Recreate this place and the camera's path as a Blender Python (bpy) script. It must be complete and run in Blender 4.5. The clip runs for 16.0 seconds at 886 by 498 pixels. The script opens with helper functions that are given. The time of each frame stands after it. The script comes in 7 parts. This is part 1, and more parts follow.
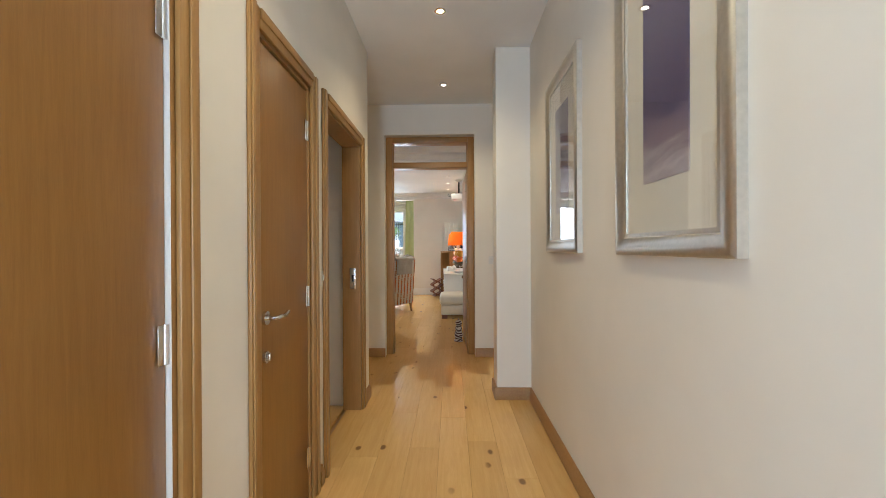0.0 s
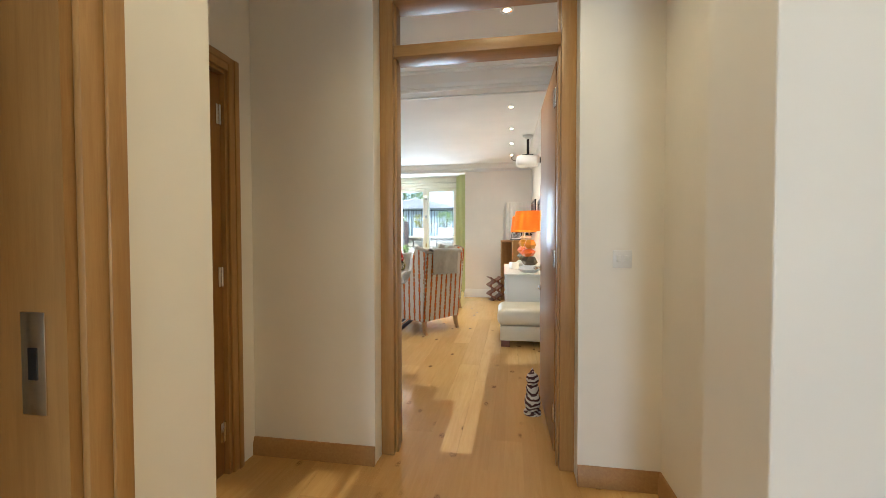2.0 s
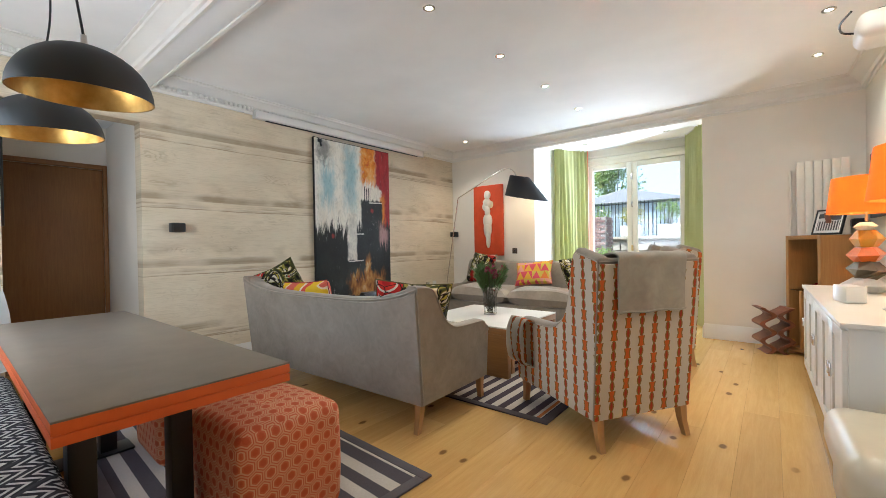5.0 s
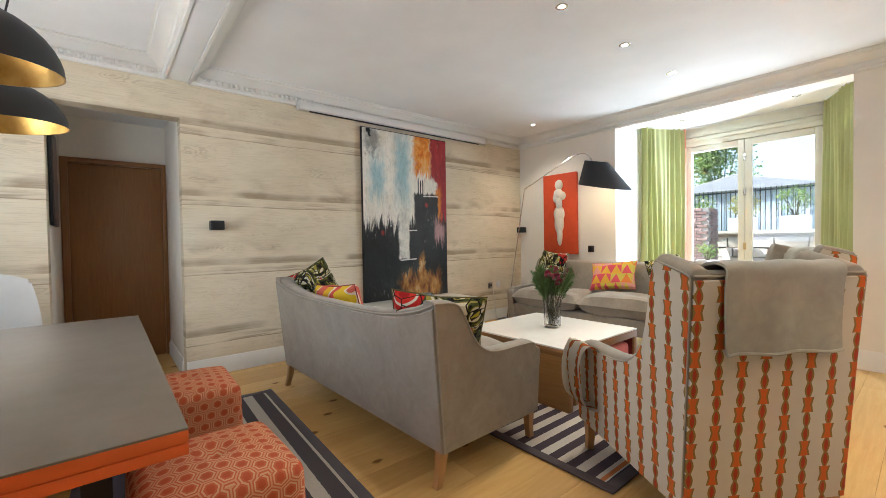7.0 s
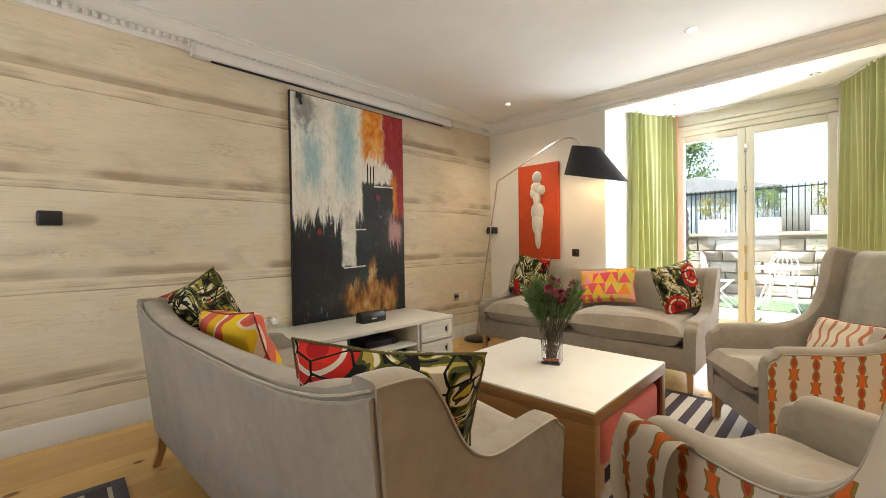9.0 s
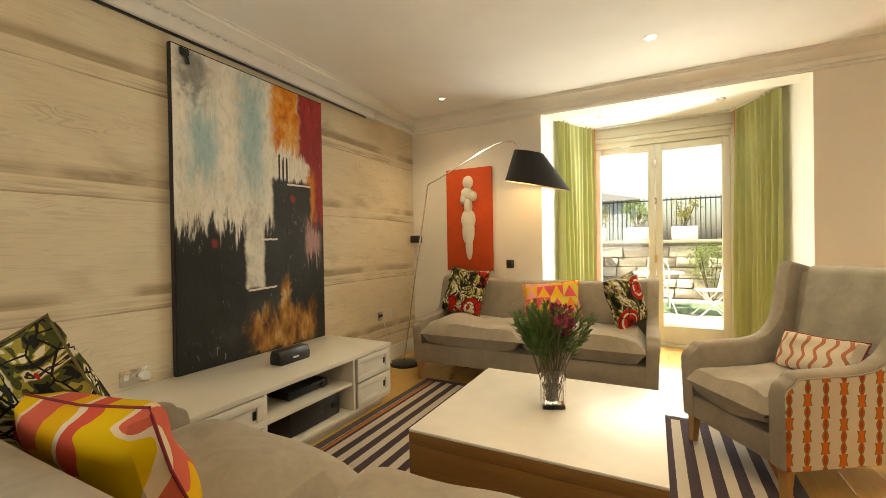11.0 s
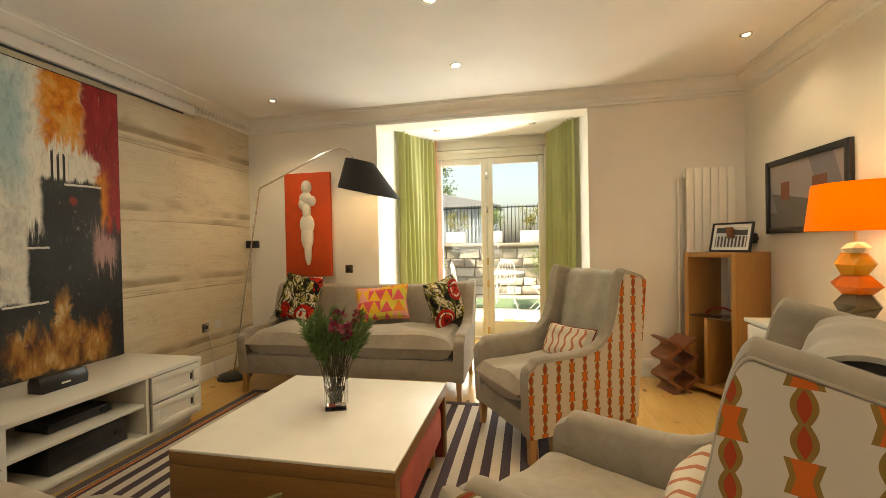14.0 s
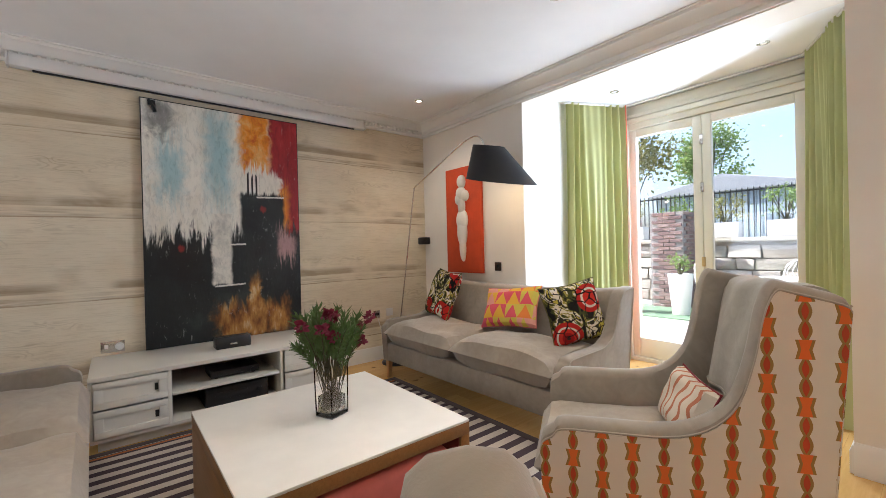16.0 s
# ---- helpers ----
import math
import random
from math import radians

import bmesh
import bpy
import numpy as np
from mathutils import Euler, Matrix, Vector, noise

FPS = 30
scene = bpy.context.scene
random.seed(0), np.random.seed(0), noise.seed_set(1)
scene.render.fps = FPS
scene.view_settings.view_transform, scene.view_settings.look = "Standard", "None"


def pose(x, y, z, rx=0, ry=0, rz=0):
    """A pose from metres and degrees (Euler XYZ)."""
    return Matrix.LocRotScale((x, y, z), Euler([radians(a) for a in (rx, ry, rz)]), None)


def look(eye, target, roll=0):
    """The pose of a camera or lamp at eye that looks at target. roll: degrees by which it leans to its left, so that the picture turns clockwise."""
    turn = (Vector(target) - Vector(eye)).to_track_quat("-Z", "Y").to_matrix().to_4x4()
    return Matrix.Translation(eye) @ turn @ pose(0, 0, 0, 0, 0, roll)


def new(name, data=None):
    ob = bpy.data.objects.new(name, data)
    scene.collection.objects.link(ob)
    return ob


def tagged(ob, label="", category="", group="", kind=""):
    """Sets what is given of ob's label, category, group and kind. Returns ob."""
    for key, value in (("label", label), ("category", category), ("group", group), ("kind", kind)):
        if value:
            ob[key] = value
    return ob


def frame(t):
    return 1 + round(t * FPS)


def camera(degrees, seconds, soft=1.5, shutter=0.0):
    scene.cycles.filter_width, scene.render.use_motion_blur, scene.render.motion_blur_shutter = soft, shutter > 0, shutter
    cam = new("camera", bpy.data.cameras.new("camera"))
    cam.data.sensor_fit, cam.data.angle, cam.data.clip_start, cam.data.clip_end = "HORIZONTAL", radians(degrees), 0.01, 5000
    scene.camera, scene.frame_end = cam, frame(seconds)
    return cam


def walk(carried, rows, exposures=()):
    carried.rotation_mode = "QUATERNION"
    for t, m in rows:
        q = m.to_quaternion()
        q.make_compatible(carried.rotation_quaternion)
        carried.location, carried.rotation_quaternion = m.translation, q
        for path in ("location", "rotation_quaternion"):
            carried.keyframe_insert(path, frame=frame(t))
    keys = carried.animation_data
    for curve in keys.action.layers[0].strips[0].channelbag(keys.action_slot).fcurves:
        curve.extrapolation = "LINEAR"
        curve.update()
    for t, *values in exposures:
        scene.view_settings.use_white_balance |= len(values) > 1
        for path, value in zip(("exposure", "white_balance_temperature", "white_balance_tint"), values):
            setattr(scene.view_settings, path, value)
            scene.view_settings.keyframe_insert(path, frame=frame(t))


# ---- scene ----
cam = camera(95.0, 16.0, soft=0.7)
PATH = [
    (0, (0.322, -0.257, 1.263), (0.283, 1.743, 1.258), -0.3),
    (0.5, (0.344, 0.238, 1.237), (0.258, 2.236, 1.229), -0.3),
    (1, (0.332, 0.841, 1.213), (0.195, 2.836, 1.202), -0.1),
    (1.5, (0.342, 1.611, 1.176), (0.095, 3.595, 1.17), -0.4),
    (2, (0.281, 2.388, 1.222), (-0.057, 4.359, 1.169), -0.1),
    (2.5, (0.294, 3.155, 1.132), (-0.199, 5.093, 1.106), -0.8),
    (3, (0.24, 3.742, 1.151), (-0.412, 5.632, 1.118), -1.0),
    (3.5, (0.158, 4.225, 1.153), (-0.66, 6.05, 1.124), -1.1),
    (4, (0.075, 4.59, 1.161), (-0.905, 6.333, 1.13), -1.1),
    (4.5, (0.008, 4.88, 1.152), (-1.116, 6.535, 1.131), -1.0),
    (5, (-0.061, 5.115, 1.145), (-1.32, 6.669, 1.127), -1.0),
    (5.2, (-0.08, 5.192, 1.146), (-1.388, 6.705, 1.131), -1.0),
    (7.3, (-0.324, 5.827, 1.185), (-1.877, 7.087, 1.154), -1.0),
    (7.5, (-0.397, 5.9, 1.158), (-1.948, 7.161, 1.143), -1.1),
    (8, (-0.575, 6.091, 1.152), (-2.101, 7.383, 1.135), -1.1),
    (10.5, (-1.708, 6.584, 1.235), (-2.76, 8.285, 1.218), -0.8),
    (11, (-1.824, 6.561, 1.25), (-2.745, 8.336, 1.233), -0.9),
    (11.5, (-1.87, 6.501, 1.284), (-2.659, 8.338, 1.255), -0.9),
    (12, (-1.891, 6.485, 1.314), (-2.525, 8.381, 1.286), -0.9),
    (12.5, (-1.803, 6.481, 1.305), (-2.324, 8.411, 1.286), -1.0),
    (13, (-1.694, 6.531, 1.307), (-2.114, 8.487, 1.288), -1.1),
    (13.5, (-1.518, 6.556, 1.328), (-1.889, 8.521, 1.295), -1.2),
    (14, (-1.287, 6.63, 1.288), (-1.691, 8.589, 1.266), -1.1),
    (14.5, (-1.049, 6.793, 1.295), (-1.594, 8.717, 1.265), -1.1),
    (15, (-0.804, 7.057, 1.271), (-1.617, 8.884, 1.253), -1.3),
    (15.5, (-0.59, 7.374, 1.247), (-1.763, 8.994, 1.229), -1.2),
    (16, (-0.385, 7.783, 1.241), (-1.936, 9.045, 1.235), -1.4),
]
# the camera's own exposure and white balance drift on the way
EXPOSURES = [(0.0, 1.54, 5500, 7), (1.5, 1.90, 5300, 3), (2.4, 1.94, 5300, 3), (3.0, 1.92, 5100, 2), (4.0, 1.78, 5250, 5), (8.2, 1.84, 5900, 6), (10.3, 1.64, 7500, 4), (12.5, 1.48, 9800, 4),
             (14.0, 1.36, 8200, 5), (15.0, 1.40, 7200, 9), (16.0, 1.48, 5600, 12)]
walk(cam, [(t, look(eye, target, roll)) for t, eye, target, roll in PATH], EXPOSURES)

# ---- light ----
world = bpy.data.worlds.new("sky")
scene.world = world
world.use_nodes = True
_bg = world.node_tree.nodes["Background"]
_sky = world.node_tree.nodes.new("ShaderNodeTexSky")
_sky.sky_type, _sky.sun_disc = "NISHITA", False
SUN_EL, SUN_AZ = radians(50), radians(250)
_sky.sun_elevation, _sky.sun_rotation = SUN_EL, SUN_AZ
_sky.dust_density, _sky.ozone_density = 4.0, 0.6
world.node_tree.links.new(_sky.outputs[0], _bg.inputs[0])
_bg.inputs[1].default_value = 0.15

_sun = new("sun", bpy.data.lights.new("sun", "SUN"))
_sun.data.energy, _sun.data.angle, _sun.data.color = 5.0, radians(0.5), (1.0, 0.95, 0.87)
_sunpos = Vector((math.sin(SUN_AZ) * math.cos(SUN_EL), math.cos(SUN_AZ) * math.cos(SUN_EL), math.sin(SUN_EL)))
_sun.matrix_world = look(_sunpos * 30, (0, 0, 0))


def area_light(name, eye, target, w, h, watts, colour=(1, 1, 1)):
    ob = new(name, bpy.data.lights.new(name, "AREA"))
    ob.data.shape, ob.data.size, ob.data.size_y = "RECTANGLE", w, h
    ob.data.energy, ob.data.color = watts, colour
    ob.matrix_world = look(eye, target)
    return ob


area_light("bay_daylight", (-1.77, 12.0, 1.35), (-4.2, 7.0, 1.1), 1.4, 2.2, 28, (0.86, 0.93, 1.0))
area_light("hall_daylight", (-0.1, -2.25, 1.3), (0.9, 2.4, 1.0), 0.8, 1.9, 24, (0.74, 0.86, 1.0))
SPOT_W, SPOT_C = 13.5, (1.0, 0.84, 0.64)
# added fill lamp with no seen source; lifts the dining corner and papered wall
area_light("dining_fill", (-2.9, 4.66, 1.46), (-3.7, 8.6, 2.1), 1.6, 0.9, 7.0, (0.90, 0.95, 1.0))

# ---- node helpers ----


class V:
    """A value in a node tree, with arithmetic."""

    def __init__(self, tree, sock):
        self.t, self.s = tree, sock

    def _m(self, op, *others):
        n = self.t.nodes.new("ShaderNodeMath")
        n.operation = op
        for i, o in enumerate((self, *others)):
            if isinstance(o, V):
                self.t.links.new(o.s, n.inputs[i])
            else:
                n.inputs[i].default_value = o
        return V(self.t, n.outputs[0])

    def __add__(self, o): return self._m("ADD", o)
    def __sub__(self, o): return self._m("SUBTRACT", o)
    def __mul__(self, o): return self._m("MULTIPLY", o)
    def __truediv__(self, o): return self._m("DIVIDE", o)
    def rsub(self, o): return (self * -1.0) + o
    def lt(self, o): return self._m("LESS_THAN", o)
    def gt(self, o): return self._m("GREATER_THAN", o)
    def abs(self): return self._m("ABSOLUTE")
    def fract(self): return self._m("FRACT")
    def floor(self): return self._m("FLOOR")
    def sin(self): return self._m("SINE")
    def max(self, o): return self._m("MAXIMUM", o)
    def min(self, o): return self._m("MINIMUM", o)
    def sqrt(self): return self._m("SQRT")

    def step(self, a, b):
        """Smooth step from 0 at a to 1 at b."""
        n = self.t.nodes.new("ShaderNodeMapRange")
        n.interpolation_type = "SMOOTHSTEP"
        self.t.links.new(self.s, n.inputs[0])
        n.inputs[1].default_value, n.inputs[2].default_value = a, b
        return V(self.t, n.outputs[0])


class Mat:
    """A procedural material under construction."""

    def __init__(self, name, rough=0.6, metal=0.0, spec=0.5):
        self.m = bpy.data.materials.new(name)
        self.m.use_nodes = True
        self.t = self.m.node_tree
        self.b = self.t.nodes["Principled BSDF"]
        self.b.inputs["Roughness"].default_value = rough
        self.b.inputs["Metallic"].default_value = metal
        self.b.inputs["Specular IOR Level"].default_value = spec
        self.tc = self.t.nodes.new("ShaderNodeTexCoord")
        self.co = self.tc.outputs["Object"]

    def xyz(self):
        n = self.t.nodes.new("ShaderNodeSeparateXYZ")
        self.t.links.new(self.co, n.inputs[0])
        return [V(self.t, o) for o in n.outputs]

    def facing(self):
        """In-plane coordinates u, v by the face's main direction."""
        x, y, z = self.xyz()
        n = self.t.nodes.new("ShaderNodeSeparateXYZ")
        self.t.links.new(self.tc.outputs["Normal"], n.inputs[0])
        nx, ny, nz = [V(self.t, o).abs() for o in n.outputs]
        top = nz.gt(0.7)
        side = nx.gt(ny) * top.rsub(1.0)
        u = y * side + x * side.rsub(1.0)
        v = y * top + z * top.rsub(1.0)
        return u, v

    def vec(self, x, y, z=0.0):
        n = self.t.nodes.new("ShaderNodeCombineXYZ")
        for i, o in enumerate((x, y, z)):
            if isinstance(o, V):
                self.t.links.new(o.s, n.inputs[i])
            else:
                n.inputs[i].default_value = o
        return n.outputs[0]

    def noise(self, scale, detail=3.0, stretch=(1, 1, 1), rough=0.55, vector=None, distortion=0.0):
        mp = self.t.nodes.new("ShaderNodeMapping")
        self.t.links.new(vector or self.co, mp.inputs[0])
        mp.inputs["Scale"].default_value = stretch
        n = self.t.nodes.new("ShaderNodeTexNoise")
        self.t.links.new(mp.outputs[0], n.inputs["Vector"])
        n.inputs["Scale"].default_value, n.inputs["Detail"].default_value = scale, detail
        n.inputs["Roughness"].default_value, n.inputs["Distortion"].default_value = rough, distortion
        return V(self.t, n.outputs["Fac"])

    def voronoi(self, scale, stretch=(1, 1, 1), feature="F1", out="Distance", vector=None, flat=False):
        mp = self.t.nodes.new("ShaderNodeMapping")
        self.t.links.new(vector or self.co, mp.inputs[0])
        mp.inputs["Scale"].default_value = stretch
        n = self.t.nodes.new("ShaderNodeTexVoronoi")
        n.feature = feature
        if flat:
            n.voronoi_dimensions = "2D"
        self.t.links.new(mp.outputs[0], n.inputs["Vector"])
        n.inputs["Scale"].default_value = scale
        return V(self.t, n.outputs[out])

    def random(self):
        n = self.t.nodes.new("ShaderNodeObjectInfo")
        return V(self.t, n.outputs["Random"])

    def ramp(self, v, stops, constant=False):
        n = self.t.nodes.new("ShaderNodeValToRGB")
        n.color_ramp.interpolation = "CONSTANT" if constant else "LINEAR"
        self.t.links.new(v.s, n.inputs[0])
        e = n.color_ramp.elements
        while len(e) < len(stops):
            e.new(0.5)
        for k, (p, c) in zip(e, stops):
            k.position, k.color = p, (*c, 1)
        return n.outputs[0]

    def mix(self, fac, a, b, mode="MIX"):
        n = self.t.nodes.new("ShaderNodeMix")
        n.data_type, n.blend_type = "RGBA", mode
        if isinstance(fac, V):
            self.t.links.new(fac.s, n.inputs[0])
        else:
            n.inputs[0].default_value = fac
        for i, c in ((6, a), (7, b)):
            if isinstance(c, tuple):
                n.inputs[i].default_value = (*c, 1)
            else:
                self.t.links.new(c, n.inputs[i])
        return n.outputs[2]

    def colour(self, c):
        if isinstance(c, tuple):
            self.b.inputs["Base Color"].default_value = (*c, 1)
        else:
            self.t.links.new(c, self.b.inputs["Base Color"])
        return self

    def roughness(self, v):
        self.t.links.new(v.s, self.b.inputs["Roughness"])
        return self

    def bump(self, v, strength=0.2, depth=0.005):
        n = self.t.nodes.new("ShaderNodeBump")
        n.inputs["Strength"].default_value, n.inputs["Distance"].default_value = strength, depth
        self.t.links.new(v.s, n.inputs["Height"])
        self.t.links.new(n.outputs[0], self.b.inputs["Normal"])
        return self

    def emit(self, c, strength):
        self.b.inputs["Emission Color"].default_value = (*c, 1)
        self.b.inputs["Emission Strength"].default_value = strength
        return self


def shade(c, k):
    return tuple(min(1.0, x * k) for x in c)


# ---- materials ----
def paint(name, c, rough=0.75, bump=0.06):
    m = Mat(name, rough, spec=0.3)
    n = m.noise(1.6, 4)
    m.colour(m.ramp(n, [(0.3, shade(c, 0.95)), (0.7, shade(c, 1.03))]))
    m.bump(m.noise(160, 3), bump, 0.002)
    return m.m


M_WALL = paint("warm_white_wall_paint", (0.82, 0.77, 0.68))
M_CEIL = paint("white_ceiling_paint", (0.85, 0.845, 0.83))
M_TRIM = paint("white_gloss_trim", (0.78, 0.76, 0.71), 0.4, 0.03)
M_CREAM = paint("cream_joinery_paint", (0.74, 0.70, 0.58), 0.4, 0.03)
M_LACQ = paint("off_white_lacquer", (0.73, 0.70, 0.62), 0.3, 0.02)


def wood(name, light, dark, axis=2, rough=0.42, scale=9.0, knots=False, vary=False):
    m = Mat(name, rough)
    if vary:
        x, y, z = m.xyz()
        r = m.random()
        m.co = m.vec(x + r * 37.0, y + r * 61.0, z)
    st = [14.0, 14.0, 14.0]
    st[axis] = 0.9
    grain = m.noise(scale * 0.5, 6, tuple(st), 0.6, distortion=0.6)
    fine = m.noise(scale * 4, 3, tuple(st), 0.6)
    broad = m.noise(1.4, 3)
    v = grain * 0.55 + fine * 0.2 + broad * 0.3
    c = m.ramp(v, [(0.32, dark), (0.52, tuple((a + b) / 2 for a, b in zip(light, dark))), (0.72, light)])
    if vary:
        c = m.mix(0.55, c, m.ramp(m.random(), [(0.0, (0.72, 0.68, 0.6)), (0.5, (0.95, 0.93, 0.88)), (1.0, (1.0, 1.0, 1.0))]), "MULTIPLY")
    if knots:
        k = m.voronoi(3.4, (1, 0.6, 1), flat=True)
        kn = m.noise(9, 3)
        spot = (k + kn * 0.10).step(0.13, 0.085)
        halo = (k + kn * 0.16).step(0.30, 0.12)
        c = m.mix(halo * 0.35, c, dark)
        c = m.mix(spot * 0.8 * m.noise(1.7, 1).step(0.46, 0.52), c, (0.13, 0.06, 0.022))
    m.colour(c)
    m.bump(fine, 0.05, 0.002)
    return m.m


M_OAKDOOR = wood("veneered_oak_door", (0.33, 0.162, 0.036), (0.23, 0.104, 0.02), 2, 0.33)
M_FRAME = wood("oak_door_frame", (0.42, 0.235, 0.075), (0.29, 0.145, 0.04), 2, 0.38)
M_FRAMEX = wood("oak_frame_rail", (0.42, 0.235, 0.075), (0.29, 0.145, 0.04), 0, 0.38)
M_SKIRTOAK = wood("oak_skirting", (0.40, 0.225, 0.075), (0.28, 0.14, 0.045), 1, 0.38)
M_FLOOR = wood("oak_floorboard", (0.76, 0.49, 0.185), (0.61, 0.365, 0.115), 1, 0.20, 6.0, True, True)
M_SHELFOAK = wood("oak_shelf_veneer", (0.44, 0.23, 0.07), (0.32, 0.15, 0.04), 2, 0.4)
M_LEG = wood("beech_leg", (0.50, 0.28, 0.11), (0.38, 0.20, 0.07), 2, 0.35)
M_WALNUT = wood("walnut_table_edge", (0.33, 0.165, 0.05), (0.21, 0.095, 0.027), 0, 0.38)
M_REDWOOD = wood("red_brown_carved_wood", (0.24, 0.085, 0.035), (0.13, 0.04, 0.018), 0, 0.4)
M_DARKDOOR = wood("dark_oak_door", (0.30, 0.14, 0.045), (0.20, 0.085, 0.025), 2, 0.4)


def metal(name, c, rough=0.25):
    m = Mat(name, rough, 1.0)
    n = m.noise(60, 3)
    m.colour(m.ramp(n, [(0.3, shade(c, 0.9)), (0.7, c)]))
    return m.m


M_CHROME = metal("satin_chrome", (0.75, 0.73, 0.70), 0.22)
M_SILVER = metal("silver_picture_frame", (0.70, 0.67, 0.61), 0.44)
M_BRASS = metal("brass_fittings", (0.62, 0.45, 0.2), 0.3)


def plain(name, c, rough=0.5, metal_=0.0, spec=0.5, bump=0.0):
    m = Mat(name, rough, metal_, spec)
    n = m.noise(9, 4)
    k = 0.04 if max(c) > 0.6 else 0.12
    m.colour(m.ramp(n, [(0.25, shade(c, 1 - k)), (0.75, shade(c, 1 + k * 0.8))]))
    if bump:
        m.bump(m.noise(220, 2), bump, 0.002)
    return m.m


M_BLACK = plain("black_plastic", (0.012, 0.012, 0.013), 0.35)
M_BLACKMETAL = plain("black_powder_coated_metal", (0.014, 0.014, 0.015), 0.4)
M_DOMEOUT = plain("matt_charcoal_dome", (0.028, 0.029, 0.028), 0.55)
M_WHITEPL = plain("white_plastic", (0.72, 0.70, 0.66), 0.35)
M_LEATHER = plain("cream_leather", (0.62, 0.55, 0.40), 0.32, bump=0.1)
M_TABLETOP = plain("matt_taupe_table_laminate", (0.20, 0.165, 0.125), 0.35)
M_ORANGE = plain("orange_lacquer_edge", (0.72, 0.13, 0.02), 0.4)
M_CTOP = plain("white_laminate_top", (0.80, 0.77, 0.70), 0.34)
M_PINK = plain("pink_woven_fabric", (0.58, 0.15, 0.12), 0.9, bump=0.5)
M_REDPANEL = plain("dark_red_panel", (0.22, 0.022, 0.02), 0.5)
M_SHADEBLK = plain("black_fabric_lampshade", (0.018, 0.018, 0.02), 0.8, bump=0.15)
M_SHADEIN = plain("pale_lampshade_lining", (0.7, 0.62, 0.48), 0.8)
M_REDCANVAS = plain("red_orange_canvas", (0.58, 0.065, 0.012), 0.75, bump=0.2)
M_PLASTER = plain("white_plaster", (0.72, 0.68, 0.60), 0.6)
M_RADIATOR = plain("cream_radiator_enamel", (0.76, 0.72, 0.63), 0.35)
M_YELLOW = plain("mustard_glaze", (0.66, 0.33, 0.025), 0.28)
M_ORANGEGL = plain("orange_glaze", (0.68, 0.15, 0.012), 0.28)
M_TAUPEGL = plain("taupe_glaze", (0.15, 0.11, 0.06), 0.22)
M_CREAMGL = plain("cream_glaze", (0.70, 0.60, 0.42), 0.28)


def gold():
    m = Mat("gold_leaf_lining", 0.38, 0.9)
    n = m.noise(14, 5)
    m.colour(m.ramp(n, [(0.3, (0.42, 0.24, 0.05)), (0.7, (0.66, 0.42, 0.12))]))
    m.bump(m.noise(40, 3), 0.25, 0.004)
    return m.m


M_GOLD = gold()


def fabric(name, c, nap=0.12):
    m = Mat(name, 0.95, spec=0.15)
    big = m.noise(3.2, 4, distortion=0.6) * 0.6 + m.noise(13, 4, distortion=1.4) * 0.4
    col = m.ramp(big, [(0.34, shade(c, 1 - nap * 1.5)), (0.66, shade(c, 1 + nap * 1.2))])
    m.colour(col)
    m.b.inputs["Sheen Weight"].default_value = 0.25
    m.b.inputs["Sheen Roughness"].default_value = 0.5
    m.bump(m.noise(14, 4) * 0.6 + m.noise(420, 2) * 0.4, 0.22, 0.004)
    return m.m


M_GREY = fabric("taupe_velvet_upholstery", (0.315, 0.272, 0.215))
M_SEAT = fabric("taupe_seat_cushion_velvet", (0.355, 0.305, 0.24))
M_THROW = fabric("grey_wool_throw", (0.36, 0.335, 0.275))
M_SEAM = plain("taupe_piping", (0.40, 0.35, 0.28), 0.9)
M_PIPING = plain("dark_grey_piping", (0.10, 0.085, 0.07), 0.9)


def bead_stripe(name, axis, pitch=0.094, period=0.17, base=(0.60, 0.54, 0.44)):
    """Upright columns of linked orange beads with olive edges on cream cotton."""
    m = Mat(name, 0.92, spec=0.15)
    x, y, z = m.xyz()
    u = (x, y)[axis] + (m.noise(7, 2) - 0.5) * 0.008
    cell = (u / pitch).floor()
    v = z / period + cell * 0.37
    d = ((u / pitch).fract() - 0.5).abs() * pitch
    ph = v.fract()
    lens = (ph - 0.5).abs()
    big = lens.lt(0.17)
    q = ((ph - 0.67).fract() * 3.03).fract()
    w = big * (lens * 0.045 + 0.0172) + big.rsub(1.0) * ((q * 3.1416).sin() * 0.0095 + 0.0075)
    outer = (d - w).lt(0.0)
    inner = (d - w + 0.0082).lt(0.0)
    c = m.mix(outer, base, (0.27, 0.165, 0.045))
    c = m.mix(inner, c, m.mix(big, (0.40, 0.06, 0.025), (0.60, 0.135, 0.028)))
    c = m.mix(0.22, c, m.ramp(m.noise(5, 4), [(0.3, (0.8, 0.78, 0.74)), (0.7, (1, 1, 1))]), "MULTIPLY")
    m.colour(c)
    m.bump(m.noise(380, 2), 0.2, 0.002)
    return m.m


M_BEADX = bead_stripe("beaded_stripe_cotton_back", 0)
M_BEADY = bead_stripe("beaded_stripe_cotton_side", 1)


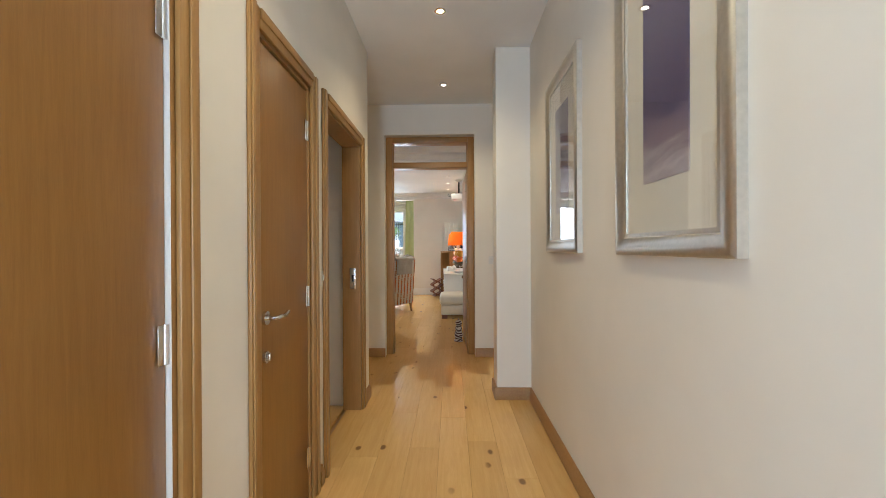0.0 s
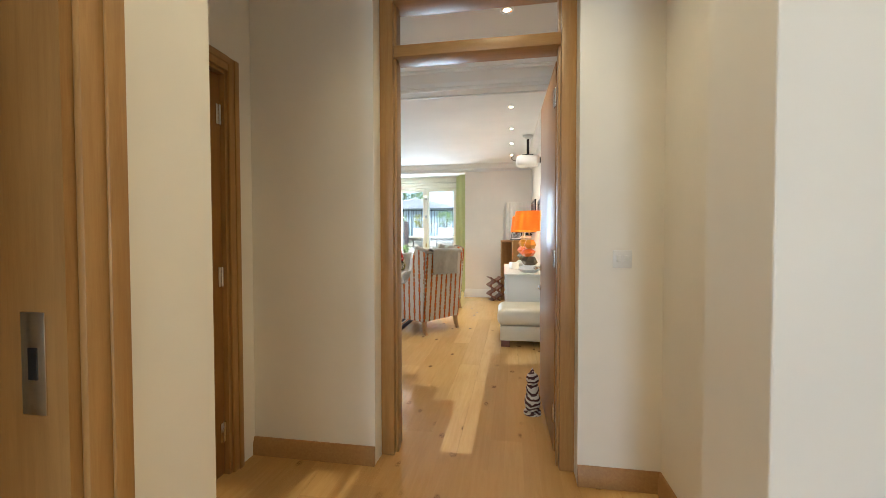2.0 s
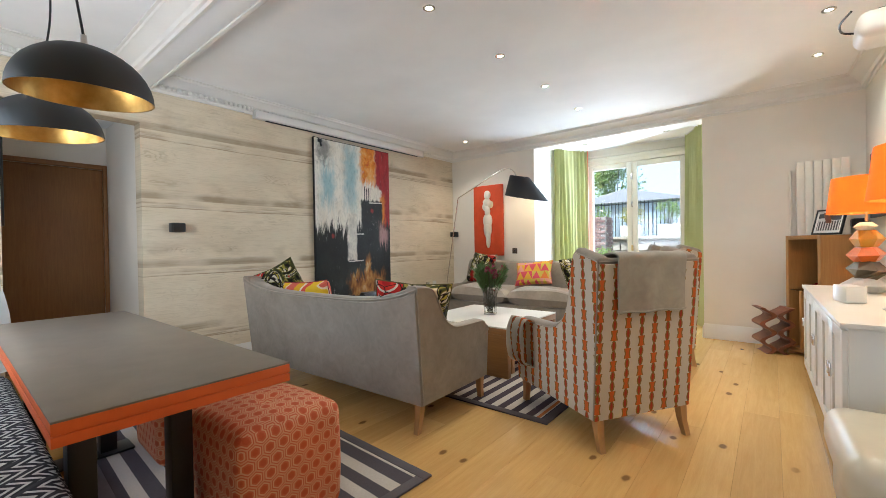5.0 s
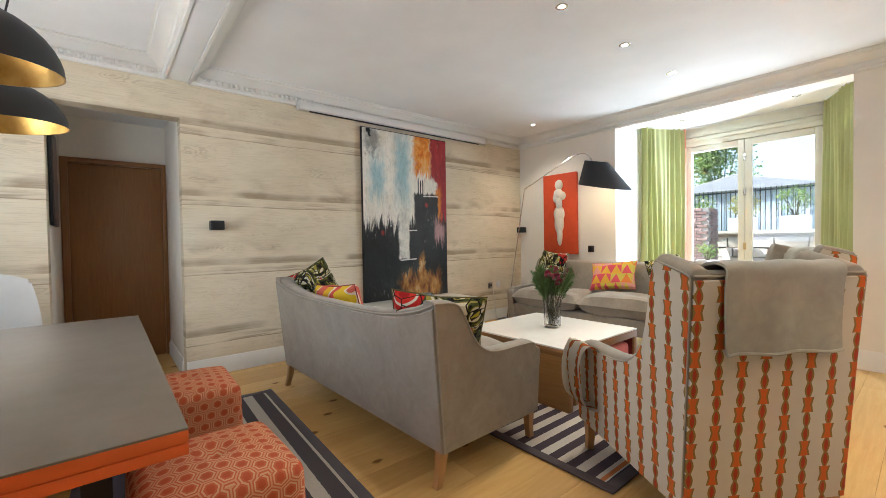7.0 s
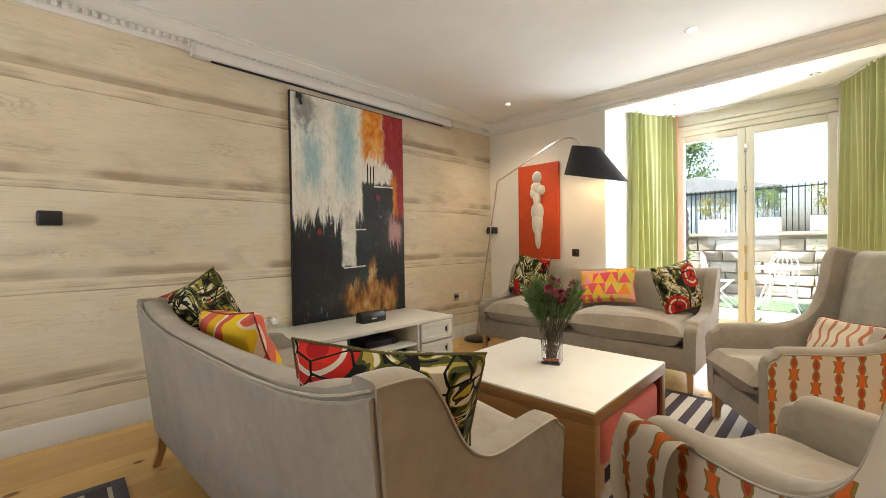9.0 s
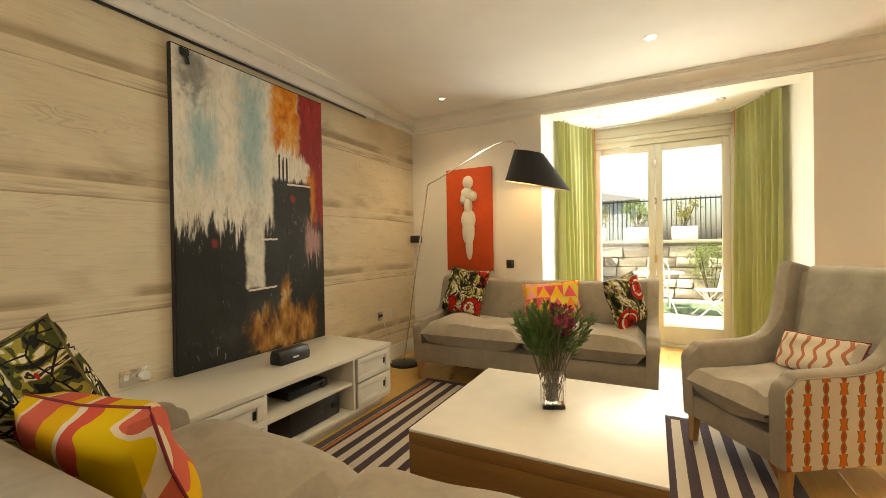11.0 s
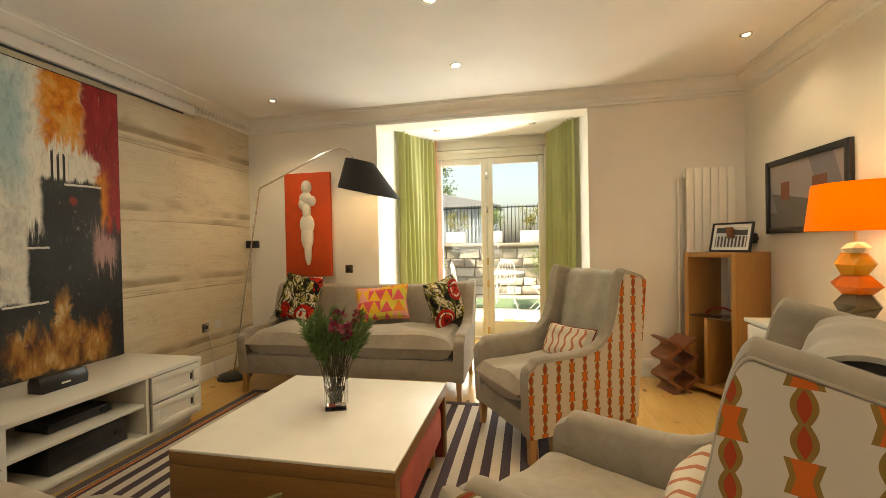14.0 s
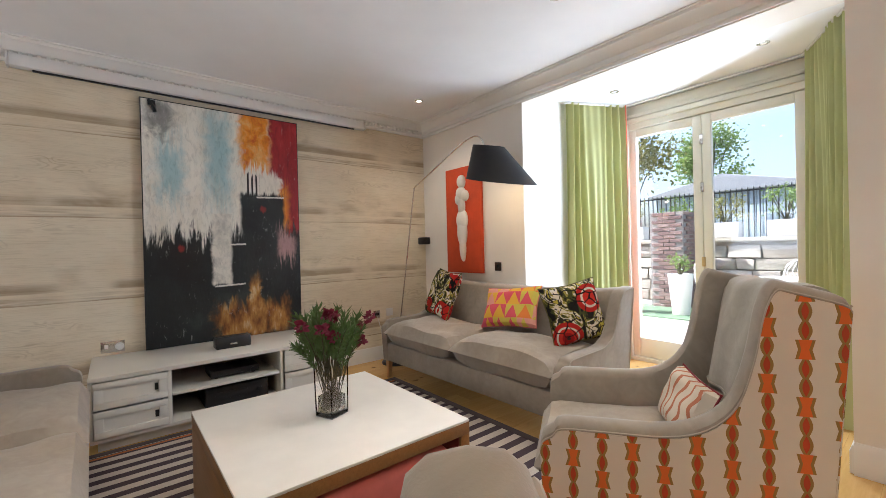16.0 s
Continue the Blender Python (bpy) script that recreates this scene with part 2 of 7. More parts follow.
def hex_fabric():
    m = Mat("orange_hexagon_weave", 0.85, spec=0.2)
    u, v = m.facing()
    k = 1 / 0.056
    px, py = u * k, v * k
    S = 1.7320508
    ax, ay = px.fract() - 0.5, ((py / S).fract() - 0.5) * S
    bx, by = (px + 0.5).fract() - 0.5, ((py / S + 0.5).fract() - 0.5) * S
    da, db = ax * ax + ay * ay, bx * bx + by * by
    sel = da.lt(db)
    gx = (ax * sel + bx * sel.rsub(1.0)).abs()
    gy = (ay * sel + by * sel.rsub(1.0)).abs()
    h = gx.max(gx * 0.5 + gy * 0.8660254)
    ring = h.gt(0.30) * h.lt(0.385)
    core = h.lt(0.20)
    edge = h.gt(0.455)
    c = m.mix(core, (0.60, 0.155, 0.07), (0.54, 0.115, 0.05))
    c = m.mix(ring, c, (0.72, 0.42, 0.24))
    c = m.mix(edge, c, (0.70, 0.36, 0.20))
    m.colour(m.mix(0.25, c, m.ramp(m.noise(6, 3), [(0.3, (0.8, 0.75, 0.7)), (0.7, (1, 1, 1))]), "MULTIPLY"))
    m.bump(h * 0.5 + m.noise(300, 2) * 0.5, 0.15, 0.002)
    return m.m


M_HEX = hex_fabric()


def zigzag_fabric():
    m = Mat("black_white_zigzag_weave", 0.9, spec=0.2)
    u, v = m.facing()
    leg = ((u / 0.11).fract() - 0.5).abs() * 0.11
    s = ((v + leg) / 0.036).fract()
    s2 = ((u * 0.6 + v * 0.5) / 0.075).fract()
    c = m.mix(s.gt(0.58), (0.022, 0.022, 0.025), (0.50, 0.48, 0.44))
    c = m.mix(s2.gt(0.84), c, (0.04, 0.04, 0.045))
    m.colour(c)
    m.bump(m.noise(300, 2), 0.2, 0.002)
    return m.m


M_ZIG = zigzag_fabric()


def stripe_rug(name, axis, lo, hi, pitch, dark, pale, line_c):
    m = Mat(name, 0.97, spec=0.1)
    co = m.xyz()
    u = co[axis] + (m.noise(60, 2) - 0.5) * 0.004
    s = (u / pitch).fract().gt(0.5)
    c = m.mix(s, dark, pale)
    edge = m.xyz()[axis]
    line = (edge - lo).abs().lt(0.012)
    line2 = (edge - hi).abs().lt(0.012)
    c = m.mix(line.max(line2), c, line_c)
    m.colour(m.mix(0.35, c, m.ramp(m.noise(90, 3), [(0.3, (0.7, 0.68, 0.66)), (0.7, (1, 1, 1))]), "MULTIPLY"))
    m.bump(m.noise(260, 2), 0.5, 0.004)
    return m.m


def wallpaper():
    """Pale limed-wood wallpaper: boards 0.625 m high, each with a smoky band above its lower joint and flame grain."""
    m = Mat("limed_wood_wallpaper", 0.7, spec=0.25)
    x, y, z = m.xyz()
    zz = (z + (m.noise(1.1, 2, (1, 1, 0.4)) - 0.5) * 0.035 - 0.28) / 0.625
    row = (z - 0.28) / 0.625
    cell = row.floor()
    f = zz.fract()
    along = y + cell * 0.43
    run = m.noise(1.0, 2, vector=m.vec(along * 1.5, cell * 7.3))
    run2 = m.noise(1.0, 2, vector=m.vec(along * 2.1 + 5.0, cell * 3.1 + 2.0))
    streak = m.noise(1.0, 4, vector=m.vec(along * 2.2, z * 46.0), rough=0.5, distortion=0.5)
    cloud = m.noise(1.0, 3, vector=m.vec(along * 2.4, z * 4.5 + cell), distortion=0.6)
    band = f.step(0.125, 0.14) * f.step(0.27, 0.19) * run.step(0.34, 0.54)
    low = f.step(0.12, 0.06) * run2.step(0.36, 0.62)
    line = f.step(0.022, 0.004)
    haze = f.step(0.62, 0.30) * f.step(0.10, 0.16) * cloud.step(0.48, 0.74)
    dark = band * (streak * 0.6 + 0.42) + low * streak.step(0.34, 0.62) * 0.62 + line * run2.step(0.25, 0.5) * 0.6 + haze * 0.42
    flame = ((f - 0.62 + (m.noise(1.0, 2, vector=m.vec(along * 2.6, z * 7.0)) - 0.5) * 0.9) * 95.0).sin()
    figure = m.noise(1.0, 2, vector=m.vec(along * 2.0 + 9.0, z * 5.0)).step(0.52, 0.66) * f.step(0.30, 0.40)
    dark = dark + flame.step(0.1, 0.95) * figure * 0.28 + streak.step(0.52, 0.75) * 0.14
    broad = m.noise(1.3, 3, (1, 1, 1.6))
    c = m.ramp(broad, [(0.30, (0.67, 0.575, 0.415)), (0.5, (0.73, 0.64, 0.475)), (0.7, (0.78, 0.70, 0.54))])
    c = m.mix(dark.min(0.85), c, (0.34, 0.255, 0.155))
    fine = m.noise(1.0, 5, vector=m.vec(along * 7.0, z * 150.0), rough=0.65, distortion=0.8)
    c = m.mix(0.5, c, m.ramp(fine, [(0.32, (0.70, 0.66, 0.58)), (0.5, (0.97, 0.96, 0.95)), (0.66, (1, 1, 1))]), "MULTIPLY")
    m.colour(c)
    m.bump(streak * 0.5 + fine * 0.5, 0.14, 0.002)
    return m.m


M_PAPER = wallpaper()


def glass(name, rough=0.0, tint=(1, 1, 1)):
    m = Mat(name, rough)
    m.b.inputs["Transmission Weight"].default_value = 1.0
    m.b.inputs["IOR"].default_value = 1.45
    m.colour(tint)
    return m.m


M_GLASS = glass("clear_glass")


def pane_glass():
    m = bpy.data.materials.new("thin_window_pane")
    m.use_nodes = True
    t = m.node_tree
    t.nodes.remove(t.nodes["Principled BSDF"])
    tr, gl, mx = t.nodes.new("ShaderNodeBsdfTransparent"), t.nodes.new("ShaderNodeBsdfGlossy"), t.nodes.new("ShaderNodeMixShader")
    gl.inputs["Roughness"].default_value = 0.02
    lw = t.nodes.new("ShaderNodeLayerWeight")
    lw.inputs[0].default_value = 0.5
    f = V(t, lw.outputs["Facing"])._m("POWER", 4.0) * 0.75 + 0.04
    t.links.new(f.s, mx.inputs[0])
    t.links.new(tr.outputs[0], mx.inputs[1])
    t.links.new(gl.outputs[0], mx.inputs[2])
    t.links.new(mx.outputs[0], t.nodes["Material Output"].inputs[0])
    return m


M_PANE = pane_glass()


def glow(name, c, s):
    m = Mat(name, 0.5)
    m.colour((0.8, 0.8, 0.8))
    m.emit(c, s)
    return m.m


M_BULB = glow("lit_halogen_lamp", (1.0, 0.80, 0.55), 14.0)
M_SHADEOR = Mat("orange_fabric_lampshade", 0.8)
M_SHADEOR.colour((0.88, 0.33, 0.025))
M_SHADEOR.b.inputs["Transmission Weight"].default_value = 0.0
M_SHADEOR.bump(M_SHADEOR.noise(300, 2), 0.1, 0.001)


def translucent(mat, c, amount):
    t = mat.t
    tl, mx = t.nodes.new("ShaderNodeBsdfTranslucent"), t.nodes.new("ShaderNodeMixShader")
    tl.inputs[0].default_value = (*c, 1)
    mx.inputs[0].default_value = amount
    t.links.new(mat.b.outputs[0], mx.inputs[1])
    t.links.new(tl.outputs[0], mx.inputs[2])
    t.links.new(mx.outputs[0], t.nodes["Material Output"].inputs[0])
    return mat.m


M_SHADEOR = translucent(M_SHADEOR, (1.0, 0.42, 0.04), 0.5)


def curtain_cloth():
    m = Mat("lime_green_curtain_linen", 0.9, spec=0.15)
    n = m.noise(2.2, 3)
    m.colour(m.ramp(n, [(0.3, (0.43, 0.43, 0.20)), (0.7, (0.53, 0.53, 0.27))]))
    m.bump(m.noise(300, 2), 0.15, 0.002)
    return translucent(m, (0.62, 0.65, 0.29), 0.32)


M_CURTAIN = curtain_cloth()
M_CORAL = plain("coral_curtain_trim", (0.72, 0.16, 0.09), 0.9)


def floral(name, seed):
    m = Mat(name, 0.9, spec=0.15)
    x, y, z = m.xyz()
    v = m.vec(x + seed, y, z)
    warp = m.noise(4, 2, vector=v)
    d = m.voronoi(3.5, vector=v)
    d2 = m.voronoi(10, vector=m.vec(x + warp * 0.12 + seed, y, z + warp * 0.1), feature="DISTANCE_TO_EDGE")
    leaf = m.noise(5.6, 2, vector=v, distortion=2.4)
    c = m.ramp(leaf, [(0.0, (0.015, 0.014, 0.012)), (0.40, (0.06, 0.065, 0.02)), (0.47, (0.30, 0.25, 0.05)), (0.51, (0.62, 0.56, 0.42)),
                      (0.575, (0.03, 0.028, 0.02)), (0.64, (0.44, 0.36, 0.05))], True)
    flower = (d + warp * 0.12).lt(0.46)
    petal = m.ramp(d * 2.2 + warp * 0.5, [(0.0, (0.04, 0.02, 0.02)), (0.42, (0.30, 0.012, 0.012)), (0.60, (0.52, 0.03, 0.018)), (0.80, (0.60, 0.55, 0.42)), (0.9, (0.42, 0.02, 0.015))], True)
    c = m.mix(flower, c, petal)
    c = m.mix(d2.lt(0.028), c, (0.012, 0.011, 0.01))
    m.colour(c)
    m.bump(m.noise(300, 2), 0.2, 0.002)
    return m.m


M_FLORAL = floral("dark_floral_print", 0.0)
M_FLORAL2 = floral("dark_floral_print_light", 3.3)


def triangles():
    m = Mat("pink_yellow_triangle_print", 0.9, spec=0.15)
    x, y, z = m.xyz()
    k = 1 / 0.115
    fx, fz = (x * k).fract(), (z * k).fract()
    odd = (((x * k).floor() + (z * k).floor()) / 2.0).fract().gt(0.25)
    tri = (fx - 0.5).abs() * 2.0
    up = (tri + fz).lt(1.0)
    idx = ((x * k).floor() * 0.37 + (z * k).floor() * 0.61 + up * 0.23 + odd * 0.4).fract()
    c = m.ramp(idx, [(0.0, (0.68, 0.10, 0.13)), (0.2, (0.74, 0.42, 0.05)), (0.38, (0.72, 0.33, 0.26)), (0.55, (0.70, 0.60, 0.40)), (0.7, (0.62, 0.50, 0.08)), (0.85, (0.74, 0.22, 0.05))], True)
    m.colour(c)
    m.bump(m.noise(300, 2), 0.2, 0.002)
    return m.m


M_TRI = triangles()


def ikat(name):
    m = Mat(name, 0.9, spec=0.15)
    x, y, z = m.xyz()
    n = m.noise(3.2, 2, (1, 1, 1), distortion=0.7)
    v = (x * 2.3 + z * 1.1 + n * 0.9).fract()
    c = m.ramp(v, [(0.0, (0.68, 0.45, 0.02)), (0.3, (0.60, 0.09, 0.06)), (0.5, (0.72, 0.62, 0.48)), (0.6, (0.66, 0.38, 0.02)), (0.82, (0.58, 0.12, 0.08)), (0.93, (0.70, 0.56, 0.40))], True)
    m.colour(c)
    m.bump(m.noise(300, 2), 0.2, 0.002)
    return m.m


M_IKAT = ikat("yellow_coral_print")


def lumbar():
    m = Mat("cream_rust_wave_print", 0.9, spec=0.15)
    x, y, z = m.xyz()
    w = ((z * 60).sin() * 0.012 + x) / 0.07
    d = (w.fract() - 0.5).abs()
    m.colour(m.mix(d.lt(0.14), (0.64, 0.56, 0.44), (0.46, 0.17, 0.09)))
    m.bump(m.noise(300, 2), 0.2, 0.002)
    return m.m


M_LUMBAR = lumbar()

# ---- mesh helpers ----


def add_box(bm, size, at=(0, 0, 0), bevel=0.0, seg=2, m=None):
    """A box of that size centred at a place, with rounded edges."""
    r = bmesh.ops.create_cube(bm, size=1.0)
    vs = r["verts"]
    bmesh.ops.scale(bm, vec=size, verts=vs)
    if bevel:
        es = list({e for v in vs for e in v.link_edges})
        g = bmesh.ops.bevel(bm, geom=es, offset=min(bevel, min(size) * 0.49), segments=seg, affect="EDGES", profile=0.5)
        vs = list({v for f in g["faces"] for v in f.verts} | {v for v in vs if v.is_valid})
    mm = Matrix.Translation(at) if m is None else m @ Matrix.Translation(at)
    bmesh.ops.transform(bm, matrix=mm, verts=vs)
    return bm


def span(bm, x0, x1, y0, y1, z0, z1, bevel=0.0, seg=2):
    return add_box(bm, (x1 - x0, y1 - y0, z1 - z0), ((x0 + x1) / 2, (y0 + y1) / 2, (z0 + z1) / 2), bevel, seg)


def add_prism(bm, pts, depth, m=None, bevel=0.0, seg=2):
    """A polygon in x, z pulled through depth along y, centred."""
    a = [bm.verts.new((x, -depth / 2, z)) for x, z in pts]
    b = [bm.verts.new((x, depth / 2, z)) for x, z in pts]
    fs = [bm.faces.new(a), bm.faces.new(list(reversed(b)))]
    n = len(pts)
    for i in range(n):
        fs.append(bm.faces.new((a[(i + 1) % n], a[i], b[i], b[(i + 1) % n])))
    bmesh.ops.recalc_face_normals(bm, faces=fs)
    vs = a + b
    if bevel:
        rim = [e for f in fs[:2] for e in f.edges]
        g = bmesh.ops.bevel(bm, geom=rim, offset=bevel, segments=seg, affect="EDGES", profile=0.5)
        vs = list({v for f in g["faces"] for v in f.verts} | {v for v in vs if v.is_valid})
    if m is not None:
        bmesh.ops.transform(bm, matrix=m, verts=vs)
    return bm


def add_lathe(bm, prof, seg=24, m=None, sx=1.0, sy=1.0):
    """Turn a profile of (radius, height) about z."""
    rings = []
    for r, z in prof:
        rings.append([bm.verts.new((sx * r * math.cos(2 * math.pi * i / seg), sy * r * math.sin(2 * math.pi * i / seg), z)) for i in range(seg)])
    fs = []
    for a, b in zip(rings, rings[1:]):
        for i in range(seg):
            fs.append(bm.faces.new((a[i], a[(i + 1) % seg], b[(i + 1) % seg], b[i])))
    vs = [v for ring in rings for v in ring]
    if m is not None:
        bmesh.ops.transform(bm, matrix=m, verts=vs)
    return bm


def add_cyl(bm, r0, r1, h, m=None, seg=16, caps=True):
    r = bmesh.ops.create_cone(bm, cap_ends=caps, segments=seg, radius1=r0, radius2=r1, depth=h)
    vs = r["verts"]
    bmesh.ops.translate(bm, vec=(0, 0, h / 2), verts=vs)
    if m is not None:
        bmesh.ops.transform(bm, matrix=m, verts=vs)
    return bm


def spline(pts, n=6):
    """Points on a smooth curve through pts."""
    P = [Vector(p) for p in pts]
    P = [P[0] * 2 - P[1]] + P + [P[-1] * 2 - P[-2]]
    out = []
    for i in range(1, len(P) - 2):
        a, b, c, d = P[i - 1:i + 3]
        for k in range(n):
            t = k / n
            out.append(0.5 * ((2 * b) + (c - a) * t + (2 * a - 5 * b + 4 * c - d) * t * t + (3 * b - a - 3 * c + d) * t ** 3))
    out.append(P[-2])
    return out


def add_tube(bm, pts, r, seg=8):
    """A round tube along points."""
    P = [Vector(p) for p in pts]
    rings = []
    up = Vector((0.31, 0.17, 0.94))
    for i, p in enumerate(P):
        d = (P[min(i + 1, len(P) - 1)] - P[max(i - 1, 0)]).normalized()
        s = d.cross(up)
        s = s.normalized() if s.length > 1e-4 else d.orthogonal().normalized()
        t = s.cross(d)
        rings.append([bm.verts.new(p + r * (math.cos(2 * math.pi * k / seg) * s + math.sin(2 * math.pi * k / seg) * t)) for k in range(seg)])
    for a, b in zip(rings, rings[1:]):
        for k in range(seg):
            bm.faces.new((a[k], a[(k + 1) % seg], b[(k + 1) % seg], b[k]))
    bm.faces.new(rings[0])
    bm.faces.new(list(reversed(rings[-1])))
    return bm


def add_cushion(bm, w, h, d, m=None, n=14, puff=0.5, seed=0, corner=0.0):
    """A stuffed cushion w by h (x, z), d thick (y), with drawn-out corners and soft dents."""
    sides = []
    for sgn in (-1, 1):
        g = []
        for i in range(n + 1):
            row = []
            for j in range(n + 1):
                u, v = 2 * i / n - 1, 2 * j / n - 1
                t = max(0.0, (1 - u ** 2 * u ** 2)) ** puff * max(0.0, (1 - v ** 2 * v ** 2)) ** puff
                pull = 1 - corner * ((1 - abs(u)) ** 0.8 * abs(v) ** 3)
                pullx = 1 - corner * ((1 - abs(v)) ** 0.8 * abs(u) ** 3)
                wob = noise.noise((u * 1.4 + seed, v * 1.4, sgn * 2.0 + seed)) * 0.18 * d
                row.append((u * w / 2 * pullx, sgn * (d / 2 * t) + wob * t, v * h / 2 * pull))
            g.append(row)
        sides.append(g)
    vs = {}

    def vert(s, i, j):
        key = (i, j) if i in (0, n) or j in (0, n) else (s, i, j)
        if key not in vs:
            vs[key] = bm.verts.new(sides[s][i][j])
        return vs[key]
    for s in (0, 1):
        for i in range(n):
            for j in range(n):
                q = [vert(s, i, j), vert(s, i + 1, j), vert(s, i + 1, j + 1), vert(s, i, j + 1)]
                bm.faces.new(q if s == 0 else list(reversed(q)))
    if m is not None:
        bmesh.ops.transform(bm, matrix=m, verts=list(vs.values()))
    return bm


def mesh_of(name, bm, material, smooth=True):
    me = bpy.data.meshes.new(name)
    bm.normal_update()
    bm.to_mesh(me)
    bm.free()
    for mm in (material if isinstance(material, (list, tuple)) else [material]):
        me.materials.append(mm)
    if smooth:
        me.polygons.foreach_set("use_smooth", [True] * len(me.polygons))
        me.set_sharp_from_angle(angle=radians(38))
    return me


def part(name, bm, material, parent=None, label="", m=None, smooth=True):
    ob = new(name, mesh_of(name, bm, material, smooth))
    if m is not None:
        ob.matrix_basis = m
    if parent is not None:
        ob.parent = parent
    return tagged(ob, label)


def thing(name, label, category, m=None, group="", kind=""):
    ob = new(name)
    ob.empty_display_size = 0.1
    if m is not None:
        ob.matrix_basis = m
    return tagged(ob, label, category, group, kind)


def solid(name, bm, material, label, category="", kind="", group="", m=None, smooth=True):
    return tagged(part(name, bm, material, None, "", m, smooth), label, category, group, kind)


def B():
    return bmesh.new()


# ---- structure: living room ----
XL, XR, YN, YF, ZC = -4.41, 0.76, 4.72, 10.78, 2.735
HZ = 2.93  # hall ceiling
HXL, HXR, HXR2, HY0 = -0.385, 0.985, 0.70, -2.4
PIER_Y = 3.37
YH = 4.455
RW = pose(0.785, 4.72, 0, 0, 0, 1.2)  # the long wall opposite the paper one runs slightly askew


def wall(name, bm, label, material=M_WALL):
    return solid(name, bm, material, label, "wall", "structure", smooth=False)


# papered wall with its passage opening
b = B()
span(b, XL - 0.16, XL, YN - 0.25, 5.39, 0, 2.95)
span(b, XL - 0.16, XL, 6.24, YF + 0.3, 0, 2.95)
span(b, XL - 0.16, XL, 5.39, 6.24, 2.285, 2.95)
wall("wall_west", b, "pale limed wood-effect papered wall with smoky bands", M_PAPER)
# passage behind it
b = B()
span(b, -5.72, -5.58, 5.0, 6.6, 0, 2.6)
span(b, -5.58, XL - 0.16, 5.27, 5.39, 0, 2.6)
span(b, -5.58, XL - 0.16, 6.24, 6.36, 0, 2.6)
wall("wall_passage", b, "plain cream painted walls of a short passage")
b = B()
span(b, -5.58, XL - 0.16, 5.39, 6.24, 2.45, 2.6)
solid("ceiling_passage", b, M_CEIL, "white painted passage ceiling", "ceiling", "structure")

# long wall opposite
b = B()
span(b, 0, 0.2, -0.25, 6.4, 0, 2.95)
o = wall("wall_east", b, "warm white painted long wall")
o.matrix_basis = RW
# window wall with the bay opening
BX0, BX1, BZ = -2.85, -0.69, 2.58
b = B()
span(b, XL, BX0, YF, YF + 0.25, 0, 2.95)
span(b, BX1, 1.1, YF, YF + 0.25, 0, 2.95)
span(b, BX0, BX1, YF, YF + 0.25, BZ, 2.95)
wall("wall_north", b, "warm white window wall around a bay opening")
# bay
FX0, FX1, FY = -2.54, -1.0, 12.13


def slab_wall(b, p, q, t, z0, z1):
    """An upright slab between two plan points, thickness to its far side."""
    p, q = Vector((*p, 0)), Vector((*q, 0))
    d = q - p
    m = Matrix.Translation(p) @ Matrix.Rotation(math.atan2(d.y, d.x), 4, "Z")
    add_box(b, (d.length, t, z1 - z0), (d.length / 2, t / 2, (z0 + z1) / 2), m=m)


b = B()
slab_wall(b, (BX0, YF + 0.25), (BX0, 11.45), 0.2, 0, 2.9)
slab_wall(b, (BX0, 11.45), (FX0, FY), 0.2, 0, 2.9)
slab_wall(b, (FX1, FY), (BX1, 11.45), 0.2, 0, 2.9)
slab_wall(b, (BX1, 11.45), (BX1, YF + 0.25), 0.2, 0, 2.9)
span(b, FX0, FX1, FY, FY + 0.2, 2.56, 2.9)
wall("wall_bay", b, "white painted canted bay walls", M_TRIM)
b = B()
span(b, BX0 - 0.1, BX1 + 0.1, YF + 0.2, FY + 0.25, 2.70, 2.95)
solid("ceiling_bay", b, M_CEIL, "white bay ceiling", "ceiling", "structure")
# wall between hall and room
DX0, DX1, DZ = -0.446, 0.60, 2.58
b = B()
span(b, XL - 0.2, -3.75, YH, YN, 0, 2.95)
span(b, -2.05, DX0, YH, YN, 0, 2.95)
# below and above an added window opening that is never in view
span(b, -3.75, -2.05, YH, YN, 0, 0.97)
span(b, -3.75, -2.05, YH, YN, 1.95, 2.95)
span(b, DX1, 1.2, YH, YN, 0, 2.95)
span(b, DX0, DX1, YH, YN, DZ, 2.95)
wall("wall_south", b, "warm cream wall between hall and living room")
# pane of the added, unseen window, beside the dining fill lamp
b = B()
span(b, -3.75, -2.05, YH + 0.10, YH + 0.104, 0.97, 1.95)
o = solid("unseen_window", b, M_PANE, "unseen window added to let light into the dining corner", "window", "structure")
o.visible_shadow = False
# ceilings
b = B()
span(b, XL, 1.0, YN, YF, ZC, ZC + 0.2)
solid("ceiling", b, M_CEIL, "smooth white painted living room ceiling", "ceiling", "structure")
b = B()
span(b, XL, 0.80, 6.15, 6.31, 2.60, ZC + 0.02, 0.006)
solid("ceiling_beam", b, M_CEIL, "boxed white ceiling beam dividing dining and seating areas", "beam", "structure")


CORN = [(0, 0), (0, -0.115), (0.014, -0.115), (0.018, -0.098), (0.03, -0.094), (0.034, -0.066), (0.052, -0.056), (0.075, -0.03), (0.098, -0.022), (0.102, -0.008), (0.115, -0.006), (0.115, 0)]


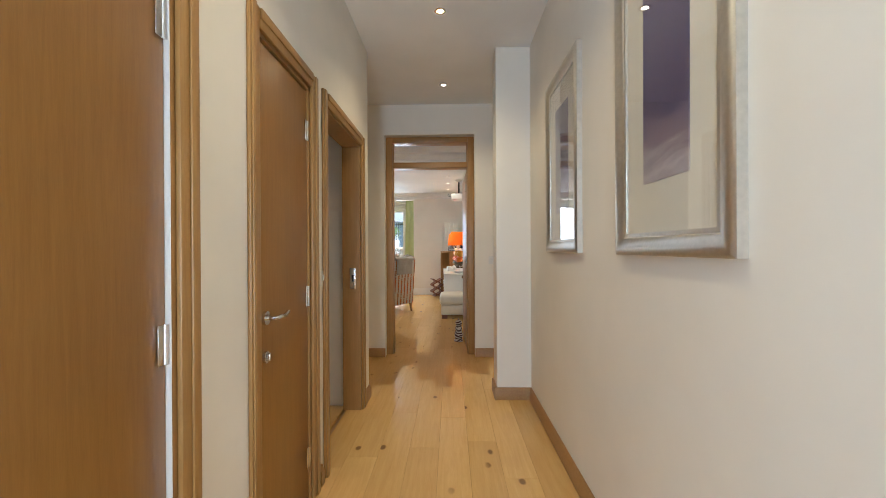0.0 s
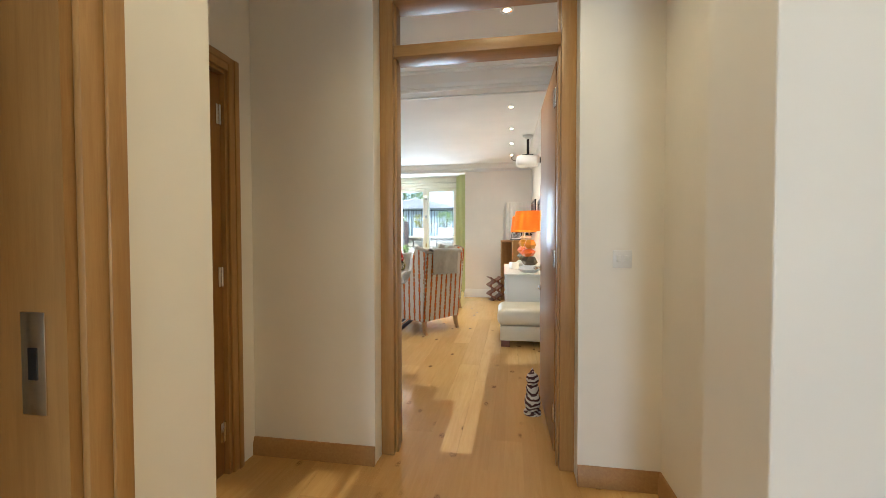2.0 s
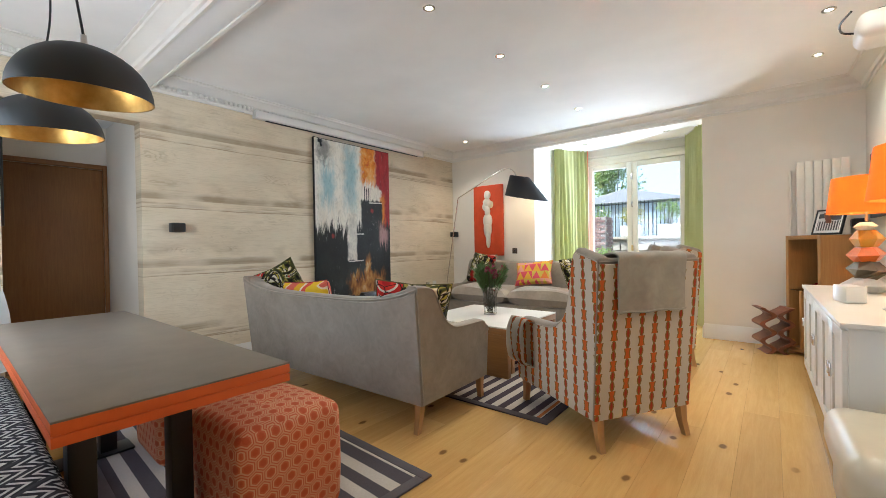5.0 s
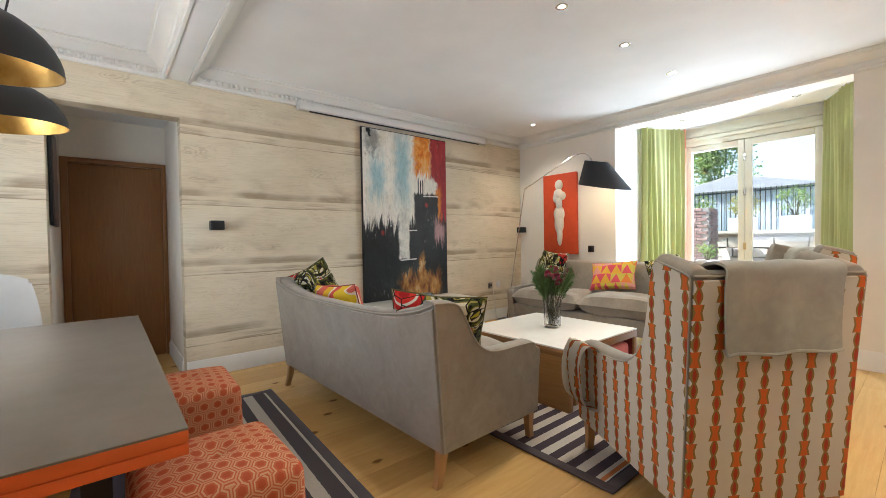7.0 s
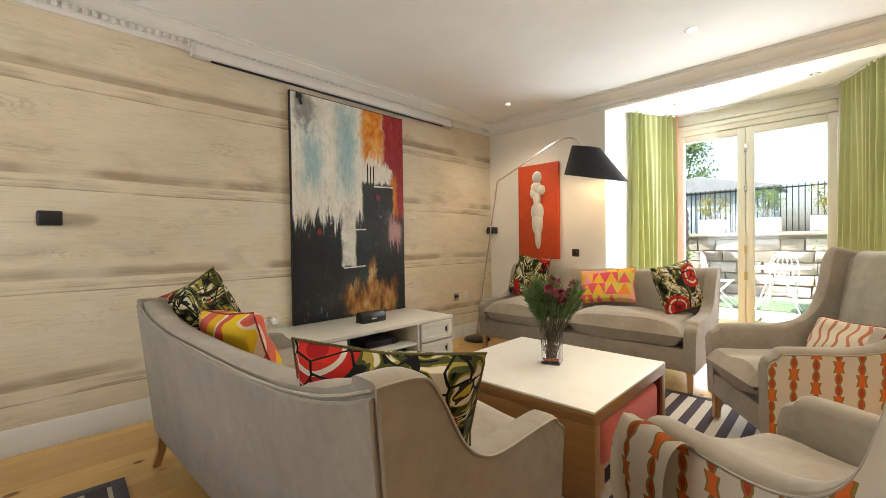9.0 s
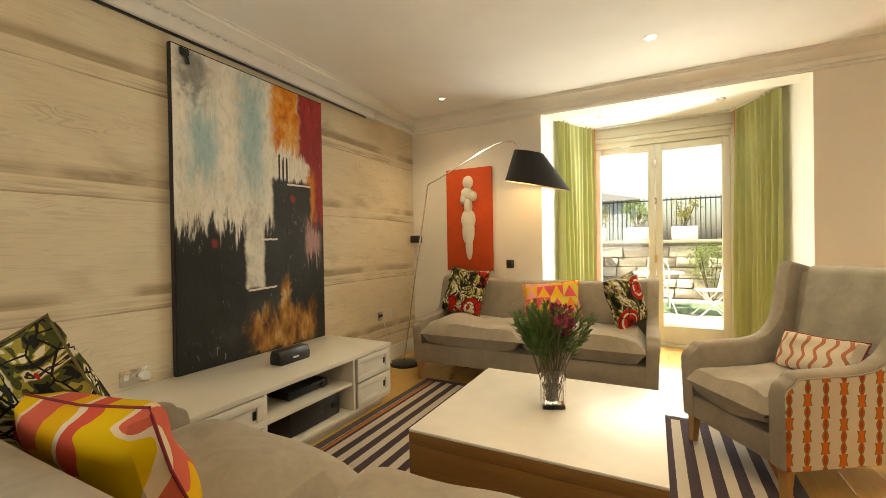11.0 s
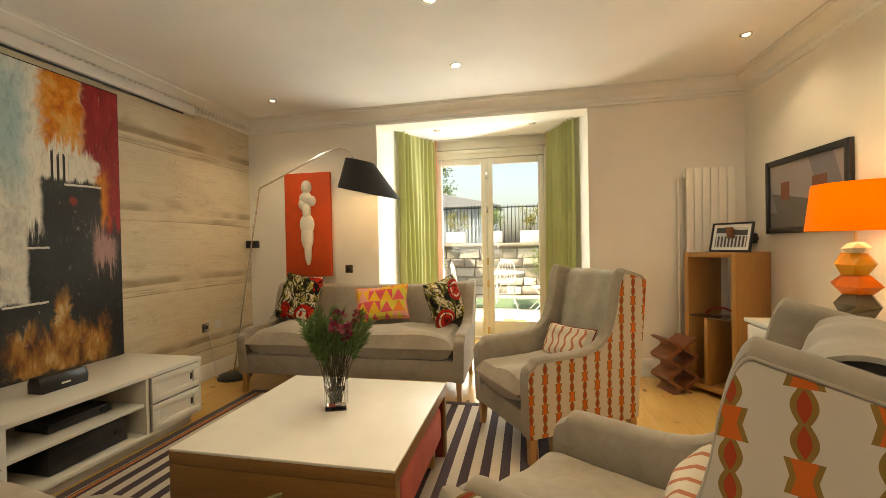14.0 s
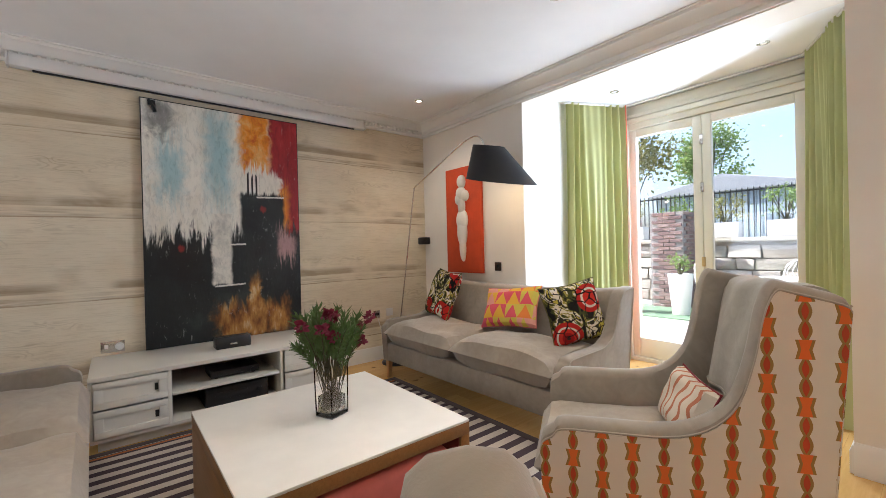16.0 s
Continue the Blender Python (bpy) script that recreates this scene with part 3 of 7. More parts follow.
def cornice(p, q, z=ZC, scale=1.28):
    """A run of moulded cornice; it projects to the left of the way from p to q."""
    b = B()
    p, q = Vector((*p, 0)), Vector((*q, 0))
    L = (q - p).length
    pts = [(x * scale, zz * scale) for x, zz in CORN]
    a = [b.verts.new((0, x, zz)) for x, zz in pts]
    c = [b.verts.new((L, x, zz)) for x, zz in pts]
    b.faces.new(a)
    b.faces.new(list(reversed(c)))
    n = len(pts)
    for i in range(n):
        b.faces.new((a[(i + 1) % n], a[i], c[i], c[(i + 1) % n]))
    bmesh.ops.recalc_face_normals(b, faces=b.faces[:])
    d = q - p
    return solid("cornice", b, M_TRIM, "white moulded plaster cornice", "cornice", "structure",
                 m=Matrix.Translation((p.x, p.y, z)) @ Matrix.Rotation(math.atan2(d.y, d.x), 4, "Z"))


def dentils(y0, y1, x, z):
    b = B()
    y = y0
    while y < y1:
        add_box(b, (0.040, 0.028, 0.034), (x, y, z), 0.007, 1)
        y += 0.046
    solid("cornice_dentils", b, M_TRIM, "row of small white plaster dentils under the cornice", "cornice", "stuff", smooth=False)


cornice((XL, 10.78), (XL, 6.31))
cornice((XL, 6.15), (XL, YN))
cornice((0.80, YF), (XL, YF))
cornice((0.775, 6.31), (0.66, YF))
cornice((XL, 6.31), (0.78, 6.31))
cornice((0.78, 6.15), (XL, 6.15))
cornice((XL, YN), (0.80, YN))
dentils(6.40, 8.55, XL + 0.052, ZC - 0.102)
dentils(8.72, 10.66, XL + 0.052, ZC - 0.102)
dentils(4.9, 6.1, XL + 0.052, ZC - 0.102)


def skirting(p, q, h=0.15, t=0.018, material=M_TRIM, label="white painted skirting board"):
    b = B()
    p, q = Vector((*p, 0)), Vector((*q, 0))
    L = (q - p).length
    prof = [(0, 0), (t, 0), (t, h - 0.03), (t * 0.6, h - 0.018), (t * 0.55, h - 0.006), (t * 0.3, h), (0, h)]
    a = [b.verts.new((0, x, z)) for x, z in prof]
    c = [b.verts.new((L, x, z)) for x, z in prof]
    b.faces.new(a)
    b.faces.new(list(reversed(c)))
    for i in range(len(prof)):
        j = (i + 1) % len(prof)
        b.faces.new((a[j], a[i], c[i], c[j]))
    bmesh.ops.recalc_face_normals(b, faces=b.faces[:])
    d = q - p
    return solid("baseboard", b, material, label, "baseboard", "structure", m=Matrix.Translation(p) @ Matrix.Rotation(math.atan2(d.y, d.x), 4, "Z"))


skirting((XL, YF), (XL, 6.24))
skirting((XL, 5.39), (XL, YN))
skirting((BX0, YF), (XL, YF))
skirting((0.66, YF), (BX1, YF), 0.17)
skirting((0.785, YN), (0.66, YF))
skirting((BX1, YF), (BX1, 11.45), 0.15)
skirting((-4.57, 6.24), (-5.58, 6.24))
skirting((XL, YN), (DX0 - 0.02, YN))

# hall
b = B()
span(b, HXL - 0.14, HXL, HY0, 0.0, 0, HZ)
span(b, HXL - 0.14, HXL, 0.78, 1.20, 0, HZ)
span(b, HXL - 0.14, HXL, 1.78, 2.02, 0, HZ)
span(b, HXL - 0.14, HXL, 2.92, 3.20, 0, HZ)
span(b, HXL - 0.14, HXL, 0.0, 0.78, 2.08, HZ)
span(b, HXL - 0.14, HXL, 1.20, 1.78, 2.08, HZ)
span(b, HXL - 0.14, HXL, 2.02, 2.92, 2.08, HZ)
wall("wall_hall_west", b, "warm white hall wall with oak doors")
b = B()
span(b, -1.30, -1.16, 2.95, 3.45, 0, HZ)
span(b, -1.30, -1.16, 4.27, YH, 0, HZ)
span(b, -1.30, -1.16, 3.45, 4.27, 2.08, HZ)
span(b, -1.16, HXL - 0.14, 3.06, 3.20, 0, HZ)
wall("wall_hall_recess", b, "warm white walls of the hall recess")
b = B()
span(b, HXR, HXR + 0.2, HY0, YH, 0, HZ)
span(b, HXR2, HXR + 0.002, 3.13, PIER_Y, 0, HZ, 0.004)
wall("wall_hall_east", b, "warm white hall wall with a boxed-out pier")
b = B()
span(b, HXL - 0.14, HXR + 0.2, HY0 - 0.15, HY0, 0, HZ)
wall("wall_hall_end", b, "plain hall end wall")
b = B()
span(b, -2.4, HXR + 0.2, HY0 - 0.15, YH + 0.02, HZ, HZ + 0.15)
solid("ceiling_hall", b, M_CEIL, "white painted hall ceiling", "ceiling", "structure")
# store room behind the open doorway and the ajar door
b = B()
span(b, -2.35, -2.2, -0.4, 3.06, 0, HZ)
span(b, -2.2, HXL - 0.14, 2.99, 3.06, 0, HZ)
span(b, -2.2, HXL - 0.14, 1.86, 1.98, 0, HZ)
span(b, -2.2, HXL - 0.14, 0.95, 1.05, 0, HZ)
span(b, -2.2, HXL - 0.14, -0.4, -0.2, 0, HZ)
wall("wall_side_rooms", b, "plain pale walls of the side rooms")

# solid floor under the boards, and boards
b = B()
span(b, -5.8, 1.3, HY0 - 0.2, 12.4, -0.25, -0.022)
solid("floor", b, M_SKIRTOAK, "knotty oak plank floor", "floor", "structure", smooth=False)
OAK_SK = "moulded oak skirting board"
for p, q in (((DX0, YH), (-1.16, YH)), ((HXL, 3.20), (HXL, 2.99)), ((HXL, 1.92), (HXL, 1.88)), ((HXL, 1.10), (HXL, 0.88)), ((HXL, 0.0), (HXL, HY0)),
             ((HXR, YH), (DX1, YH)), ((HXR2, 3.13), (HXR2, PIER_Y)), ((HXR2 - 0.018, PIER_Y), (HXR, PIER_Y)), ((HXR, PIER_Y), (HXR, YH)), ((HXR, 3.13), (HXR2 - 0.018, 3.13)), ((HXR, HY0), (HXR, 3.13)), ((HXL - 0.14, 3.20), (HXL, 3.20))):
    skirting(p, q, 0.10, 0.02, M_SKIRTOAK, OAK_SK)


# ---- doors ----
def lever(parent, at, side, away=1):
    """A lever handle with its rose; the lever runs along local y."""
    b = B()
    add_cyl(b, 0.026, 0.026, 0.012, pose(*at, 0, 90 * side, 0), 20)
    x = at[0] + side * 0.045
    add_tube(b, spline([(at[0], at[1], at[2]), (x, at[1], at[2]), (x + side * 0.008, at[1] + away * 0.03, at[2] + 0.002), (x, at[1] + away * 0.08, at[2] - 0.004), (x - side * 0.004, at[1] + away * 0.125, at[2] + 0.006)], 5), 0.0085, 8)
    part("door_handle", b, M_CHROME, parent, "satin chrome lever handle")
    b = B()
    add_cyl(b, 0.022, 0.022, 0.010, pose(at[0], at[1], at[2] - 0.15, 0, 90 * side, 0), 20)
    add_box(b, (0.012, 0.012, 0.03), (at[0] + side * 0.016, at[1], at[2] - 0.15), 0.003)
    part("thumb_turn", b, M_CHROME, parent, "satin chrome thumb turn")


def hinge(parent, at, axis=1):
    b = B()
    add_cyl(b, 0.008, 0.008, 0.10, pose(at[0], at[1], at[2] - 0.05), 12)
    add_box(b, (0.004, 0.06, 0.10) if axis == 1 else (0.06, 0.004, 0.10), at, 0.001)
    part("hinge", b, M_CHROME, parent, "steel butt hinge")


def hall_frame(name, x, y0, y1, ztop, side, label, depth=0.14):
    """Oak lining and architrave round an opening in a wall that runs along y; side: towards the hall."""
    b = B()
    for ya, yb in ((y0, y0 + 0.025), (y1 - 0.025, y1)):
        span(b, x - depth if side > 0 else x, x if side > 0 else x + depth, ya, yb, 0, ztop)
    span(b, x - depth if side > 0 else x, x if side > 0 else x + depth, y0, y1, ztop - 0.025, ztop)
    fr = solid(name, b, M_FRAME, label, "door frame", "structure")
    for nm, ya, yb, za, zb in (("architrave", y0 - 0.065, y0 + 0.01, 0, ztop + 0.065), ("architrave", y1 - 0.01, y1 + 0.065, 0, ztop + 0.065), ("architrave", y0 + 0.01, y1 - 0.01, ztop - 0.01, ztop + 0.065)):
        b = B()
        xa = x + side * 0.001
        span(b, min(xa, xa + side * 0.016), max(xa, xa + side * 0.016), ya, yb, za, zb, 0.005)
        xb = xa + side * 0.016
        if zb - za > 0.5:
            yy = (ya + yb) / 2 + (0.015 if ya < (y0 + y1) / 2 else -0.015) * -1
            span(b, min(xb, xb + side * 0.008), max(xb, xb + side * 0.008), yy - 0.017, yy + 0.017, za, zb - 0.003, 0.004)
        else:
            span(b, min(xb, xb + side * 0.008), max(xb, xb + side * 0.008), ya, yb, zb - 0.04, zb - 0.003, 0.004)
        part(nm, b, M_FRAME, fr)
    return fr


hall_frame("door_frame_1", HXL, 0.0, 0.78, 2.08, 1, "oak door lining and moulded architrave")
hall_frame("door_frame_2", HXL, 1.20, 1.78, 2.08, 1, "narrow oak door lining and moulded architrave")
hall_frame("door_frame_3", HXL, 2.02, 2.92, 2.08, 1, "oak lining of an open doorway")
hall_frame("door_frame_4", -1.16, 3.45, 4.27, 2.08, 1, "oak door lining and architrave in the recess")


def flush_door(name, w, h, label, m, hinges=True, handle_y=None, side=1, away=1, material=M_OAKDOOR):
    """A flush leaf in local y, z with its hinge edge at the origin."""
    b = B()
    add_box(b, (0.042, w, h), (0, w / 2, h / 2), 0.003)
    d = tagged(part(name, b, material, None, "", m), label, "door", "", "structure")
    if handle_y is not None:
        lever(d, (side * 0.021, handle_y, 0.99), side, away)
    if hinges:
        for z in (0.22, h / 2, h - 0.2):
            hinge(d, (side * 0.024, 0.004, z))
    return d


# thin white strips on the jamb, along the slit beside door 1
b = B()
span(b, HXL - 0.128, HXL - 0.085, 0.7535, 0.7545, 0.0, 2.05)
span(b, HXL - 0.05, HXL + 0.0005, 0.7535, 0.7545, 0.0, 2.05)
solid("door_slit_strip", b, M_TRIM, "white strip along the slit beside the ajar door", "door frame", "structure")
flush_door("door_1", 0.70, 2.03, "flush oak door standing slightly ajar", pose(HXL - 0.035, 0.752, 0.01, 0, 0, 180 + 1.5), True, 0.63, -1)
flush_door("door_2", 0.53, 2.04, "closed narrow flush oak cupboard door", pose(HXL - 0.03, 1.755, 0.008, 0, 0, 180), True, 0.47, -1, -1)
flush_door("door_4", 0.765, 2.04, "closed flush oak door in the hall recess", pose(-1.16 - 0.045, 4.243, 0.008, 0, 0, 180), True, 0.70, -1, -1)
flush_door("door_3", 0.70, 2.0, "flush oak door inside the side room", pose(-1.12, 2.962, 0.01, 0, 0, 90), False, 0.07, -1, 1)

b = B()
add_box(b, (0.045, 0.003, 0.16), (HXL - 0.06, 2.893, 1.03), 0.001)
sp = solid("strike_plate", b, M_CHROME, "steel strike plate on the open doorway's jamb", "door fitting", "structure")
b = B()
add_box(b, (0.016, 0.002, 0.05), (HXL - 0.06, 2.8912, 1.03))
part("latch_hole", b, M_BLACK, sp)

# glazed-over doorway into the room
b = B()
for x0, x1 in ((DX0, DX0 + 0.075), (DX1 - 0.075, DX1)):
    span(b, x0, x1, 4.56, YN + 0.006, 0, DZ, 0.004)
    span(b, x0 + (0.0 if x0 < 0 else -0.012), x1 + (0.012 if x0 < 0 else 0), 4.60, 4.66, 0, DZ, 0.003)
df = solid("door_frame_5", b, M_FRAME, "oak door frame with a glazed light over it", "door frame", "structure")
b = B()
span(b, DX0 + 0.075, DX1 - 0.075, 4.56, YN + 0.006, DZ - 0.065, DZ, 0.004)
part("head", b, M_FRAMEX, df)
b = B()
span(b, DX0 + 0.075, DX1 - 0.075, 4.575, YN + 0.004, 2.22, 2.285, 0.006)
part("transom", b, M_FRAMEX, df)
b = B()
span(b, DX0 + 0.075, DX1 - 0.075, 4.64, 4.645, 2.285, DZ - 0.065)
o = part("transom_pane", b, M_PANE, df, "clear glass fanlight")
o.visible_shadow = False
d5 = flush_door("door_5", 0.86, 2.19, "flush oak door standing wide open", pose(0.535, 4.735, 0.01, 0, 0, 1.5), True, 0.79, -1, -1)
# passage door
b = B()
span(b, -5.60, -5.575, 5.45, 6.20, 0, 2.0, 0.003)
tagged(part("door_6", b, M_DARKDOOR), "closed dark oak door at the end of the passage", "door", "", "structure")
b = B()
span(b, -5.578, -5.545, 6.20, 6.235, 0, 2.05, 0.003)
span(b, -5.578, -5.545, 5.395, 5.45, 0, 2.05, 0.003)
span(b, -5.578, -5.545, 5.45, 6.20, 2.002, 2.05, 0.003)
solid("door_frame_6", b, M_DARKDOOR, "dark oak door frame", "door frame", "structure")

# ---- bay french doors ----
fd = thing("french_doors", "cream painted glazed french doors onto the terrace", "french doors", kind="structure")
b = B()
span(b, FX0, FX0 + 0.05, FY - 0.05, FY + 0.08, 0, 2.56, 0.004)
span(b, FX1 - 0.05, FX1, FY - 0.05, FY + 0.08, 0, 2.56, 0.004)
span(b, FX0 + 0.05, FX1 - 0.05, FY - 0.05, FY + 0.08, 2.44, 2.56, 0.006)
span(b, FX0 + 0.05, FX1 - 0.05, FY - 0.075, FY - 0.05, 2.50, 2.545, 0.008)
span(b, FX0 + 0.05, FX1 - 0.05, FY - 0.05, FY + 0.10, -0.02, 0.035, 0.004)
part("frame", b, M_CREAM, fd)
FM = -1.80
for x0, x1 in ((FX0 + 0.052, FM - 0.002), (FM + 0.002, FX1 - 0.052)):
    b = B()
    for a, c in ((x0, x0 + 0.075), (x1 - 0.075, x1)):
        span(b, a, c, FY - 0.03, FY + 0.025, 0.04, 2.435, 0.006)
    span(b, x0 + 0.075, x1 - 0.075, FY - 0.03, FY + 0.025, 0.04, 0.24, 0.006)
    span(b, x0 + 0.075, x1 - 0.075, FY - 0.03, FY + 0.025, 2.355, 2.435, 0.006)
    leaf = part("door_leaf", b, M_CREAM, fd)
    b = B()
    span(b, x0 + 0.07, x1 - 0.07, FY - 0.004, FY + 0.002, 0.23, 2.36)
    o = part("pane", b, M_PANE, leaf, "clear door pane")
    o.visible_shadow = False
for z in (0.12, 0.75, 1.05, 1.75, 2.2):
    b = B()
    add_box(b, (0.03, 0.014, 0.09), (FM, FY - 0.037, z), 0.004)
    part("hinge", b, M_BRASS if z < 1.2 else M_CHROME, fd)
b = B()
span(b, FX0 + 0.02, FX1 - 0.02, FY - 0.045, FY, 2.565, 2.60, 0.006)
span(b, FX0 + 0.02, FX1 - 0.02, FY - 0.03, FY, 2.60, 2.695, 0.003)
part("head_moulding", b, M_CREAM, fd)
# blind cassette / track along the bay ceiling
b = B()
add_tube(b, [(BX0 + 0.06, 11.38, 2.685), (FX0 + 0.06, 12.02, 2.685), (FX1 - 0.06, 12.02, 2.685), (BX1 - 0.06, 11.38, 2.685)], 0.010, 6)
solid("curtain_track", b, M_WHITEPL, "white ceiling curtain track round the bay", "curtain track")


def curtain(p, q, label, trim_end):
    """A pleated curtain hanging between two plan points."""
    p, q = Vector((*p, 0)), Vector((*q, 0))
    d = (q - p)
    L = d.length
    d.normalize()
    nrm = Vector((-d.y, d.x, 0))
    th = thing("curtain", label, "curtain", pose(*p), "bay curtains")
    n, zn = 110, 14

    def surf(b, u0, u1, off):
        cols = []
        for i in range(n + 1):
            u = u0 + (u1 - u0) * i / n
            col = []
            for j in range(zn + 1):
                v = j / zn
                amp = 0.034 * (0.55 + 0.45 * v) * (1 + 0.35 * math.sin(u * 13.1))
                w = math.sin(u / L * 2 * math.pi * 9 + 0.6 * math.sin(v * 3 + u * 9)) * amp
                w += 0.012 * math.sin(u * 71 + v * 2.0)
                pos = d * (u + 0.01 * math.sin(v * 5 + u * 20)) + nrm * (w + off)
                col.append(b.verts.new((pos.x, pos.y, 2.69 - v * 2.675)))
            cols.append(col)
        for a, c in zip(cols, cols[1:]):
            for j in range(zn):
                b.faces.new((a[j], c[j], c[j + 1], a[j + 1]))
    b = B()
    surf(b, 0, L, 0)
    part("cloth", b, M_CURTAIN, th)
    b = B()
    surf(b, L - 0.022 if trim_end else 0.0, L if trim_end else 0.022, 0.004)
    surf(b, L - 0.022 if trim_end else 0.0, L if trim_end else 0.022, -0.004)
    part("edging", b, M_CORAL, th, "coral edge band")


curtain((-2.79, 11.40), (-2.49, 12.02), "full-length lime green pleated curtain with coral edge", True)
curtain((-1.03, 12.00), (-0.75, 11.40), "full-length lime green pleated curtain with coral edge, drawn back", False)

# ---- ceiling spots ----
def downlight(x, y, z, lit=True, group="ceiling downlights", watts=None, tone=SPOT_C, soft=0.04):
    th = thing("downlight", "small recessed chrome ceiling downlight" + (", lit" if lit else ", unlit"), "downlight", pose(x, y, z), group)
    b = B()
    add_lathe(b, [(0.041, 0.0), (0.042, -0.004), (0.036, -0.006), (0.025, -0.005), (0.021, 0.001)], 20)
    part("bezel", b, M_CHROME, th)
    b = B()
    add_cyl(b, 0.021, 0.021, 0.003, pose(0, 0, -0.0042), 16)
    part("lamp", b, M_BULB if lit else M_WHITEPL, th)
    if lit:
        l = new("downlight_beam", bpy.data.lights.new("downlight_beam", "SPOT"))
        l.data.energy, l.data.color, l.data.spot_size, l.data.spot_blend, l.data.shadow_soft_size = watts or SPOT_W, tone, radians(125), 0.9, soft
        l.matrix_basis = pose(x, y, z - 0.012)


for y in (7.195, 8.107, 8.975, 9.88):
    downlight(-1.83, y, ZC)
for y in (7.171, 8.119, 9.02, 9.90):
    downlight(0.26, y, ZC, watts=SPOT_W * 0.75)
downlight(-3.71, 10.22, ZC)
downlight(0.24, 5.15, ZC)
for x in (-2.35, -1.2):
    downlight(x, 11.55, 2.70, False)
# the lamp at y 0.9 is an added, unseen one
for y in (2.60, 3.89, 0.9):
    downlight(0.255, y, HZ, True, "hall downlights", SPOT_W * 1.6, (1.0, 0.76, 0.42), 0.11)


# ---- upholstery ----
def arm_top(D, harm, htop, wing):
    """The scooped upper line of an arm: depth (front at -D/2) and height."""
    f, k = -D / 2, D / 2
    pts = [(f, harm - 0.085), (f + 0.012, harm - 0.052), (f + 0.045, harm - 0.03), (f + 0.075, harm - 0.003), (f + 0.18, harm + 0.002), (k - 0.44, harm + 0.006), (k - 0.35, harm + 0.03), (k - 0.275, harm + 0.09)]
    if wing:
        pts = pts[:4] + [(f + 0.20, harm + 0.002), (f + 0.40, harm + 0.008), (f + 0.52, harm + 0.045), (f + 0.60, harm + 0.13), (f + 0.645, harm + 0.27), (f + 0.67, htop - 0.08), (f + 0.70, htop - 0.004), (f + 0.74, htop - 0.006), (k - 0.02, htop - 0.04), (k, htop - 0.06)]
    else:
        pts += [(k - 0.195, htop - 0.085), (k - 0.15, htop - 0.025), (k - 0.10, htop - 0.006), (k - 0.04, htop - 0.001), (k, htop)]
    return [(p.x, p.y) for p in spline([(x, z, 0) for x, z in pts], 4)]


def add_arm(b, line, t, D, m, cover=0.0, s=1, rc=0.026, soft=0.48):
    """An arm panel under a curved upper line, with a rolled top; cover: only its outer face, that far off."""
    zb, f, k = 0.17, -D / 2 + 0.012, D / 2 - 0.07
    d0, d1 = line[0][0], line[-1][0]
    rows = []
    for d, z in line:
        u = (d - d0) / (d1 - d0)
        db = f + (k - f) * u
        sec = []
        if cover:
            for j in range(6):
                v = j / 5
                zz = zb + 0.004 + (z - 0.035 - zb) * v
                sec.append((s * (t / 2 + cover), db + (d - db) * v, zz))
        else:
            r = t / 2
            for j in range(5):
                v = j / 5
                sec.append((r, db + (d - db) * v, zb + (z - rc - zb) * v))
            for j in range(7):
                a_ = math.pi * j / 6
                ca, sa = math.cos(a_), math.sin(a_)
                sec.append((math.copysign(r * abs(ca) ** soft, ca), d, z - rc + rc * abs(sa) ** soft))
            for j in range(4, -1, -1):
                v = j / 5
                sec.append((-r, db + (d - db) * v, zb + (z - rc - zb) * v))
        rows.append([b.verts.new(p) for p in sec])
    n = len(rows[0])
    fs = []
    for a_, c_ in zip(rows, rows[1:]):
        for i in range(n - 1):
            fs.append(b.faces.new((a_[i], a_[i + 1], c_[i + 1], c_[i])))
        if not cover:
            fs.append(b.faces.new((a_[n - 1], a_[0], c_[0], c_[n - 1])))
    if not cover:
        fs += [b.faces.new(rows[0]), b.faces.new(rows[-1][::-1])]
    bmesh.ops.recalc_face_normals(b, faces=fs)
    bmesh.ops.transform(b, matrix=m, verts=[v for r_ in rows for v in r_])
    return b


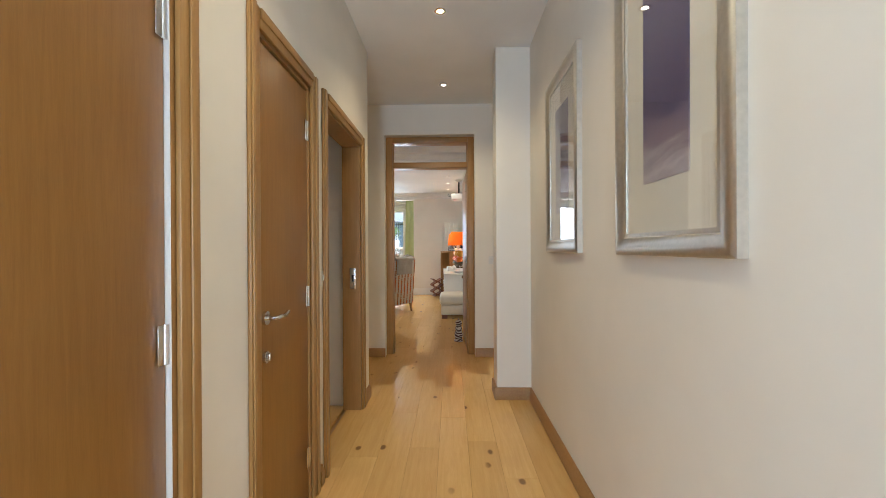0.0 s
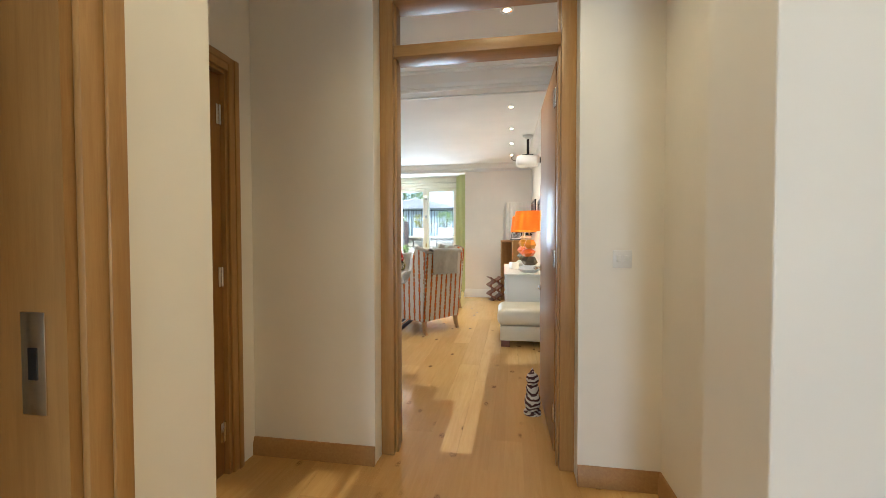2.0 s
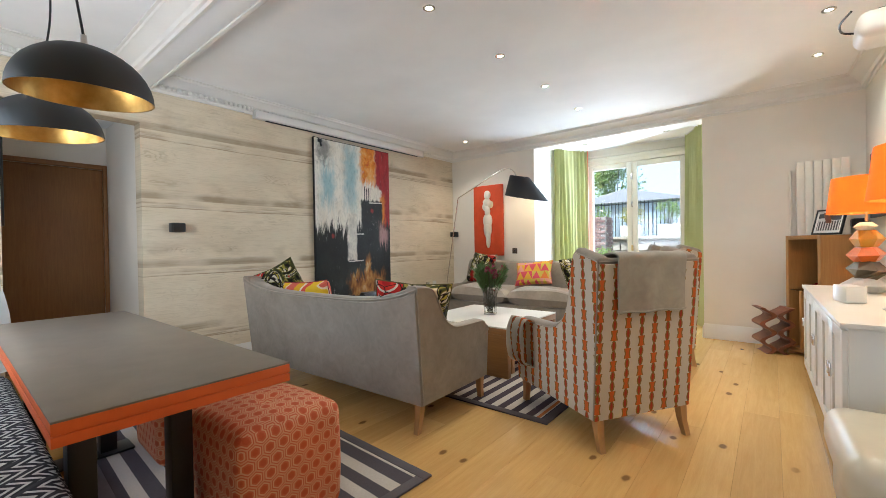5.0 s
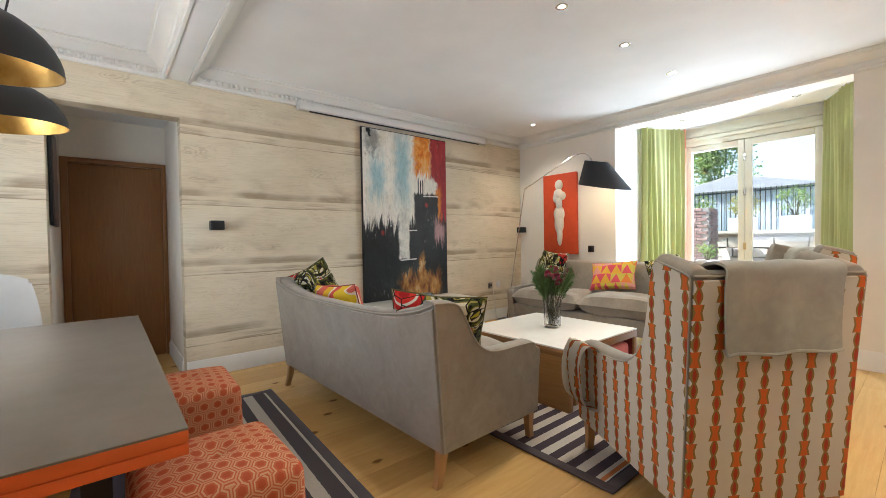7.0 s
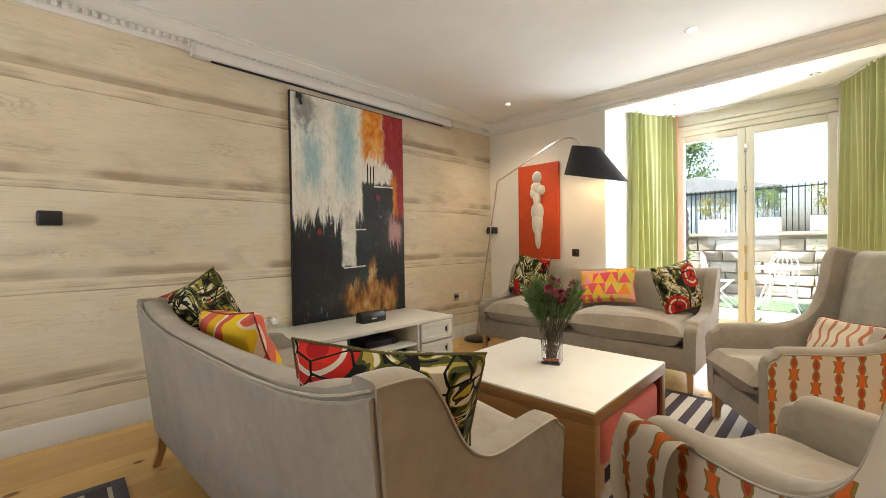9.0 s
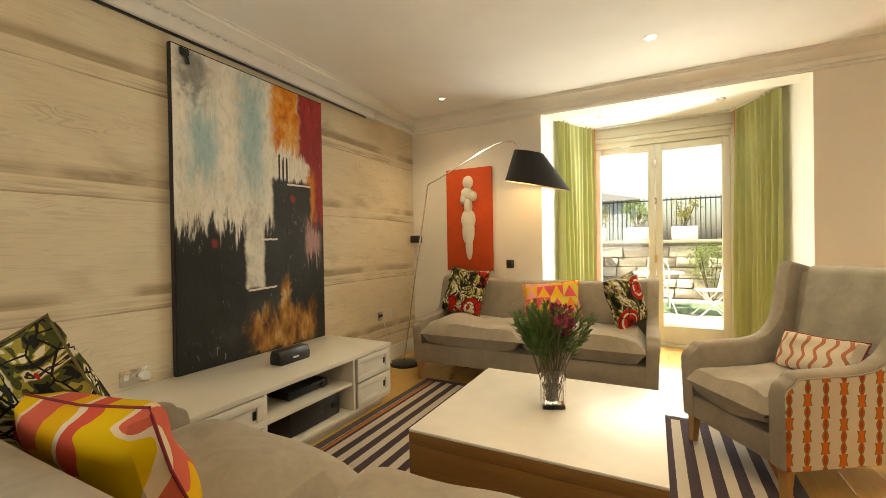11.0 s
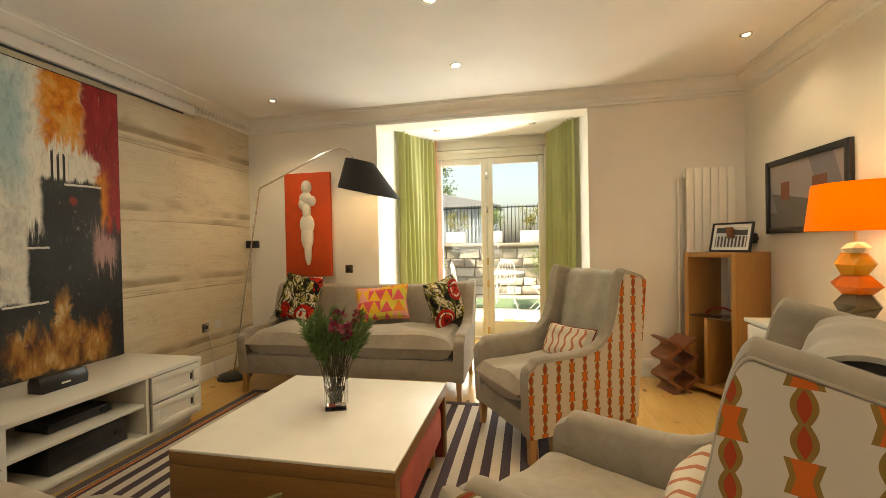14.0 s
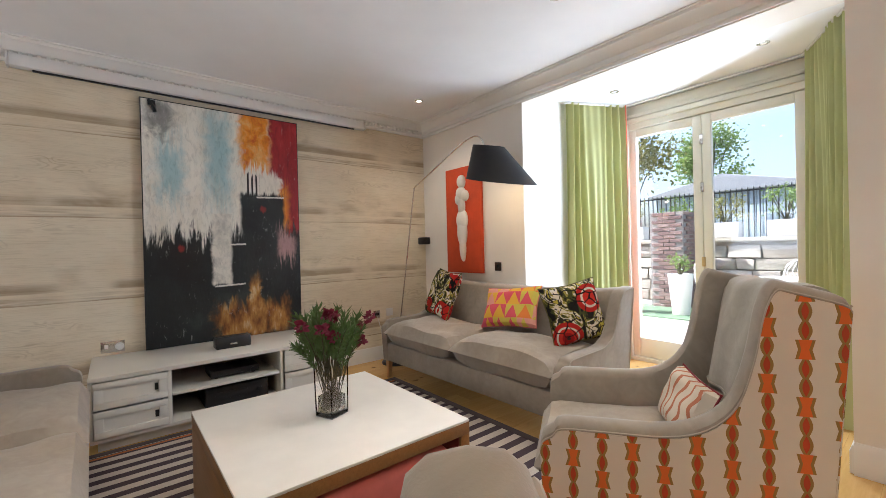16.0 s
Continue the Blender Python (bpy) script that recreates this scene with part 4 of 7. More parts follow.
def upholstered_seat(name, label, category, m, W, D, harm, htop, cushions, group="", striped=False, wing=0.0, seat_h=0.44, flare=2.0, dip=0.0):
    """A scoop-armed seat facing -y, with its middle at the origin."""
    th = thing(name, label, category, m, group)
    t = 0.085
    line = arm_top(D, harm, htop + wing, wing)
    for s in (-1, 1):
        # the side leans out towards the top
        mm = pose(s * (W / 2 - t / 2 - 0.02), 0, 0.17, 0, s * flare, 0) @ pose(0, 0, -0.17)
        b = B()
        add_arm(b, line, t, D, mm, rc=0.036 if wing else 0.026, soft=0.8 if wing else 0.48)
        arm = part("arm", b, M_GREY, th)
        b = B()
        seam = [mm @ Vector((s * (t / 2 + 0.001), d, z - (0.026 if wing else 0.010))) for d, z in line]
        foot = mm @ Vector((s * (t / 2 + 0.001), D / 2 - 0.07, 0.175))
        add_tube(b, seam + [seam[-1].lerp(foot, 0.03), foot], 0.003 if wing else 0.0042, 6)
        part("piping", b, M_SEAM, arm, "self-coloured piping")
        if striped:
            b = B()
            add_arm(b, line, t, D, mm, 0.005, s)
            bmesh.ops.solidify(b, geom=b.faces[:], thickness=0.004)
            part("side_cover", b, M_BEADY, th, "cream cotton with orange beaded stripes")
    # back: a padded slab, slightly raked and bowed
    iw = W - 2 * t - 0.01
    b = B()
    nx, nz = 14, 10
    for layer in (0,):
        grid = {}
        for i in range(nx + 1):
            for j in range(nz + 1):
                u, v = 2 * i / nx - 1, j / nz
                z = 0.22 + v * (htop - 0.232 - dip * (1 - abs(u) ** 4))
                y = D / 2 - 0.075 + 0.065 * v
                wide = iw / 2 + (z - 0.17) * math.tan(radians(flare)) + 0.02
                grid[0, i, j] = b.verts.new((u * wide, y, z))
                thick = 0.11 + 0.05 * (1 - v) + 0.02 * math.sin(math.pi * v) * (1 - u ** 4)
                rib = 0.006 * abs(math.sin(u * W * 9.0)) if W > 1.2 else 0.0
                grid[1, i, j] = b.verts.new((u * wide, y - thick - rib, z - (0.018 if j == nz else 0)))
        # rolled top edge
        roll = {}
        for i in range(nx + 1):
            p, q = grid[0, i, nz], grid[1, i, nz]
            roll[i, 0], roll[i, 6] = p, q
            for k in range(1, 6):
                c = p.co.lerp(q.co, 0.5 - 0.5 * math.cos(math.pi * k / 6))
                c.z += 0.018 * math.sin(math.pi * k / 6)
                roll[i, k] = b.verts.new(c)
        for i in (0, nx):
            b.faces.new([roll[i, k] for k in range(7)])
        for i in range(nx):
            for j in range(nz):
                b.faces.new([grid[0, i, j], grid[0, i, j + 1], grid[0, i + 1, j + 1], grid[0, i + 1, j]])
                b.faces.new([grid[1, i, j], grid[1, i + 1, j], grid[1, i + 1, j + 1], grid[1, i, j + 1]])
        for i in range(nx):
            for k in range(6):
                b.faces.new([roll[i, k], roll[i, k + 1], roll[i + 1, k + 1], roll[i + 1, k]])
            b.faces.new([grid[0, i, 0], grid[0, i + 1, 0], grid[1, i + 1, 0], grid[1, i, 0]])
        for j in range(nz):
            b.faces.new([grid[0, 0, j], grid[1, 0, j], grid[1, 0, j + 1], grid[0, 0, j + 1]])
            b.faces.new([grid[0, nx, j], grid[0, nx, j + 1], grid[1, nx, j + 1], grid[1, nx, j]])
        bmesh.ops.recalc_face_normals(b, faces=b.faces[:])
    part("backrest", b, M_GREY, th)
    # outside back panel
    b = B()
    w0, w1 = W / 2 - 0.022, W / 2 - 0.03 + (htop - 0.17) * math.tan(radians(flare))
    pts = [(-w0, 0.17), (w0, 0.17)] + [(w1 * (1 - k_ / 10), htop - 0.03 - dip * (1 - abs(1 - k_ / 10) ** 4)) for k_ in range(21)]
    add_prism(b, pts, 0.014, pose(0, D / 2 - 0.062, 0.17) @ Matrix.Rotation(-math.atan(0.065 / (htop - 0.2)), 4, "X") @ pose(0, 0, -0.17), 0.004, 1)
    part("back_cover", b, M_BEADX if striped else M_GREY, th, "cream cotton with orange beaded stripes" if striped else "")
    b = B()
    add_tube(b, [(x_, D / 2 + 0.004, z_ + 0.012) for x_, z_ in pts[2:]], 0.0042, 6)
    part("piping", b, M_SEAM, th, "self-coloured piping")
    # seat base
    b = B()
    span(b, -W / 2 + t + 0.0, W / 2 - t - 0.0, -D / 2 + 0.012, D / 2 - 0.09, 0.172, seat_h - 0.13, 0.012, 2)
    part("seat_base", b, M_GREY, th)
    cw = (W - 2 * t - 0.02) / cushions
    for k in range(cushions):
        b = B()
        cx = -W / 2 + t + 0.01 + cw * (k + 0.5)
        cd = D - 0.23
        add_cushion(b, cw - 0.004, cd + 0.02, 0.235 if cushions > 1 else 0.20, pose(cx, -D / 2 + cd / 2 - 0.022, seat_h - 0.03) @ Matrix.Rotation(radians(-90), 4, "X"), 16, 0.28, k * 3.1 + W)
        cu = part("seat_cushion", b, M_SEAT, th)
        b = B()
        for zz in (0.0,):
            r = [(cx - cw / 2 + 0.008, -D / 2 + 0.0), (cx + cw / 2 - 0.008, -D / 2 + 0.0)]
            add_tube(b, [(r[0][0], D / 2 - 0.25, seat_h - 0.045), (r[0][0], -D / 2 - 0.012, seat_h - 0.045), (r[1][0], -D / 2 - 0.012, seat_h - 0.045), (r[1][0], D / 2 - 0.25, seat_h - 0.045)], 0.004, 6)
        part("piping", b, M_PIPING, cu)
    for sx in (-1, 1):
        for sy in (-1, 1):
            b = B()
            lean = 0.035 if sy > 0 else -0.006
            for a, c, za, zb in ((0.024, 0.017, 0.172, 0.0),):
                lo = [b.verts.new((sx * (W / 2 - 0.06) + ux * c + sx * 0.004, sy * (D / 2 - (0.085 if sy > 0 else 0.05)) + uy * c + lean, zb)) for ux, uy in ((-1, -1), (1, -1), (1, 1), (-1, 1))]
                mi = [b.verts.new((sx * (W / 2 - 0.06) + ux * 0.019, sy * (D / 2 - (0.085 if sy > 0 else 0.05)) + uy * 0.019 + lean * 0.35, 0.08)) for ux, uy in ((-1, -1), (1, -1), (1, 1), (-1, 1))]
                hi = [b.verts.new((sx * (W / 2 - 0.06) + ux * a, sy * (D / 2 - (0.085 if sy > 0 else 0.05)) + uy * a, za)) for ux, uy in ((-1, -1), (1, -1), (1, 1), (-1, 1))]
            for p_, q_ in ((lo, mi), (mi, hi)):
                for i in range(4):
                    b.faces.new((p_[i], p_[(i + 1) % 4], q_[(i + 1) % 4], q_[i]))
            b.faces.new(lo[::-1])
            b.faces.new(hi)
            part("leg", b, M_LEG, th)
    return th


SOFA_A = pose(-2.715, 7.245, 0, 0, 0, 180 + 1.8)
upholstered_seat("sofa", "taupe velvet two-seat sofa with scooped arms behind the dining table", "sofa", SOFA_A, 2.03, 0.82, 0.60, 0.905, 2, dip=0.10, seat_h=0.465)
SOFA_B = pose(-2.82, 10.24, 0, 0, 0, 1.0)
upholstered_seat("sofa", "taupe velvet two-seat sofa with scooped arms under the red relief", "sofa", SOFA_B, 2.06, 0.86, 0.56, 0.93, 2, dip=0.04, seat_h=0.475)
CH1 = pose(-0.962, 7.825, 0, 0, 0, 237.7)
CH2 = pose(-1.115, 9.477, 0, 0, 0, 303)
LB = "taupe velvet wing armchair, beaded-stripe cotton outside"
upholstered_seat("armchair", LB + ", grey throw", "armchair", CH1, 0.72, 0.89, 0.63, 1.062, 1, "pair of wing armchairs", True, 0.055, flare=1.0)
upholstered_seat("armchair", LB + ", grey cloth", "armchair", CH2, 0.73, 0.88, 0.63, 1.062, 1, "pair of wing armchairs", True, 0.055, flare=1.0)


def throw(m, w, drop_back, drop_front, htop, D, label):
    """A cloth laid over a chair back."""
    b = B()
    prof = [(D / 2 + 0.021, htop - drop_back), (D / 2 + 0.024, htop - 0.03 - drop_back * 0.5), (D / 2 + 0.024, htop - 0.06), (D / 2 + 0.018, htop + 0.005), (D / 2 - 0.04, htop + 0.026), (D / 2 - 0.11, htop + 0.008), (D / 2 - 0.14, htop - 0.06), (D / 2 - 0.178, htop - drop_front * 0.55), (D / 2 - 0.205, htop - drop_front)]
    cur = spline([(0, y, z) for y, z in prof], 4)
    n = 16
    rows = []
    for k, p in enumerate(cur):
        row = []
        for i in range(n + 1):
            u = 2 * i / n - 1
            wv = 0.006 * math.sin(u * 7 + k * 0.2) + 0.005 * noise.noise((u * 2, k * 0.15, 3.0))
            row.append(b.verts.new((u * w / 2 + 0.01 * math.sin(k * 0.3), p.y + (wv if k < len(cur) / 2 else -wv), p.z + 0.008 * noise.noise((u * 2, 5, 1)))))
        rows.append(row)
    for a, c in zip(rows, rows[1:]):
        for i in range(n):
            b.faces.new((a[i], a[i + 1], c[i + 1], c[i]))
    hems = [[v.co.copy() for v in rows[k]] for k in (0, -1)]
    bmesh.ops.recalc_face_normals(b, faces=b.faces[:])
    bmesh.ops.solidify(b, geom=b.faces[:], thickness=0.010)
    cloth = solid("throw", b, M_THROW, label, "throw", m=m)
    for line in hems:
        b = B()
        add_tube(b, line, 0.0065, 6)
        part("hem", b, M_THROW, cloth)


throw(CH1, 0.47, 0.30, 0.24, 1.066, 0.89, "folded grey wool throw over an armchair back")
throw(CH2, 0.46, 0.20, 0.42, 1.066, 0.88, "grey cloth draped on an armchair backrest")
b = B()
cur = spline([(0.31, 0.0, 0.30), (0.405, -0.02, 0.34), (0.43, -0.02, 0.52), (0.40, -0.02, 0.625), (0.36, -0.02, 0.635), (0.31, -0.02, 0.60)], 4)
rows = []
for k, p in enumerate(cur):
    rows.append([b.verts.new((p.x + 0.03 + 0.008 * math.sin(i * 1.3 + k * 0.4), -0.40 + 0.22 * i / 8, p.z + 0.010 * noise.noise((i, k * 0.3, 0)))) for i in range(9)])
for a, c in zip(rows, rows[1:]):
    for i in range(8):
        b.faces.new((a[i], a[i + 1], c[i + 1], c[i]))
bmesh.ops.solidify(b, geom=b.faces[:], thickness=0.006)
solid("arm_cloth", b, M_BEADY, "crumpled beaded-stripe cloth over an armchair arm", "arm cover", m=CH1)


M_PIPRED = plain("dark_red_cushion_piping", (0.22, 0.02, 0.03), 0.9)
M_PIPOLIVE = plain("olive_cushion_piping", (0.12, 0.10, 0.03), 0.9)
M_PIPPINK = plain("pink_cushion_piping", (0.60, 0.16, 0.14), 0.9)


def scatter_cushion(m, w, h, d, mat, label, seed=1, cord=M_PIPOLIVE):
    b = B()
    add_cushion(b, w, h, d, None, 16, 0.42, seed, 0.10)
    cu = solid("cushion", b, mat, label, "cushion", group="scatter cushions", m=m)
    rim = []
    for k in range(64):
        q, f = divmod(k, 16)
        f = 2 * f / 16 - 1
        u, v = ((f, -1), (1, f), (-f, 1), (-1, -f))[q]
        pull = 1 - 0.10 * ((1 - abs(u)) ** 0.8 * abs(v) ** 3)
        pullx = 1 - 0.10 * ((1 - abs(v)) ** 0.8 * abs(u) ** 3)
        rim.append((u * w / 2 * pullx, 0.0, v * h / 2 * pull))
    b = B()
    add_tube(b, rim + rim[:1], 0.0042, 6)
    part("piping", b, cord, cu)


def lay(seat, x, y, z, tilt, turn=0, spin=0):
    """A cushion's pose on a seat: leaning back by tilt degrees."""
    return seat @ pose(x, y, z, 0, 0, turn) @ pose(0, 0, 0, -tilt, 0, 0) @ pose(0, 0, 0, 0, spin, 0)


scatter_cushion(lay(SOFA_B, -0.71, 0.10, 0.785, 20, -14, 4), 0.50, 0.48, 0.15, M_FLORAL, "dark floral print cushion with red blooms", 2)
scatter_cushion(lay(SOFA_B, 0.15, 0.12, 0.73, 28, 6, -6), 0.53, 0.36, 0.14, M_TRI, "pink and yellow triangle print cushion", 5, M_PIPPINK)
scatter_cushion(lay(SOFA_B, 0.79, 0.05, 0.76, 14, 58, -10), 0.43, 0.43, 0.14, M_FLORAL2, "dark floral print cushion with red blooms", 7)
scatter_cushion(lay(SOFA_A, -0.80, 0.21, 0.69, 12, 40, -5), 0.50, 0.46, 0.16, M_FLORAL, "dark floral print cushion with red blooms", 3)
scatter_cushion(lay(SOFA_A, 0.46, 0.11, 0.68, 18, 4, 4), 0.60, 0.38, 0.16, M_IKAT, "yellow and coral printed cushion", 8, M_PIPRED)
scatter_cushion(lay(SOFA_A, 0.84, 0.14, 0.78, 12, 30, 24), 0.44, 0.44, 0.15, M_FLORAL, "dark floral print cushion", 9)
scatter_cushion(lay(CH2, 0.02, 0.10, 0.60, 22, 0, -3), 0.46, 0.24, 0.12, M_LUMBAR, "small cream and rust lumbar cushion", 4, M_PIPRED)
scatter_cushion(lay(CH1, 0.02, 0.10, 0.60, 22, 0, 3), 0.46, 0.24, 0.12, M_LUMBAR, "small cream and rust lumbar cushion", 6, M_PIPRED)


# ---- rugs ----
def rug(x0, x1, y0, y1, axis, pitch, rz, label, dark, pale, border):
    w, h = x1 - x0, y1 - y0
    th = thing("rug", label, "rug", pose((x0 + x1) / 2, (y0 + y1) / 2, 0.0, 0, 0, rz))
    lim = (w if axis == 0 else h) / 2 - 0.085
    mat = stripe_rug("striped_rug_pile", axis, -lim, lim, pitch, dark, pale, (0.50, 0.17, 0.06) if axis == 0 else dark)
    b = B()
    add_box(b, (w - 0.11, h - 0.11, 0.010), (0, 0, 0.0055), 0.003)
    part("field", b, mat, th)
    b = B()
    for s in (-1, 1):
        add_box(b, (w, 0.055, 0.012), (0, s * (h / 2 - 0.0275), 0.0065), 0.003)
        add_box(b, (0.055, h - 0.11, 0.012), (s * (w / 2 - 0.0275), 0, 0.0065), 0.003)
    part("border", b, border, th, "dark woven border")


M_RUGB = plain("dark_rug_binding", (0.085, 0.065, 0.065), 0.95, bump=0.4)
M_RUGG = plain("grey_rug_binding", (0.11, 0.10, 0.11), 0.95, bump=0.4)
rug(-3.72, -1.17, 7.49, 9.86, 0, 0.110, 0, "dark and cream striped rug with dark border", (0.075, 0.055, 0.065), (0.56, 0.50, 0.42), M_RUGB)
rug(-3.66, -1.40, 5.55, 6.67, 1, 0.135, -2.4, "grey and cream striped flat-woven rug", (0.10, 0.09, 0.10), (0.56, 0.52, 0.46), M_RUGG)

# ---- coffee table, its stool and vase ----
ct = thing("coffee_table", "low square coffee table, white top with walnut ends", "coffee table", pose(-2.29, 8.565, 0.012))
b = B()
add_box(b, (1.01, 0.98, 0.012), (0, 0, 0.424), 0.002)
part("tabletop", b, M_CTOP, ct, "glossy white laminate top")
b = B()
add_box(b, (1.01, 0.98, 0.055), (0, 0, 0.390), 0.002)
part("edge_slab", b, M_WALNUT, ct)
for s in (-1, 1):
    b = B()
    add_box(b, (1.008, 0.055, 0.362), (0, s * 0.462, 0.181), 0.002)
    part("end_panel", b, M_WALNUT, ct)
    b = B()
    add_box(b, (0.99, 0.006, 0.355), (0, s * 0.431, 0.180))
    part("inner_face", b, M_REDPANEL, ct, "dark red inner face")
ps = thing("footstool", "pink woven footstool tucked under the coffee table", "footstool", pose(-2.15, 8.565, 0.012))
b = B()
add_box(b, (0.72, 0.76, 0.20), (0, 0, 0.235), 0.035, 3)
part("seat", b, M_PINK, ps)
for sx in (-1, 1):
    for sy in (-1, 1):
        b = B()
        add_box(b, (0.05, 0.05, 0.14), (sx * 0.30, sy * 0.32, 0.07), 0.006)
        part("leg", b, M_LEG, ps)

vase = thing("vase", "square clear glass vase with dark red proteas and greenery", "vase", pose(-2.28, 8.60, 0.442, 0, 0, 20))
b = B()
s_, h_ = 0.054, 0.245
o_ = [(-s_, -s_), (s_, -s_), (s_, s_), (-s_, s_)]
lo = [b.verts.new((x, y, 0)) for x, y in o_]
hi = [b.verts.new((x * 1.08, y * 1.08, h_)) for x, y in o_]
hi2 = [b.verts.new((x * 0.98, y * 0.98, h_)) for x, y in o_]
lo2 = [b.verts.new((x * 0.88, y * 0.88, 0.018)) for x, y in o_]
for p_, q_ in ((lo, hi), (hi, hi2), (hi2, lo2)):
    for i in range(4):
        b.faces.new((p_[i], p_[(i + 1) % 4], q_[(i + 1) % 4], q_[i]))
b.faces.new(lo[::-1])
b.faces.new(lo2)
bmesh.ops.recalc_face_normals(b, faces=b.faces[:])
part("glass_body", b, M_GLASS, vase, smooth=False)
b = B()
add_box(b, (0.088, 0.088, 0.075), (0, 0, 0.058))
part("water", b, glass("vase_water", 0.0, (0.9, 0.92, 0.88)), vase, smooth=False)
M_STEM = plain("green_brown_stem", (0.06, 0.055, 0.02), 0.7)
M_LEAFG = plain("green_foliage", (0.085, 0.15, 0.035), 0.6)
M_FLOWER = plain("dark_crimson_petals", (0.20, 0.012, 0.04), 0.6)
rnd = random.Random(5)
bs, bl, bf = B(), B(), B()
for k in range(44):
    a = rnd.uniform(0, 2 * math.pi)
    r = rnd.uniform(0.02, 0.20)
    h = rnd.uniform(0.38, 0.52) - r * 0.40
    base = Vector((rnd.uniform(-0.03, 0.03), rnd.uniform(-0.03, 0.03), 0.03))
    tip = Vector((math.cos(a) * r, math.sin(a) * r, h + 0.02))
    mid = base.lerp(tip, 0.55) + Vector((0, 0, 0.04))
    pts = spline([base, mid, tip], 4)
    add_tube(bs, pts, 0.0022, 5)
    red = k % 2 == 0 and math.cos(a - 5.9) > -0.1
    d = (pts[-1] - pts[-3]).normalized()
    if red:
        for q in range(46):
            v = Vector((rnd.gauss(0, 1), rnd.gauss(0, 1), rnd.gauss(0.5, 1))).normalized()
            c = tip + v * rnd.uniform(0.006, 0.026)
            s1 = v.orthogonal().normalized() * 0.010
            e = c + v * 0.016
            bf.faces.new([bf.verts.new(c - s1), bf.verts.new(c + s1), bf.verts.new(e + s1 * 0.4), bf.verts.new(e - s1 * 0.4)])
    else:
        for q in range(95):
            t = rnd.uniform(0.45, 1.0)
            i = min(int(t * (len(pts) - 1)), len(pts) - 2)
            c = pts[i].lerp(pts[i + 1], t * (len(pts) - 1) - i)
            v = (Vector((rnd.gauss(0, 1), rnd.gauss(0, 1), rnd.gauss(0, 0.6))).normalized() + d * 1.3).normalized()
            s1 = v.orthogonal().normalized() * 0.0034
            e = c + v * rnd.uniform(0.03, 0.06)
            mi = c.lerp(e, 0.5)
            bl.faces.new([bl.verts.new(c), bl.verts.new(mi + s1), bl.verts.new(e), bl.verts.new(mi - s1)])
tagged(part("stem_bunch", bs, M_STEM, vase), kind="stuff")
tagged(part("foliage", bl, M_LEAFG, vase, "needle-like green foliage"), kind="stuff")
tagged(part("bloom_cluster", bf, M_FLOWER, vase, "dark crimson flower heads"), kind="stuff")

# ---- media unit, painting and its gear ----
mu = thing("media_unit", "low off-white media unit with drawers and open shelves", "media unit", pose(-4.05, 8.445, 0))
b = B()
add_box(b, (0.70, 1.60, 0.028), (0, 0, 0.470), 0.002)
part("top", b, M_LACQ, mu)
b = B()
add_box(b, (0.68, 1.59, 0.024), (0, 0, 0.083), 0.002)
part("base", b, M_LACQ, mu)
for y in (-0.79, -0.378, 0.362, 0.79):
    b = B()
    add_box(b, (0.68, 0.022, 0.362), (0, y, 0.275), 0.002)
    part("upright", b, M_LACQ, mu)
b = B()
add_box(b, (0.012, 1.58, 0.36), (-0.33, 0, 0.275))
part("back", b, M_LACQ, mu)
b = B()
add_box(b, (0.66, 0.71, 0.02), (0.0, -0.008, 0.285), 0.002)
part("shelf", b, M_LACQ, mu)
b = B()
add_box(b, (0.60, 1.52, 0.07), (-0.02, 0, 0.035))
part("plinth", b, M_LACQ, mu)
for y in (-0.584, 0.576):
    for z in (0.185, 0.365):
        b = B()
        w_, h_ = 0.385, 0.168
        x_ = 0.345
        for s in (-1, 1):
            add_box(b, (0.02, w_, 0.042), (x_, y, z + s * (h_ / 2 - 0.021)), 0.002)
            add_box(b, (0.02, 0.05, h_ - 0.084), (x_, y + s * (w_ / 2 - 0.025), z), 0.002)
        add_box(b, (0.010, w_ - 0.1, h_ - 0.084), (x_ - 0.006, y, z))
        dr = part("drawer", b, M_LACQ, mu)
        b = B()
        add_box(b, (0.004, 0.02, 0.045), (x_ + 0.0015, y + (w_ / 2 - 0.062), z), 0.001)
        part("finger_pull", b, M_BLACK, dr)


def gear(name, label, size, at):
    b = B()
    add_box(b, size, (0, 0, size[2] / 2 + 0.008), 0.006)
    th = solid(name, b, M_BLACK, label, "av equipment", m=pose(*at))
    b = B()
    add_box(b, (0.004, size[1] * 0.5, size[2] * 0.35), (size[0] / 2, -size[1] * 0.1, size[2] * 0.6), 0.001)
    part("display", b, M_BLACKMETAL, th)
    b = B()
    add_cyl(b, 0.02, 0.02, 0.01, pose(size[0] / 2, size[1] * 0.36, size[2] * 0.55, 0, 90, 0), 16)
    part("knob", b, M_BLACKMETAL, th)
    for sx in (-1, 1):
        for sy in (-1, 1):
            b = B()
            add_cyl(b, 0.015, 0.015, 0.009, pose(sx * size[0] * 0.36, sy * size[1] * 0.38, 0), 10)
            part("foot", b, M_BLACK, th)


